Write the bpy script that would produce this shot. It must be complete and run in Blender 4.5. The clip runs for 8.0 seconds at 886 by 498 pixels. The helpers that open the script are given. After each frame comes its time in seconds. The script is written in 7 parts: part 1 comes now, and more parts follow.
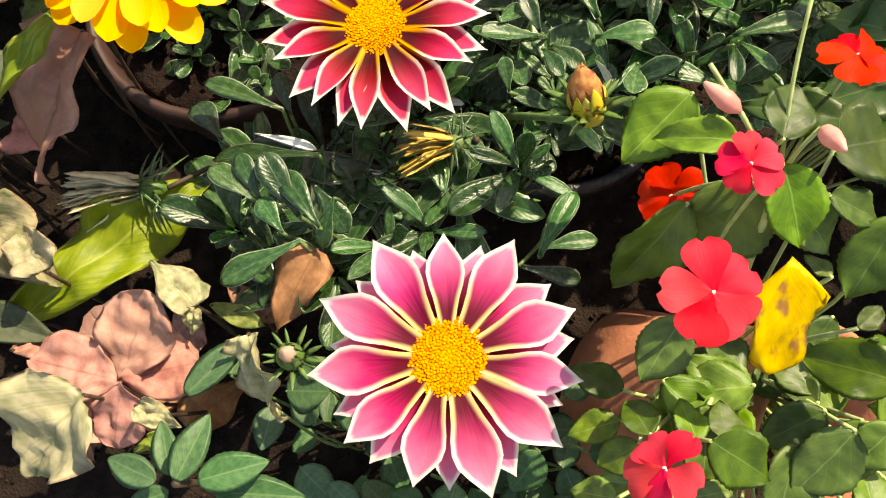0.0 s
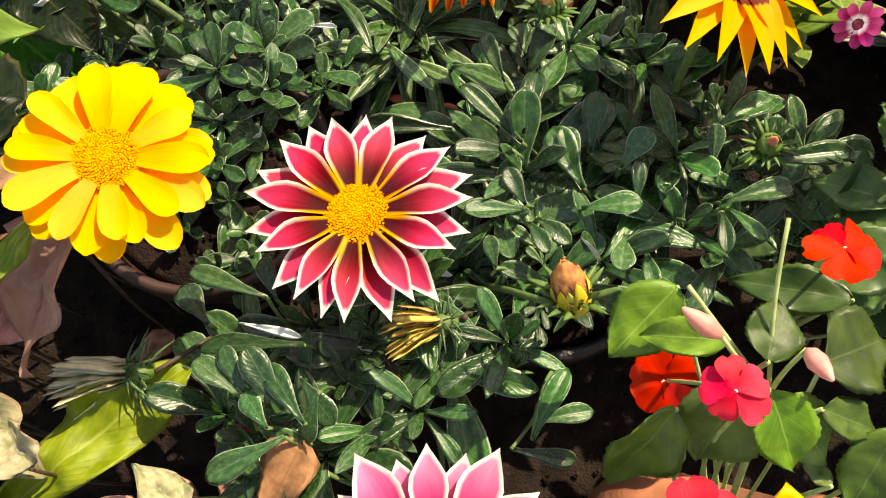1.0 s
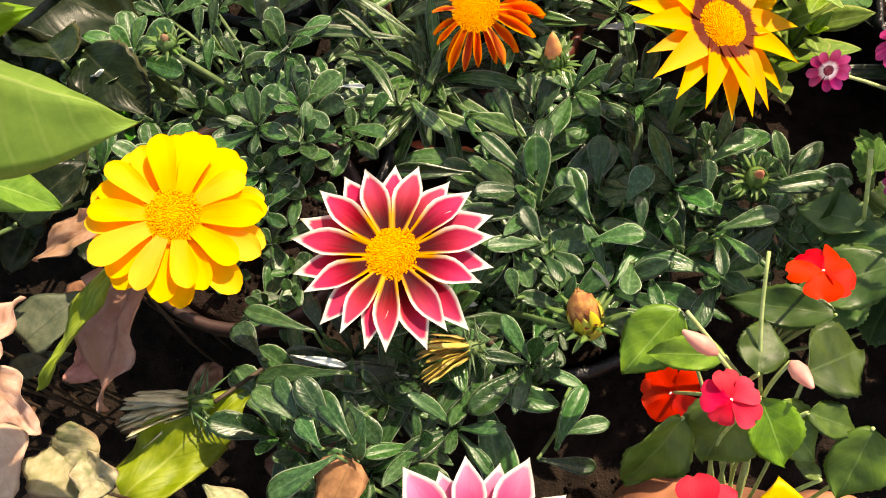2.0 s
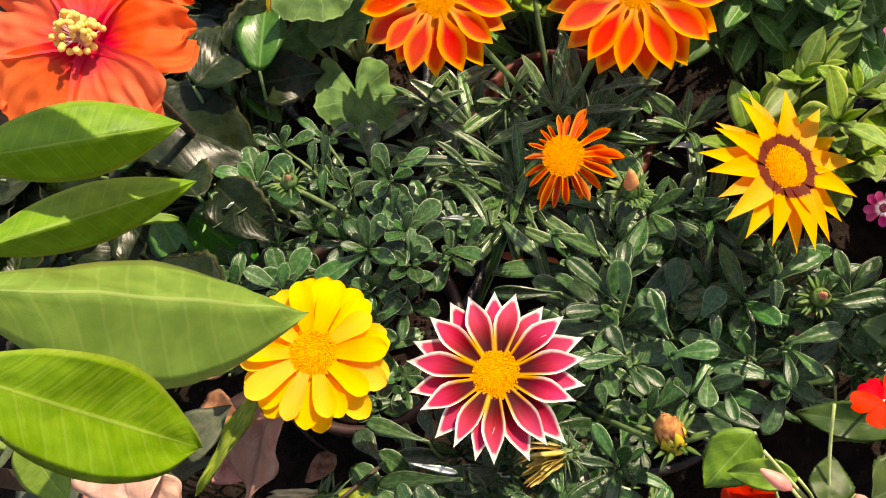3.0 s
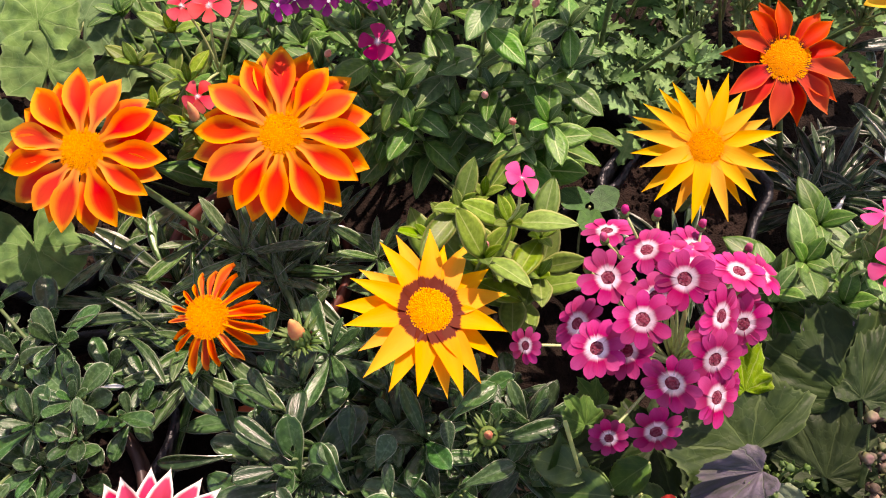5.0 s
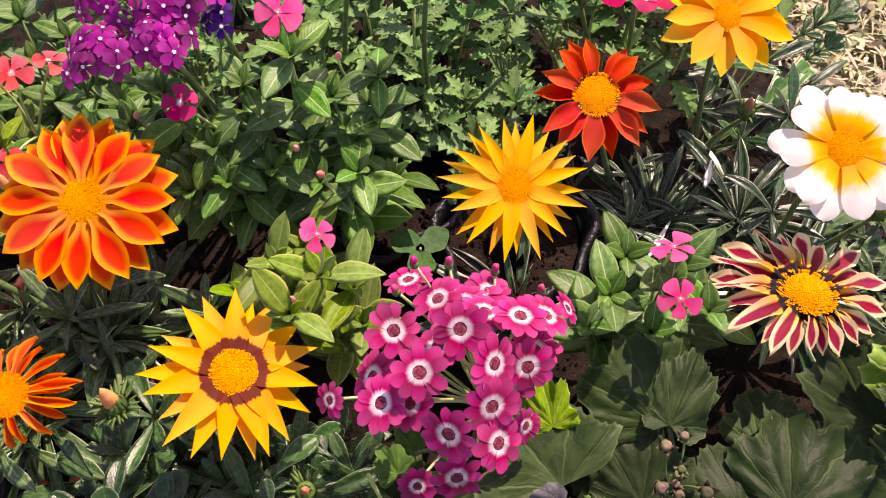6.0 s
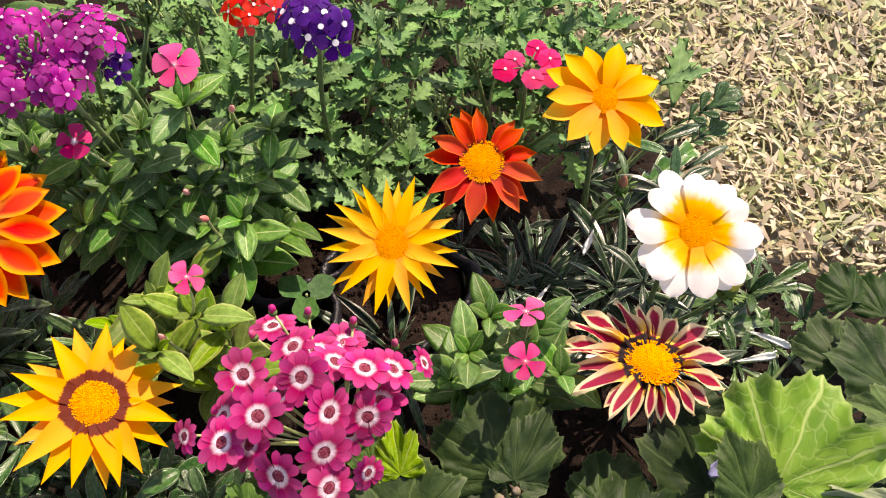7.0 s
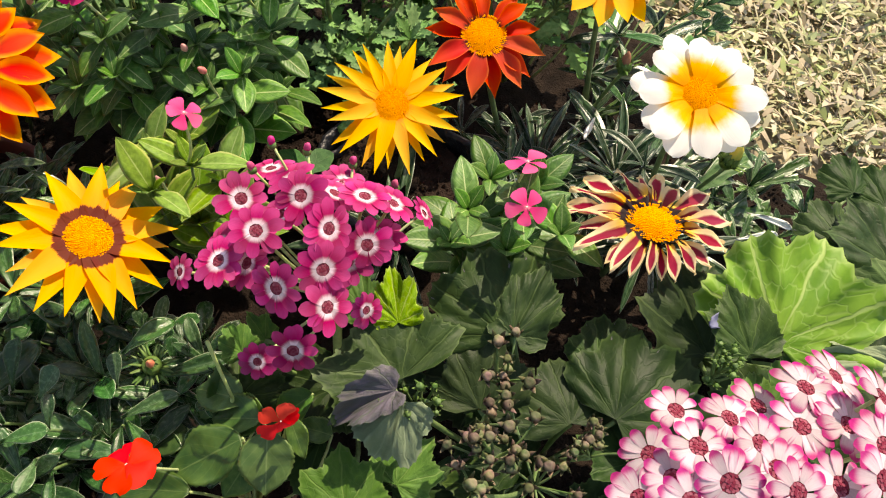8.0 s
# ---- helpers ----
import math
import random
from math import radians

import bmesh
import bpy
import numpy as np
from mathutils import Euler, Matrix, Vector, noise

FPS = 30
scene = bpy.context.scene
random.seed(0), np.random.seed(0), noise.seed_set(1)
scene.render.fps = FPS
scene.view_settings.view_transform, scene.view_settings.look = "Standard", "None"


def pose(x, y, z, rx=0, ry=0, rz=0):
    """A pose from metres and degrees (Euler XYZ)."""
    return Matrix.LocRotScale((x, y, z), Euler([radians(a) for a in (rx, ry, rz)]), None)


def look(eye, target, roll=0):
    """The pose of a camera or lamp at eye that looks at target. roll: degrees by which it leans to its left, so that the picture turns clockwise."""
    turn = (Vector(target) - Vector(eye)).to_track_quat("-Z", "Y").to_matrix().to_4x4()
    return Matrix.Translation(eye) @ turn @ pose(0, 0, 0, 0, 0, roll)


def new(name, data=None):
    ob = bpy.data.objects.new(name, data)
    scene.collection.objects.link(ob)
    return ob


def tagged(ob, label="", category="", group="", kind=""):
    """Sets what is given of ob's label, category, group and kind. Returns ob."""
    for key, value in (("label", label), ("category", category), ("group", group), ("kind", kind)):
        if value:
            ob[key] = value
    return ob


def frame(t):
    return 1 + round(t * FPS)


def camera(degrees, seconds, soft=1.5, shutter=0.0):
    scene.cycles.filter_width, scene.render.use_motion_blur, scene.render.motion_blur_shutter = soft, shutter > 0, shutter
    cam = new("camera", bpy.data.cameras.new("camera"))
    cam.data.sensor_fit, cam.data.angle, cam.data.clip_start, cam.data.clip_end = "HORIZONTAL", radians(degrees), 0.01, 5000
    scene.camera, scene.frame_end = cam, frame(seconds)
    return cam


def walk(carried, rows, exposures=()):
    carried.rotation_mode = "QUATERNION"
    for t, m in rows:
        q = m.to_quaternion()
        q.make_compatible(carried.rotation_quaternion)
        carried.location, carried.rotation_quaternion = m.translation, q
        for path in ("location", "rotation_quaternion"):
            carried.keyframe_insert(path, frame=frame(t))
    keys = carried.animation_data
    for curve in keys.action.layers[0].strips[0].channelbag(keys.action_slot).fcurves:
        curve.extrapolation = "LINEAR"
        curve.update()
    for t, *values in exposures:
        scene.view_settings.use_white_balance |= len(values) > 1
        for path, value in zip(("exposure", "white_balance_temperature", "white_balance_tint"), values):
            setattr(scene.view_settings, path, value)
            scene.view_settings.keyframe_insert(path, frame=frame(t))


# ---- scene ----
cam = camera(56.0, 8.0, soft=1.1)
PATH = [
    (0, (0.0000, 0.0000, 0.51), (0.0000, 0.1295, 0.0271), 0.00),
    (0.5, (0.0072, 0.0246, 0.496), (0.0033, 0.1688, 0.0172), -1.79),
    (0.8, (0.0122, 0.043, 0.511), (0.0043, 0.1935, 0.0342), -3.44),
    (1, (0.0159, 0.0561, 0.52), (0.0048, 0.2207, 0.048), -5.46),
    (1.2, (0.019, 0.0674, 0.5212), (0.0078, 0.2379, 0.0513), -6.12),
    (2.3, (-0.011, 0.0443, 0.6003), (-0.034, 0.2204, 0.1329), -11.4),
    (2.5, (-0.0237, 0.0475, 0.6226), (-0.0571, 0.225, 0.1564), -14.38),
    (3, (-0.0098, 0.0866, 0.6515), (-0.0558, 0.2714, 0.1892), -18.45),
    (3.5, (0.0216, 0.1022, 0.6484), (-0.0197, 0.2978, 0.1901), -18.63),
    (4, (0.053, 0.1103, 0.6485), (0.0214, 0.3184, 0.1949), -16.74),
    (4.5, (0.0951, 0.1268, 0.6457), (0.093, 0.3379, 0.1925), -10.52),
    (4.7, (0.1132, 0.1315, 0.6421), (0.1206, 0.3405, 0.1879), -8.52),
    (5.8, (0.2103, 0.1254, 0.6389), (0.2579, 0.3367, 0.1882), -2.6),
    (6, (0.2248, 0.1267, 0.6501), (0.2787, 0.3378, 0.2001), -1.77),
    (6.5, (0.2556, 0.1183, 0.6792), (0.3259, 0.3397, 0.2365), 4.54),
    (7, (0.2807, 0.1069, 0.6829), (0.3606, 0.333, 0.2441), 6.84),
    (7.5, (0.286, 0.0699, 0.6536), (0.3713, 0.2916, 0.2136), 7.83),
    (8, (0.2619, 0.0357, 0.6355), (0.3452, 0.2556, 0.1942), 8.9),
]
walk(cam, [(t, look(eye, target, roll)) for t, eye, target, roll in PATH], [(0, 1.0, 9100, 10), (1.2, 1.0, 9100, 10), (2.5, 1.04, 9200, 14), (3.2, 0.76, 8500, 16), (4.5, 0.84, 8000, 32), (6.0, 0.74, 8000, 36), (7.0, 0.78, 8100, 24), (8.0, 0.76, 8400, 12)])

# ---- light: sun and sky ----
SUN_TO = Vector((0.5, 0.5, 0.92)).normalized()
sky_world = bpy.data.worlds.new("sky")
scene.world = sky_world
sky_world.use_nodes = True
sky_nodes = sky_world.node_tree.nodes
sky_tex = sky_nodes.new("ShaderNodeTexSky")
sky_tex.sky_type = "NISHITA"
sky_tex.sun_disc = False
sky_tex.sun_elevation = math.asin(SUN_TO.z)
sky_tex.sun_rotation = math.atan2(SUN_TO.x, SUN_TO.y)
sky_world.node_tree.links.new(sky_tex.outputs["Color"], sky_nodes["Background"].inputs["Color"])
sky_nodes["Background"].inputs["Strength"].default_value = 0.145
sun_lamp = bpy.data.lights.new("sun", "SUN")
sun_lamp.energy = 4.2
sun_lamp.angle = radians(0.6)
sun_lamp.color = (1.0, 0.95, 0.86)
sun = new("sun", sun_lamp)
sun.matrix_basis = look(SUN_TO * 5, (0, 0, 0))


# ---- material helpers ----
class Nodes:
    """A small wrapper to write node materials as expressions."""

    def __init__(self, name):
        self.mat = bpy.data.materials.new(name)
        self.mat.use_nodes = True
        self.tree = self.mat.node_tree
        self.tree.nodes.clear()
        uv = self.tree.nodes.new("ShaderNodeUVMap")
        sep = self.tree.nodes.new("ShaderNodeSeparateXYZ")
        self.tree.links.new(uv.outputs[0], sep.inputs[0])
        self.uv, self.u, self.v = uv.outputs[0], sep.outputs[0], sep.outputs[1]
        self.info = self.tree.nodes.new("ShaderNodeObjectInfo")
        self.rand = self.info.outputs["Random"]

    def put(self, socket, value):
        if isinstance(value, bpy.types.NodeSocket):
            self.tree.links.new(value, socket)
        elif isinstance(value, tuple):
            socket.default_value = (*value, 1.0) if len(value) == 3 and socket.type == "RGBA" else value
        else:
            socket.default_value = value

    def math(self, op, *ins):
        node = self.tree.nodes.new("ShaderNodeMath")
        node.operation = op
        for k, value in enumerate(ins):
            self.put(node.inputs[k], value)
        return node.outputs[0]

    def smooth(self, low, high, x):
        node = self.tree.nodes.new("ShaderNodeMapRange")
        node.interpolation_type = "SMOOTHSTEP"
        for k, value in ((0, x), (1, low), (2, high)):
            self.put(node.inputs[k], value)
        return node.outputs[0]

    def mix(self, factor, a, b, blend="MIX"):
        node = self.tree.nodes.new("ShaderNodeMix")
        node.data_type, node.blend_type = "RGBA", blend
        self.put(node.inputs["Factor"], factor)
        self.put(node.inputs[6], a)
        self.put(node.inputs[7], b)
        return node.outputs[2]

    def vec(self, x, y, z=0.0):
        node = self.tree.nodes.new("ShaderNodeCombineXYZ")
        for k, value in enumerate((x, y, z)):
            self.put(node.inputs[k], value)
        return node.outputs[0]

    def edge(self):
        node = self.tree.nodes.new("ShaderNodeUVMap")
        node.uv_map = "Edge"
        split = self.tree.nodes.new("ShaderNodeSeparateXYZ")
        self.tree.links.new(node.outputs[0], split.inputs[0])
        return split.outputs[0]

    def place(self):
        return self.tree.nodes.new("ShaderNodeNewGeometry").outputs["Position"]

    def island(self):
        return self.tree.nodes.new("ShaderNodeNewGeometry").outputs["Random Per Island"]

    def noise(self, scale, vector, detail=3.0, rough=0.55):
        node = self.tree.nodes.new("ShaderNodeTexNoise")
        node.inputs["Scale"].default_value = scale
        node.inputs["Detail"].default_value = detail
        node.inputs["Roughness"].default_value = rough
        self.put(node.inputs["Vector"], vector)
        return node.outputs["Fac"]

    def vary(self, color, hue=0.012, sat=0.12, val=0.3, by=None):
        node = self.tree.nodes.new("ShaderNodeHueSaturation")
        r = by or self.rand
        self.put(node.inputs["Hue"], self.math("MULTIPLY_ADD", r, 2 * hue, 0.5 - hue))
        r2 = self.math("FRACT", self.math("MULTIPLY", r, 7.31))
        self.put(node.inputs["Saturation"], self.math("MULTIPLY_ADD", r2, 2 * sat, 1 - sat))
        r3 = self.math("FRACT", self.math("MULTIPLY", r, 17.77))
        self.put(node.inputs["Value"], self.math("MULTIPLY_ADD", r3, 2 * val, 1 - val))
        self.put(node.inputs["Color"], color)
        return node.outputs[0]

    def finish(self, color, rough=0.5, height=None, bump=0.2, distance=0.001, through_it=0.0, glow=None, specular=0.5, metallic=0.0):
        n, link = self.tree.nodes, self.tree.links
        out = n.new("ShaderNodeOutputMaterial")
        main = n.new("ShaderNodeBsdfPrincipled")
        self.put(main.inputs["Base Color"], color)
        self.put(main.inputs["Roughness"], rough)
        self.put(main.inputs["Specular IOR Level"], specular)
        self.put(main.inputs["Metallic"], metallic)
        normal = None
        if height is not None:
            b = n.new("ShaderNodeBump")
            b.inputs["Strength"].default_value = bump
            b.inputs["Distance"].default_value = distance
            self.put(b.inputs["Height"], height)
            normal = b.outputs[0]
            link.new(normal, main.inputs["Normal"])
        if through_it:
            thin = n.new("ShaderNodeBsdfTranslucent")
            self.put(thin.inputs["Color"], glow if glow is not None else color)
            join = n.new("ShaderNodeMixShader")
            join.inputs[0].default_value = through_it
            link.new(main.outputs[0], join.inputs[1])
            link.new(thin.outputs[0], join.inputs[2])
            link.new(join.outputs[0], out.inputs[0])
        else:
            link.new(main.outputs[0], out.inputs[0])
        return self.mat


def leaf_material(name, dark, light, vein, rough=0.4, veins=7.0, slope=0.35, vein_mix=0.5, mid=0.06, edge=None, through_it=0.22, val=0.3, spots=None, bump=0.16, blotch=5.0, side_mix=0.45, specular=0.4, edge_from=0.86, ribs=0.35):
    """A blade with a midrib, side veins that run to the edge, blotches and a slight change from leaf to leaf."""
    g = Nodes(name)
    across = g.math("ABSOLUTE", g.math("MULTIPLY_ADD", g.u, 2.0, -1.0))
    shift = g.math("MULTIPLY", g.rand, 37.0)
    grain = g.noise(blotch, g.vec(g.math("ADD", g.u, shift), g.math("MULTIPLY_ADD", g.v, 2.0, shift)), 4.0)
    fine = g.noise(60.0, g.vec(g.math("ADD", g.u, shift), g.math("MULTIPLY", g.v, 2.0)), 2.0)
    color = g.mix(g.smooth(0.25, 0.75, grain), dark, light)
    wave = g.math("SINE", g.math("MULTIPLY", g.math("SUBTRACT", g.v, g.math("MULTIPLY", across, slope)), veins * 6.283))
    side = g.smooth(0.86, 1.0, wave)
    rib = g.math("SUBTRACT", 1.0, g.smooth(mid * 0.5, mid * 1.5, across))
    lines = g.math("MAXIMUM", g.math("MULTIPLY", side, side_mix), rib)
    color = g.mix(g.math("MULTIPLY", lines, vein_mix), color, vein)
    if edge:
        color = g.mix(g.math("MULTIPLY", g.smooth(edge_from, edge_from + 0.1, across), 0.85), color, edge)
    if spots:
        blot = g.noise(3.0, g.vec(g.math("ADD", g.u, shift), g.math("ADD", g.v, shift)), 3.0)
        color = g.mix(g.smooth(0.5, 0.68, blot), color, spots)
    color = g.vary(color, val=val)
    height = g.math("ADD", g.math("MULTIPLY", lines, -0.5), g.math("ADD", g.math("MULTIPLY", g.math("ABSOLUTE", wave), ribs), g.math("MULTIPLY", fine, 0.35)))
    gloss = g.math("MULTIPLY_ADD", grain, 0.36, rough - 0.18)
    return g.finish(color, gloss, height, bump, 0.0008, through_it, g.mix(0.5, color, light), specular)


def petal_material(name, body, body_tip=None, margin=None, margin_base=None, width=0.045, dark=None, dark_to=0.3, ring=None, ring_to=0.0, tip_from=0.95, streak=0.2, rough=0.6, through_it=0.4, soft=0.018, ring_soft=0.02, tip_range=(0.25, 0.9), val=0.06, tip_soft=0.08):
    """A petal: body colour towards the tip, a margin of even width, a dark base and fine lines along it."""
    g = Nodes(name)
    shift = g.math("MULTIPLY", g.rand, 23.0)
    lines = g.noise(1.0, g.vec(g.math("MULTIPLY_ADD", g.u, 22.0, shift), g.math("MULTIPLY", g.v, 1.6), shift), 2.0)
    blot = g.noise(3.0, g.vec(g.math("ADD", g.u, shift), g.v, shift), 3.0)
    color = body
    if body_tip:
        color = g.mix(g.smooth(tip_range[0], tip_range[1], g.math("ADD", g.v, g.math("MULTIPLY_ADD", blot, 0.3, -0.15))), body, body_tip)
    if dark:
        deep = g.math("SUBTRACT", 1.0, g.smooth(dark_to * 0.35, dark_to * 1.5, g.math("ADD", g.v, g.math("MULTIPLY_ADD", lines, 0.3, -0.15))))
        color = g.mix(deep, color, dark)
    if margin:
        lip = g.math("ADD", g.edge(), g.math("MULTIPLY_ADD", lines, 0.02, -0.01))
        mask = g.math("SUBTRACT", 1.0, g.smooth(width - soft, width + soft, lip))
        mask = g.math("MAXIMUM", mask, g.smooth(tip_from, tip_from + tip_soft, g.math("ADD", g.v, g.math("MULTIPLY_ADD", lines, 0.08, -0.04))))
        rim = g.mix(g.smooth(0.2, 0.55, g.v), margin_base or margin, margin)
        color = g.mix(mask, color, rim)
    if ring:
        color = g.mix(g.math("SUBTRACT", 1.0, g.smooth(ring_to - ring_soft, ring_to + ring_soft, g.math("ADD", g.v, g.math("MULTIPLY_ADD", lines, 0.1, -0.05)))), color, ring)
    color = g.mix(g.math("MULTIPLY", g.smooth(0.45, 0.75, lines), streak * 0.5), color, g.mix(1.0, color, (0.6, 0.5, 0.5), "MULTIPLY"))
    color = g.vary(color, 0.006, 0.04, val)
    return g.finish(color, rough, lines, 0.3, 0.0006, through_it, color, 0.15)


def disc_material(name, a, b, c):
    g = Nodes(name)
    r = g.island()
    color = g.mix(g.smooth(0.2, 0.9, r), a, b)
    color = g.mix(g.smooth(0.93, 0.97, r), color, c)
    return g.finish(color, 0.9, None, through_it=0.12, specular=0.1)


def plain_material(name, a, b, scale=60.0, rough=0.6, bump=0.3, distance=0.002, through_it=0.0, by_island=False, val=0.15, hue=0.01, sat=0.1, specular=0.4):
    g = Nodes(name)
    p = g.place()
    big, fine = g.noise(scale, p, 4.0), g.noise(scale * 9, p, 3.0)
    color = g.mix(g.smooth(0.3, 0.7, big), a, b)
    color = g.vary(color, hue, sat, val, g.island() if by_island else None)
    return g.finish(color, g.math("MULTIPLY_ADD", fine, 0.25, rough - 0.12), g.math("ADD", big, g.math("MULTIPLY", fine, 0.5)), bump, distance, through_it, None, specular)


# ---- materials ----
M_GAZ_OVAL = leaf_material("gazania_oval_leaf", (0.015, 0.052, 0.014), (0.048, 0.128, 0.036), (0.12, 0.2, 0.1), 0.25, 6.0, 0.3, 0.4, 0.05, (0.34, 0.42, 0.29), 0.17, 0.5, bump=0.28, specular=0.55, side_mix=0.2, edge_from=0.88)
M_GAZ_NARROW = leaf_material("gazania_narrow_leaf", (0.028, 0.075, 0.02), (0.085, 0.175, 0.05), (0.24, 0.33, 0.18), 0.27, 3.0, 0.3, 0.5, 0.08, (0.38, 0.45, 0.33), 0.2, 0.5, bump=0.25, specular=0.6, side_mix=0.2, edge_from=0.82)
M_GAZ_SILVER = leaf_material("silver_edged_gazania_leaf", (0.013, 0.036, 0.015), (0.038, 0.085, 0.034), (0.14, 0.2, 0.12), 0.28, 3.0, 0.3, 0.4, 0.06, (0.42, 0.48, 0.4), 0.12, 0.5, bump=0.25, specular=0.5, side_mix=0.15, edge_from=0.84)
M_GAZ_UNDER = plain_material("woolly_leaf_underside", (0.55, 0.6, 0.55), (0.72, 0.75, 0.7), 300, 0.85, 0.4, 0.0005)
M_VINCA = leaf_material("vinca_leaf", (0.038, 0.129, 0.017), (0.095, 0.235, 0.038), (0.4, 0.5, 0.22), 0.42, 6.0, 0.3, 0.75, 0.045, (0.2, 0.33, 0.1), 0.2, 0.35, side_mix=0.14, bump=0.3)
M_VINCA_LIGHT = leaf_material("young_vinca_leaf", (0.1, 0.2, 0.014), (0.2, 0.35, 0.036), (0.42, 0.52, 0.18), 0.46, 7.0, 0.3, 0.6, 0.045, (0.42, 0.48, 0.13), 0.34, 0.3, side_mix=0.16, edge_from=0.82)
M_VERBENA = leaf_material("verbena_leaf", (0.07, 0.189, 0.048), (0.175, 0.357, 0.112), (0.2, 0.34, 0.14), 0.7, 5.0, 0.5, 0.4, 0.05, None, 0.22, 0.35)
M_IMPATIENS = leaf_material("impatiens_leaf", (0.055, 0.115, 0.014), (0.15, 0.255, 0.032), (0.28, 0.4, 0.12), 0.4, 5.0, 0.5, 0.4, 0.03, (0.13, 0.22, 0.04), 0.28, 0.6, blotch=2.0, bump=0.28, side_mix=0.3, ribs=0.15)
# impatiens_leaf again, with the shade over the back plant in its greens
M_IMPATIENS_SHADED = leaf_material("shaded_impatiens_leaf", (0.03, 0.085, 0.018), (0.085, 0.165, 0.036), (0.24, 0.34, 0.12), 0.42, 5.0, 0.5, 0.35, 0.03, (0.14, 0.24, 0.06), 0.22, 0.5, blotch=2.0, bump=0.25, side_mix=0.25, ribs=0.08)
M_IMPATIENS_UNDER = plain_material("impatiens_leaf_underside", (0.12, 0.2, 0.08), (0.2, 0.28, 0.13), 120, 0.6, 0.2, 0.0005, 0.25)
# dark leaf, its green lowered further for the shade of flower and shrub
M_HIBISCUS = leaf_material("shaded_dark_glossy_leaf", (0.006, 0.013, 0.004), (0.014, 0.026, 0.008), (0.05, 0.06, 0.028), 0.28, 6.0, 0.5, 0.5, 0.04, (0.09, 0.09, 0.04), 0.04, 0.45, bump=0.25, side_mix=0.15, specular=0.16)
M_FRESH = leaf_material("fresh_green_leaf", (0.03, 0.12, 0.015), (0.06, 0.2, 0.03), (0.2, 0.36, 0.1), 0.34, 6.0, 0.5, 0.5, 0.05, None, 0.22, 0.2)
M_MANGO = leaf_material("large_elliptic_leaf", (0.1, 0.215, 0.014), (0.175, 0.315, 0.026), (0.33, 0.44, 0.1), 0.5, 13.0, 0.1, 0.55, 0.03, (0.25, 0.36, 0.05), 0.3, 0.1, bump=0.3, specular=0.3, side_mix=0.3, ribs=0.3)
M_ROSE = leaf_material("rose_leaflet", (0.035, 0.09, 0.035), (0.07, 0.16, 0.06), (0.14, 0.24, 0.1), 0.42, 8.0, 0.4, 0.5, 0.05, None, 0.18, 0.15)
M_DULL = leaf_material("dull_arrowhead_leaf", (0.05, 0.075, 0.04), (0.11, 0.13, 0.075), (0.03, 0.04, 0.025), 0.6, 5.0, 0.6, 0.6, 0.03, None, 0.2, 0.25, bump=0.3)
M_YELLOW_GREEN = leaf_material("yellowing_leaf", (0.13, 0.2, 0.022), (0.27, 0.35, 0.055), (0.36, 0.43, 0.12), 0.5, 9.0, 0.3, 0.6, 0.04, (0.33, 0.39, 0.08), 0.28, 0.12, side_mix=0.3, bump=0.3, ribs=0.5)
M_YELLOW = leaf_material("yellow_dying_leaf", (0.75, 0.5, 0.02), (0.88, 0.64, 0.04), (0.75, 0.55, 0.1), 0.55, 6.0, 0.4, 0.3, 0.04, None, 0.3, 0.1, (0.32, 0.17, 0.07))
M_DRY_PINK = leaf_material("dry_pinkish_leaf", (0.66, 0.39, 0.31), (0.86, 0.62, 0.52), (0.42, 0.22, 0.16), 0.7, 4.0, 0.7, 0.6, 0.025, None, 0.35, 0.12, (0.7, 0.43, 0.32), bump=0.3)
M_DRY_HANG = leaf_material("dry_salmon_tan_leaf", (0.5, 0.27, 0.19), (0.72, 0.46, 0.35), (0.34, 0.16, 0.11), 0.7, 5.0, 0.7, 0.6, 0.03, None, 0.5, 0.15, (0.56, 0.32, 0.2), bump=0.3)
M_DRY_BLUSH = leaf_material("dry_cream_pink_leaf", (0.6, 0.43, 0.3), (0.8, 0.64, 0.5), (0.5, 0.3, 0.22), 0.7, 5.0, 0.7, 0.6, 0.03, None, 0.35, 0.15, (0.66, 0.46, 0.34), bump=0.3)
M_DRY_LOBE = leaf_material("dry_salmon_leaf", (0.48, 0.2, 0.15), (0.66, 0.35, 0.28), (0.34, 0.13, 0.1), 0.65, 4.0, 0.7, 0.6, 0.03, None, 0.3, 0.12, (0.54, 0.26, 0.2))
M_DRY_CREAM = leaf_material("dry_cream_leaf", (0.36, 0.35, 0.17), (0.6, 0.54, 0.35), (0.28, 0.3, 0.14), 0.65, 5.0, 0.6, 0.7, 0.03, (0.5, 0.36, 0.22), 0.3, 0.2, (0.2, 0.24, 0.1), bump=0.35)
M_DRY_BROWN = leaf_material("withered_brown_leaf", (0.2, 0.09, 0.05), (0.36, 0.18, 0.1), (0.15, 0.08, 0.04), 0.75, 5.0, 0.6, 0.5, 0.03, None, 0.15, 0.25)
M_STEM = plain_material("green_stem", (0.07, 0.13, 0.04), (0.13, 0.2, 0.07), 200, 0.55, 0.2, 0.0005)
M_STEM_PALE = plain_material("pale_stem", (0.3, 0.38, 0.14), (0.42, 0.5, 0.22), 200, 0.5, 0.2, 0.0005)
M_STEM_BROWN = plain_material("brown_stem", (0.03, 0.019, 0.011), (0.07, 0.042, 0.024), 200, 0.65, 0.2, 0.0005)
M_SOIL = plain_material("dark_soil", (0.01, 0.006, 0.0045), (0.026, 0.016, 0.012), 70, 0.95, 0.9, 0.006, specular=0.12)
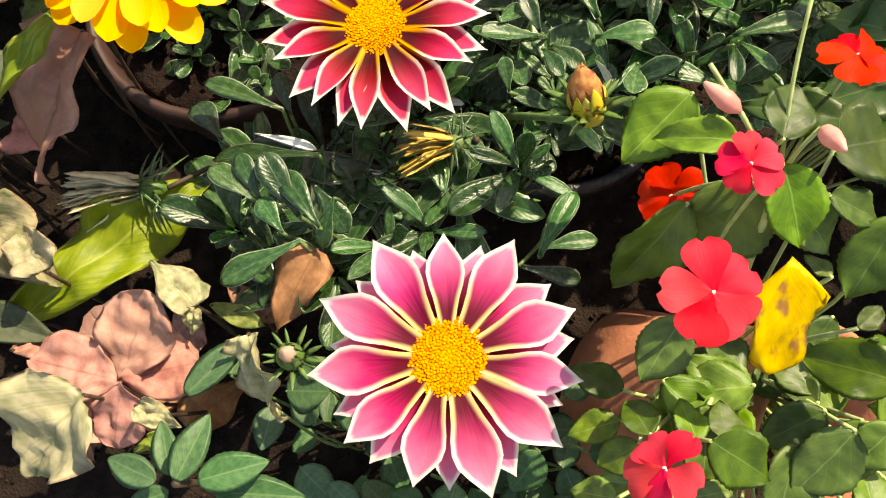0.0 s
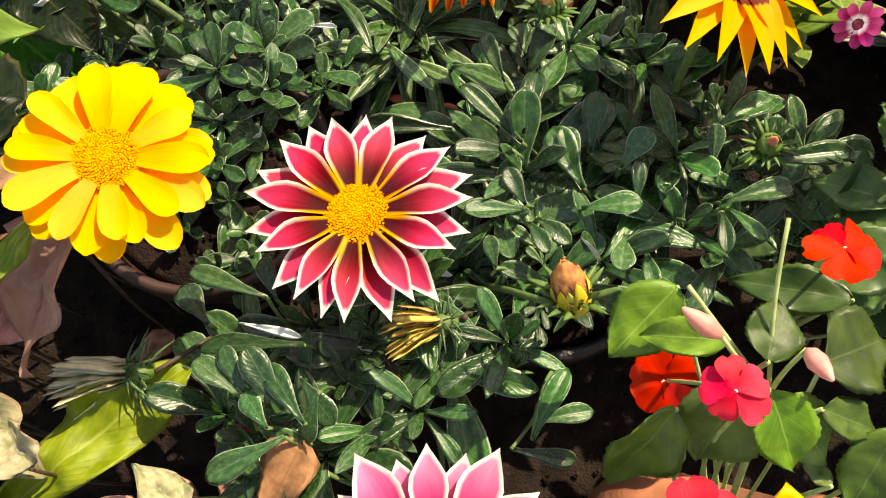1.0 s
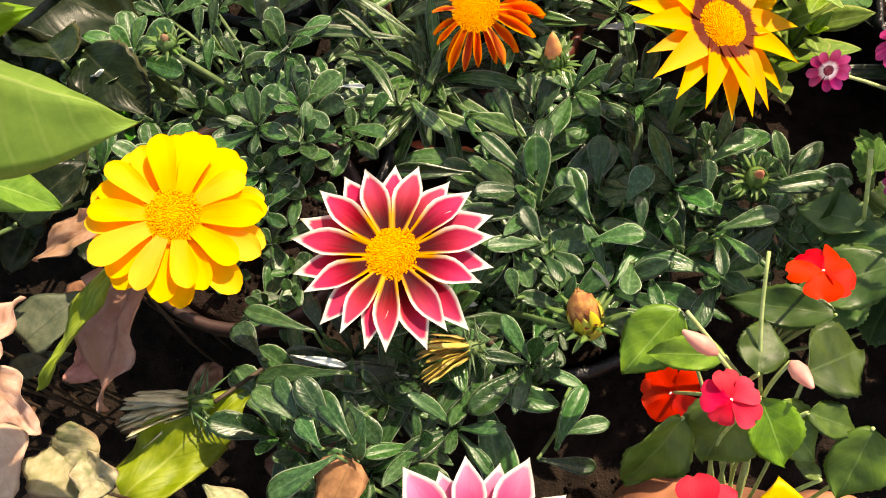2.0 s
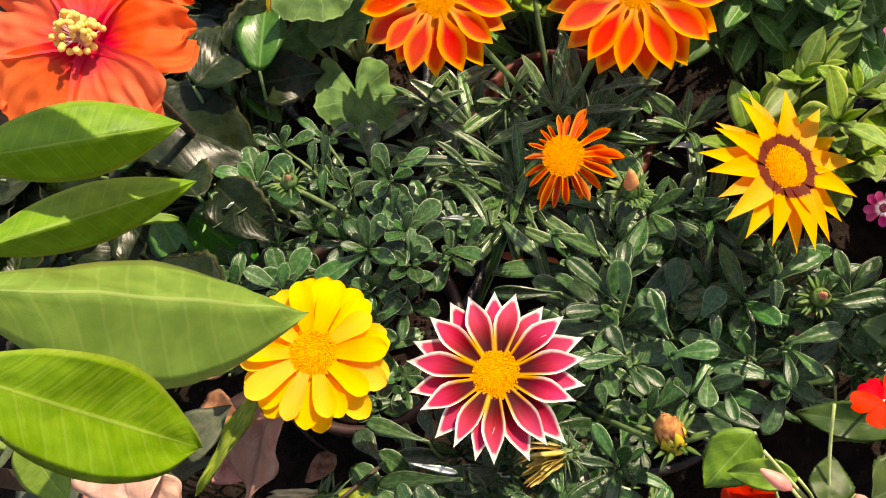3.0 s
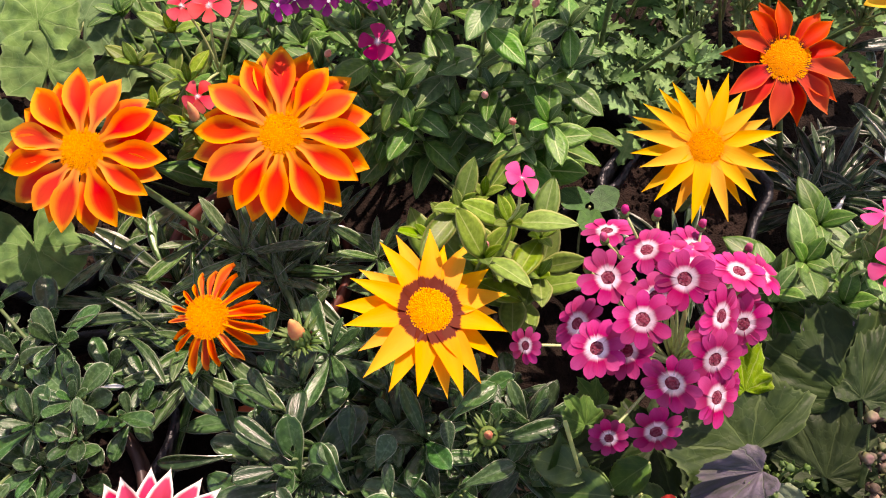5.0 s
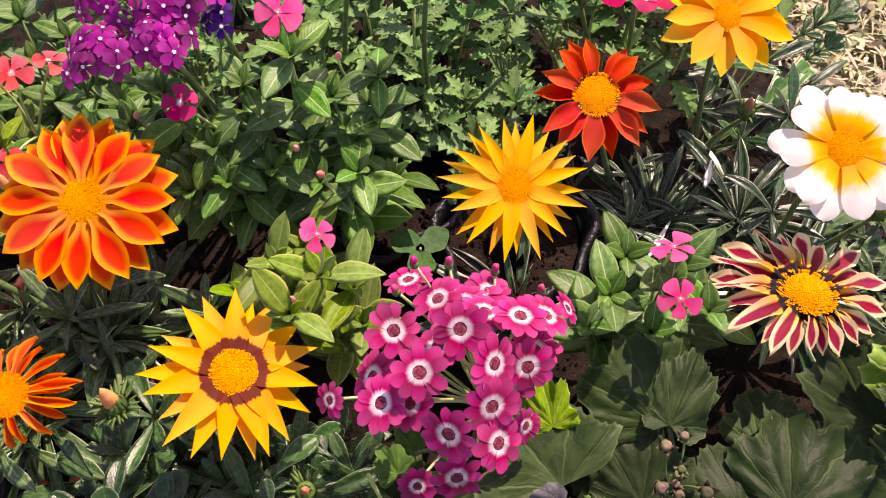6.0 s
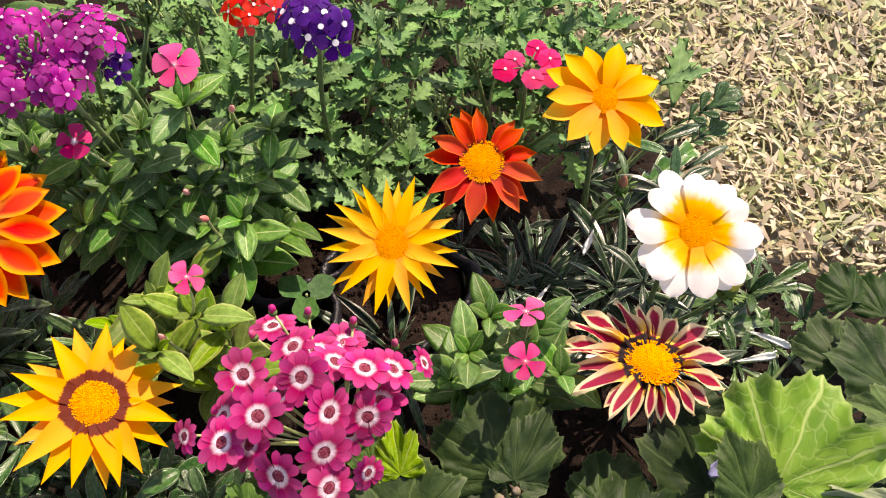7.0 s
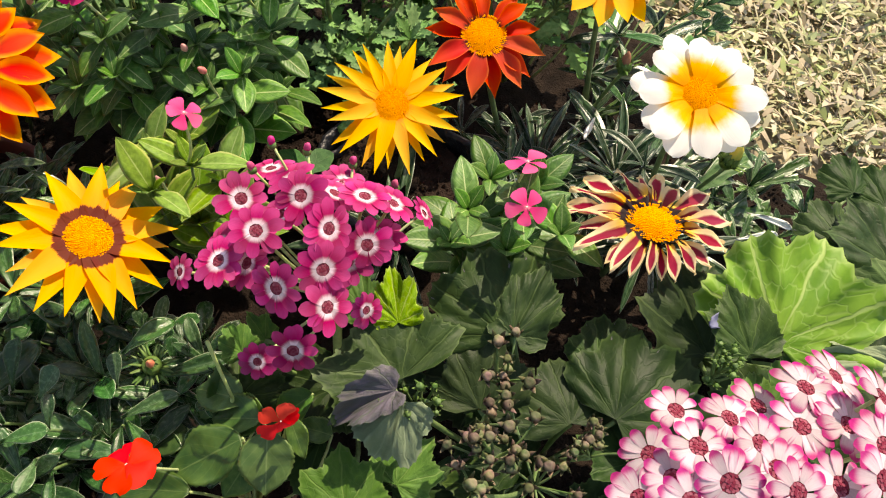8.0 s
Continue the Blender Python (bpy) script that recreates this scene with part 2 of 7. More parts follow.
M_CRUMB = plain_material("soil_crumb", (0.01, 0.0065, 0.005), (0.032, 0.02, 0.015), 150, 0.95, 0.6, 0.002, by_island=True, val=0.5, specular=0.12)
M_EARTH = plain_material("dry_earth", (0.2, 0.16, 0.09), (0.34, 0.28, 0.18), 18, 0.95, 0.8, 0.006, specular=0.2)
M_POT_BROWN = plain_material("brown_plastic_pot", (0.032, 0.016, 0.012), (0.055, 0.028, 0.021), 40, 0.5, 0.15, 0.001)
M_POT_TERRACOTTA = plain_material("terracotta", (0.34, 0.14, 0.08), (0.48, 0.21, 0.125), 50, 0.85, 0.4, 0.002)
# darker, redder clay than the terracotta above
M_POT_RUSSET = plain_material("russet_clay", (0.12, 0.045, 0.028), (0.2, 0.08, 0.05), 50, 0.85, 0.4, 0.002)
M_POT_RED = plain_material("red_brown_plastic", (0.06, 0.02, 0.014), (0.1, 0.03, 0.02), 40, 0.5, 0.15, 0.001)
M_POT_BLACK = plain_material("black_plastic", (0.008, 0.008, 0.01), (0.02, 0.02, 0.024), 30, 0.35, 0.6, 0.006)

M_P_PINK = petal_material("pink_petal", (0.6, 0.03, 0.17), (0.86, 0.27, 0.46), (0.97, 0.9, 0.82), (0.97, 0.74, 0.3), 0.036, (0.14, 0.006, 0.025), 0.34, tip_from=0.86, soft=0.026, tip_range=(0.35, 1.0))
M_P_RED = petal_material("crimson_petal", (0.44, 0.005, 0.026), (0.68, 0.045, 0.15), (0.98, 0.93, 0.84), (1.0, 0.4, 0.003), 0.036, (0.07, 0.003, 0.006), 0.4, tip_from=0.82, soft=0.024)
M_P_YELLOW = petal_material("yellow_petal", (1.0, 0.45, 0.0), (1.0, 0.55, 0.0), dark=(0.98, 0.42, 0.0), dark_to=0.12, streak=0.15, val=0.08)
M_P_STAR = petal_material("golden_petal", (0.96, 0.38, 0.0), (1.0, 0.47, 0.001), ring=(0.16, 0.022, 0.009), ring_to=0.19, streak=0.2)
M_P_ORANGE = petal_material("orange_petal", (0.68, 0.016, 0.004), (0.84, 0.062, 0.005), (1.0, 0.36, 0.0), (0.98, 0.34, 0.03), 0.064, (0.3, 0.016, 0.008), 0.24, tip_from=0.84, soft=0.056)
M_P_ORANGE_DRY = petal_material("faded_orange_petal", (0.76, 0.07, 0.006), (0.85, 0.14, 0.01), (1.0, 0.36, 0.008), (0.98, 0.36, 0.008), 0.045, tip_from=0.93, soft=0.03)
M_P_GOLD = petal_material("yellow_star_petal", (0.98, 0.45, 0.0), (1.0, 0.53, 0.001), dark=(0.9, 0.34, 0.0), dark_to=0.08, streak=0.12)
M_P_RUST = petal_material("rust_red_petal", (0.66, 0.028, 0.005), (0.82, 0.075, 0.006), (0.92, 0.18, 0.015), (0.85, 0.1, 0.01), 0.02, (0.05, 0.01, 0.005), 0.14, tip_from=0.95, soft=0.02)
M_P_AMBER = petal_material("amber_petal", (1.0, 0.4, 0.0), (1.0, 0.56, 0.001), dark=(0.96, 0.34, 0.0), dark_to=0.2, streak=0.14)
M_P_WHITE = petal_material("white_petal", (1.0, 0.55, 0.004), (0.96, 0.95, 0.94), dark=(0.96, 0.4, 0.0), dark_to=0.22, tip_range=(0.3, 0.6), streak=0.08, through_it=0.5)
M_P_STRIPE = petal_material("maroon_striped_petal", (0.25, 0.006, 0.03), (0.4, 0.02, 0.07), (0.97, 0.78, 0.48), (1.0, 0.58, 0.06), 0.066, ring=(0.03, 0.016, 0.018), ring_to=0.2, tip_from=0.93)
M_P_MAGENTA = petal_material("magenta_petal", (0.46, 0.014, 0.13), (0.58, 0.06, 0.25), ring=(0.84, 0.7, 0.78), ring_to=0.2, ring_soft=0.12, streak=0.6, val=0.3)
M_P_CINWHITE = petal_material("white_magenta_tipped_petal", (0.7, 0.6, 0.66), (0.64, 0.4, 0.52), (0.5, 0.03, 0.22), (0.7, 0.5, 0.6), 0.03, tip_from=0.58, tip_soft=0.3, streak=0.6, soft=0.06, val=0.3)
M_P_CORAL = petal_material("coral_red_petal", (0.8, 0.018, 0.06), (0.85, 0.045, 0.09), streak=0.25)
M_P_SCARLET = petal_material("scarlet_petal", (0.76, 0.012, 0.012), (0.82, 0.022, 0.02), streak=0.2)
M_P_ROSE = petal_material("rose_pink_petal", (0.78, 0.06, 0.24), (0.84, 0.11, 0.32), dark=(0.85, 0.3, 0.4), dark_to=0.12, streak=0.2)
M_P_HOTPINK = petal_material("hot_pink_petal", (0.68, 0.012, 0.13), (0.74, 0.03, 0.19), dark=(0.93, 0.8, 0.86), dark_to=0.16, streak=0.2)
M_P_SALMON = petal_material("salmon_petal", (0.84, 0.05, 0.07), (0.87, 0.12, 0.14), dark=(0.93, 0.7, 0.7), dark_to=0.14, streak=0.2)
M_P_HIBISCUS = petal_material("hibiscus_petal", (0.88, 0.08, 0.026), (0.93, 0.16, 0.06), dark=(0.7, 0.006, 0.08), dark_to=0.32, streak=0.6)
M_V_MAGENTA = petal_material("magenta_verbena_petal", (0.34, 0.014, 0.23), (0.48, 0.045, 0.34), dark=(0.9, 0.8, 0.9), dark_to=0.07, streak=0.3, val=0.35)
M_V_PURPLE = petal_material("purple_verbena_petal", (0.06, 0.005, 0.17), (0.09, 0.008, 0.24), dark=(0.9, 0.86, 0.94), dark_to=0.12, streak=0.3)
M_V_RED = petal_material("red_verbena_petal", (0.8, 0.018, 0.02), (0.84, 0.03, 0.03), dark=(0.9, 0.4, 0.4), dark_to=0.06, streak=0.2)
M_V_PINK = petal_material("pink_verbena_petal", (0.78, 0.018, 0.14), (0.83, 0.04, 0.2), dark=(0.93, 0.8, 0.86), dark_to=0.08, streak=0.2)
M_BUD_PINK = plain_material("pale_pink_bud", (0.8, 0.3, 0.26), (0.86, 0.46, 0.38), 150, 0.5, 0.2, 0.0005, 0.2)
M_BUD_MAGENTA = plain_material("magenta_furled_petal", (0.45, 0.02, 0.12), (0.55, 0.05, 0.22), 200, 0.55, 0.2, 0.0005, 0.15)
M_BUD_BROWN = plain_material("closed_brown_petal", (0.34, 0.08, 0.025), (0.72, 0.3, 0.07), 260, 0.65, 0.4, 0.0015, 0.2)
M_BUD_YELLOW = plain_material("yellow_green_bract", (0.45, 0.42, 0.03), (0.6, 0.5, 0.05), 150, 0.6, 0.2, 0.0005, 0.15)
M_BRACT = plain_material("green_bract", (0.06, 0.13, 0.03), (0.14, 0.24, 0.06), 150, 0.55, 0.2, 0.0005, 0.15)
M_BRACT_RED = plain_material("orange_bud_tip", (0.75, 0.2, 0.08), (0.8, 0.42, 0.12), 200, 0.55, 0.2, 0.0005, 0.15)
M_BUD_GREY = plain_material("purplish_green_bud", (0.085, 0.13, 0.04), (0.19, 0.12, 0.1), 110, 0.7, 0.3, 0.0008, 0.1, val=0.45, hue=0.04)
M_WITHERED = plain_material("withered_straw_petal", (0.5, 0.34, 0.07), (0.68, 0.5, 0.14), 150, 0.75, 0.3, 0.001, 0.15)
M_STRAW = plain_material("pale_straw", (0.55, 0.5, 0.3), (0.75, 0.7, 0.48), 150, 0.75, 0.3, 0.001, 0.15)
M_LILAC = plain_material("lilac_grey_petal", (0.09, 0.1, 0.17), (0.17, 0.18, 0.28), 80, 0.6, 0.2, 0.001, 0.15)
M_FALLEN_ORANGE = plain_material("fallen_orange_petal", (0.75, 0.12, 0.03), (0.82, 0.2, 0.06), 80, 0.6, 0.2, 0.001, 0.2)
D_YELLOW = disc_material("yellow_disc", (0.8, 0.26, 0.001), (0.9, 0.36, 0.003), (0.62, 0.17, 0.006))
D_POLLEN = disc_material("pale_yellow_pollen", (0.9, 0.5, 0.12), (0.95, 0.62, 0.2), (0.85, 0.4, 0.08))
D_ORANGE = disc_material("orange_disc", (0.84, 0.27, 0.002), (0.92, 0.36, 0.005), (0.62, 0.16, 0.008))
D_MAROON = disc_material("maroon_disc", (0.2, 0.025, 0.05), (0.36, 0.11, 0.15), (0.5, 0.3, 0.3))
D_EYE = disc_material("pale_eye", (0.85, 0.75, 0.6), (0.93, 0.88, 0.8), (0.8, 0.6, 0.3))
D_EYE_WHITE = disc_material("white_eye", (0.85, 0.82, 0.85), (0.93, 0.92, 0.93), (0.8, 0.75, 0.7))


def grass_material():
    g = Nodes("dry_clipped_grass")
    r = g.island()
    color = g.mix(g.smooth(0.3, 0.75, r), (0.53, 0.45, 0.31), (0.34, 0.4, 0.17))
    color = g.mix(g.smooth(0.85, 1.0, r), color, (0.57, 0.52, 0.38))
    patch = g.noise(14.0, g.place(), 3.0)
    color = g.mix(g.math("MULTIPLY", g.smooth(0.4, 0.65, patch), 0.3), color, (0.44, 0.34, 0.24))
    color = g.vary(color, 0.01, 0.15, 0.25, r)
    return g.finish(color, 0.7, None, through_it=0.15)


M_GRASS = grass_material()


def round_material(name, dark, light, vein, rays=7.0, rough=0.55, through_it=0.25, vein_mix=0.6, zone=None, val=0.15, net_mix=0.25, specular=0.25, relief=0.001):
    """A palmate blade: veins fan out from the stalk to the lobes, with a fine net between them."""
    g = Nodes(name)
    shift = g.math("MULTIPLY", g.rand, 31.0)
    angle = g.math("MULTIPLY", g.u, 6.28318)
    x, y = g.math("MULTIPLY", g.math("COSINE", angle), g.v), g.math("MULTIPLY", g.math("SINE", angle), g.v)
    flat = g.vec(x, y, shift)
    grain = g.noise(3.5, flat, 4.0)
    bend = g.math("MULTIPLY_ADD", g.noise(4.0, flat, 2.0), 1.6, -0.8)
    ray = g.math("COSINE", g.math("ADD", g.math("MULTIPLY", g.math("SUBTRACT", angle, 3.14159), rays), bend))
    thin = g.math("MULTIPLY_ADD", g.v, 0.1, 0.89)
    main = g.smooth(thin, 1.0, ray)
    net = g.tree.nodes.new("ShaderNodeTexVoronoi")
    net.feature = "DISTANCE_TO_EDGE"
    net.inputs["Scale"].default_value = 6.0
    g.put(net.inputs["Vector"], flat)
    fine = g.math("SUBTRACT", 1.0, g.smooth(0.0, 0.09, net.outputs["Distance"]))
    lines = g.math("MAXIMUM", main, g.math("MULTIPLY", fine, net_mix))
    color = g.mix(g.smooth(0.3, 0.7, grain), dark, light)
    if zone:
        band = g.math("MULTIPLY", g.smooth(0.45, 0.6, g.v), g.math("SUBTRACT", 1.0, g.smooth(0.62, 0.8, g.v)))
        color = g.mix(g.math("MULTIPLY", band, 0.6), color, zone)
    color = g.mix(g.math("MULTIPLY", lines, vein_mix), color, vein)
    color = g.mix(g.math("MULTIPLY", g.smooth(0.93, 0.99, g.v), 0.45), color, vein)
    color = g.vary(color, val=val)
    height = g.math("ADD", g.math("MULTIPLY", lines, -0.8), g.math("MULTIPLY", grain, 0.7))
    return g.finish(color, g.math("MULTIPLY_ADD", grain, 0.25, rough - 0.12), height, 0.5, relief, through_it, g.mix(0.5, color, light), specular)


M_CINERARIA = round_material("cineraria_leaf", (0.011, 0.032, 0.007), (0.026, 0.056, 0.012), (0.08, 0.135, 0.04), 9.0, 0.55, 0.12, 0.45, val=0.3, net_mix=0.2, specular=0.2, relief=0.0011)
M_CINERARIA_MID = round_material("young_cineraria_leaf", (0.05, 0.12, 0.025), (0.09, 0.19, 0.04), (0.2, 0.3, 0.1), 9.0, 0.6, 0.25, 0.5, val=0.25)
M_CINERARIA_PALE = round_material("pale_leaf_underside", (0.17, 0.24, 0.13), (0.26, 0.33, 0.19), (0.34, 0.42, 0.26), 9.0, 0.7, 0.3, 0.5)
M_DRY_ROUND = round_material("dry_funnel_leaf", (0.46, 0.2, 0.15), (0.62, 0.33, 0.26), (0.42, 0.2, 0.15), 5.0, 0.7, 0.25, 0.5)
# lit version of the cineraria leaf: sunlight is put into its green
M_CINERARIA_SUNLIT = round_material("sunlit_tone_cineraria_leaf", (0.12, 0.26, 0.016), (0.22, 0.38, 0.034), (0.45, 0.56, 0.18), 9.0, 0.55, 0.3, 0.7, net_mix=0.35, relief=0.0009)
M_CINERARIA_GREY = round_material("purplish_leaf_underside", (0.085, 0.09, 0.085), (0.15, 0.13, 0.165), (0.1, 0.13, 0.08), 9.0, through_it=0.15)
M_GERANIUM = round_material("geranium_leaf", (0.08, 0.175, 0.045), (0.15, 0.275, 0.085), (0.27, 0.39, 0.17), 9.0, 0.78, 0.25, 0.4, (0.05, 0.12, 0.04))
M_GERANIUM_YELLOW = round_material("yellowed_geranium_leaf", (0.6, 0.34, 0.012), (0.8, 0.48, 0.025), (0.66, 0.46, 0.1), 8.0)
M_CLOVER = round_material("clover_leaflet", (0.03, 0.1, 0.025), (0.06, 0.17, 0.045), (0.1, 0.22, 0.07), 5.0)

# ---- mesh builders ----
WORLD = {}


def mesh_of(name, verts, faces, mats, uvs=None, slots=None, smooth=True, edges=None):
    me = bpy.data.meshes.new(name)
    me.from_pydata([tuple(map(float, v)) for v in verts], [], faces)
    for m in mats:
        me.materials.append(m)
    if uvs is not None:
        layer = me.uv_layers.new(name="UVMap")
        order = np.empty(len(me.loops), dtype=np.int32)
        me.loops.foreach_get("vertex_index", order)
        layer.data.foreach_set("uv", np.asarray(uvs, dtype=np.float32)[order].ravel())
        if edges is not None:
            me.uv_layers.new(name="Edge").data.foreach_set("uv", np.asarray(edges, dtype=np.float32)[order].ravel())
    if slots is not None:
        me.polygons.foreach_set("material_index", slots)
    if smooth:
        me.shade_smooth()
    return me


def sheet(name, nu, nv, fn, mats, thick=0.0, ease=1.35, rim=None):
    """A blade over u in -1..1 and v in 0..1; with a thickness it gets an underside that joins it at the edges."""
    verts, uvs, faces, slots = [], [], [], []
    for j in range(nv + 1):
        for i in range(nu + 1):
            u, v = 2 * i / nu - 1, 1 - (1 - j / nv) ** ease
            verts.append(fn(u, v))
            uvs.append((i / nu, v))
    w = nu + 1
    for j in range(nv):
        for i in range(nu):
            faces.append((j * w + i, j * w + i + 1, (j + 1) * w + i + 1, (j + 1) * w + i))
            slots.append(0)
    if thick:
        low = {}
        for j in range(nv + 1):
            for i in range(nu + 1):
                k = j * w + i
                if i in (0, nu) or j in (0, nv):
                    low[k] = k
                else:
                    low[k] = len(verts)
                    x, y, z = verts[k]
                    verts.append((x, y, z - thick))
                    uvs.append(uvs[k])
        for j in range(nv):
            for i in range(nu):
                faces.append(tuple(low[k] for k in (j * w + i, (j + 1) * w + i, (j + 1) * w + i + 1, j * w + i + 1)))
                slots.append(min(1, len(mats) - 1))
    edges = [((1 - abs(2 * a - 1)) * rim(b), b) for a, b in uvs] if rim else None
    return mesh_of(name, verts, faces, mats, uvs, slots, edges=edges)


def outline(points):
    """Half-width along a blade, eased through a few (v, width) pairs."""
    vs, ws = zip(*points)
    n = len(vs)
    slopes = [(ws[min(k + 1, n - 1)] - ws[max(k - 1, 0)]) / (vs[min(k + 1, n - 1)] - vs[max(k - 1, 0)]) for k in range(n)]

    def width(v):
        k = max(0, min(n - 2, sum(v > a for a in vs) - 1))
        h = vs[k + 1] - vs[k]
        f = max(0.0, min(1.0, (v - vs[k]) / h))
        a, b = f * f * (3 - 2 * f), f * f * (f - 1)
        w = ws[k] * (1 - a) + ws[k + 1] * a + h * (slopes[k] * f * (1 - f) ** 2 + slopes[k + 1] * b)
        return max(0.002, w)

    return width


def leaf_mesh(name, shape, mats, fold=0.25, curl=0.15, wave=0.0, teeth=0, tooth=0.08, nu=4, nv=8, thick=0.012, seed=0, twist=0.0, side=0.0, crumple=0.0):
    """A blade of length 1 along x: fold lifts the sides, curl bends the tip down, wave ruffles the edge."""
    rng = random.Random(seed)
    ph = rng.uniform(0, 6.28)
    width = outline(shape)

    def fn(u, v):
        w = width(v)
        fore = 0.0
        if teeth:
            tip = round(v * teeth * 2) % 2
            w *= 1 - tooth * abs(u) ** 3 * (1 - tip)
            fore = tip * abs(u) ** 3 * min(0.45 * tooth, 0.3) / teeth * 2
        z = fold * abs(u) * w - curl * v * v + wave * u * u * math.sin(v * 11 + ph + 2 * u)
        z += twist * u * w * v
        if crumple:
            z += crumple * (noise.noise((4 * u * w + seed, 4.5 * v, seed)) + 0.5 * noise.noise((11 * u * w, 11 * v + seed, 2)))
        return (v + fore, u * w + side * math.sin(v * 3.1), z)

    return sheet(name, nu, 2 * teeth if teeth else nv, fn, mats, thick, 1.0 if teeth else 1.35)


def round_mesh(name, mats, lobes=7, depth=0.2, notch=0.9, tooth=0.05, teeth=28, cup=0.15, ruffle=0.06, rings=5, segs=56, seed=0, angular=0.0, crumple=0.0):
    """A palmate blade of radius 1 in the xy plane, its stalk at the notch towards -x."""
    rng = random.Random(seed)
    ph = rng.uniform(0, 6.28)
    verts, uvs, faces, slots = [(0, 0, 0)], [(0.5, 0.0)], [], []
    for r in range(1, rings + 1):
        for s in range(segs + 1):
            a = -math.pi + 2 * math.pi * s / segs
            edge = 1 - depth * (0.5 - 0.5 * math.cos(lobes * a)) ** 0.7 + 0.07 * math.sin(2 * a + ph) + 0.05 * math.sin(5 * a + 2 * ph)
            saw = abs((lobes * a / (2 * math.pi) + 0.5) % 1.0 - 0.5) * 2
            edge += angular * depth * ((0.5 - 0.5 * math.cos(lobes * a)) ** 0.7 - saw**0.85)
            edge += tooth * (1 if s % 2 else -1) * (teeth > 0)
            back = abs(abs(a) - math.pi)
            edge *= 1 - notch * max(0.0, 1 - back / 0.55) ** 1.5
            f = r / rings
            rad = edge * f
            z = cup * rad * rad + ruffle * f * f * math.sin(lobes * a + ph) + 0.5 * ruffle * f * math.sin(3 * a + ph)
            z += crumple * f * noise.noise((3.2 * rad * math.cos(a), 3.2 * rad * math.sin(a), seed + 0.5))
            z -= 0.2 * crumple * f * (1 - saw) ** 2
            verts.append((rad * math.cos(a), rad * math.sin(a), z))
            uvs.append((s / segs, f))
    w = segs + 1
    for s in range(segs):
        faces.append((0, 1 + s, 2 + s))
        for r in range(rings - 1):
            k = 1 + r * w + s
            faces.append((k, k + w, k + w + 1, k + 1))
    n = len(verts)
    verts += [(x, y, z - 0.02 * (1 - x * x - y * y > 0.1)) for x, y, z in verts]
    uvs += uvs[:n]
    slots = [0] * len(faces) + [min(1, len(mats) - 1)] * len(faces)
    faces += [tuple(k + n for k in reversed(f)) for f in faces]
    return mesh_of(name, verts, faces, mats, uvs, slots)


def petal_mesh(name, shape, mat, lift=0.0, droop=0.12, channel=0.25, ridge=0.0, nu=6, nv=9, notch=0.0, wave=0.0, seed=0, roll_in=0.0):
    rng = random.Random(seed)
    width, ph, lean = outline(shape), rng.uniform(0, 6.28), rng.uniform(-0.04, 0.04)

    def fn(u, v):
        w = width(v)
        z = lift * v - droop * v * v + channel * (u * u) * w * min(1.0, v / 0.35) - ridge * abs(math.sin(3.14 * u)) * w
        z += wave * math.sin(v * 7 + ph + u * 2) * abs(u) + roll_in * abs(u) * v
        x = v - notch * max(0.0, v - 0.7) * (1 - abs(u))
        return (x, u * w * (1 - 0.6 * roll_in * v) + lean * v * v, z)

    return sheet(name, nu, nv, fn, [mat], rim=width)


def tube(name, points, r0, r1, mat, sides=6):
    pts = [Vector(p) for p in points]
    verts, faces = [], []
    for k, p in enumerate(pts):
        d = (pts[min(k + 1, len(pts) - 1)] - pts[max(k - 1, 0)]).normalized()
        a = d.orthogonal().normalized()
        b = d.cross(a)
        r = r0 + (r1 - r0) * k / (len(pts) - 1)
        for s in range(sides):
            t = 2 * math.pi * s / sides
            verts.append(p + (a * math.cos(t) + b * math.sin(t)) * r)
    for k in range(len(pts) - 1):
        for s in range(sides):
            t = (s + 1) % sides
            faces.append((k * sides + s, k * sides + t, (k + 1) * sides + t, (k + 1) * sides + s))
    faces.append(tuple(range((len(pts) - 1) * sides, len(pts) * sides)))
    faces.append(tuple(reversed(range(sides))))
    return mesh_of(name, verts, faces, [mat])


def arc(a, b, bow=0.1, n=6, seed=0):
    """Points of a slightly bowed stem from a to b."""
    rng = random.Random(seed)
    a, b = Vector(a), Vector(b)
    off = Vector((rng.uniform(-1, 1), rng.uniform(-1, 1), 0.4)) * bow * (b - a).length
    return [a.lerp(b, k / n) + off * math.sin(math.pi * k / n) for k in range(n + 1)]


def thing(name, at, label, category, group="", kind=""):
    ob = new(name)
    ob.empty_display_size = 0.02
    ob.matrix_basis = Matrix.Translation(at)
    WORLD[ob] = Matrix.Translation(at)
    return tagged(ob, label, category, group, kind)


def part(name, mesh, parent, m=None, label=""):
    """One mesh as a part of a thing or of a part, at a pose in the world."""
    ob = new(name, mesh)
    ob.parent = parent
    m = m if m is not None else Matrix.Identity(4)
    ob.matrix_basis = WORLD[parent].inverted() @ m
    WORLD[ob] = m
    if label:
        ob["label"] = label
    return ob


def solo(name, mesh, m, label, category, group="", kind=""):
    ob = new(name, mesh)
    ob.matrix_basis = m
    WORLD[ob] = m
    return tagged(ob, label, category, group, kind)


def blade_pose(base, tip, wide=1.0, roll=0.0, up=(0, 0, 1)):
    base, tip = Vector(base), Vector(tip)
    x = tip - base
    size = x.length
    x.normalize()
    y = Vector(up).cross(x)
    y = y.normalized() if y.length > 1e-4 else Vector((0, 1, 0))
    z = x.cross(y)
    m = Matrix((x, y, z)).transposed().to_4x4()
    return Matrix.Translation(base) @ m @ Matrix.Rotation(radians(roll), 4, "X") @ Matrix.Diagonal((size, size * wide, size, 1))


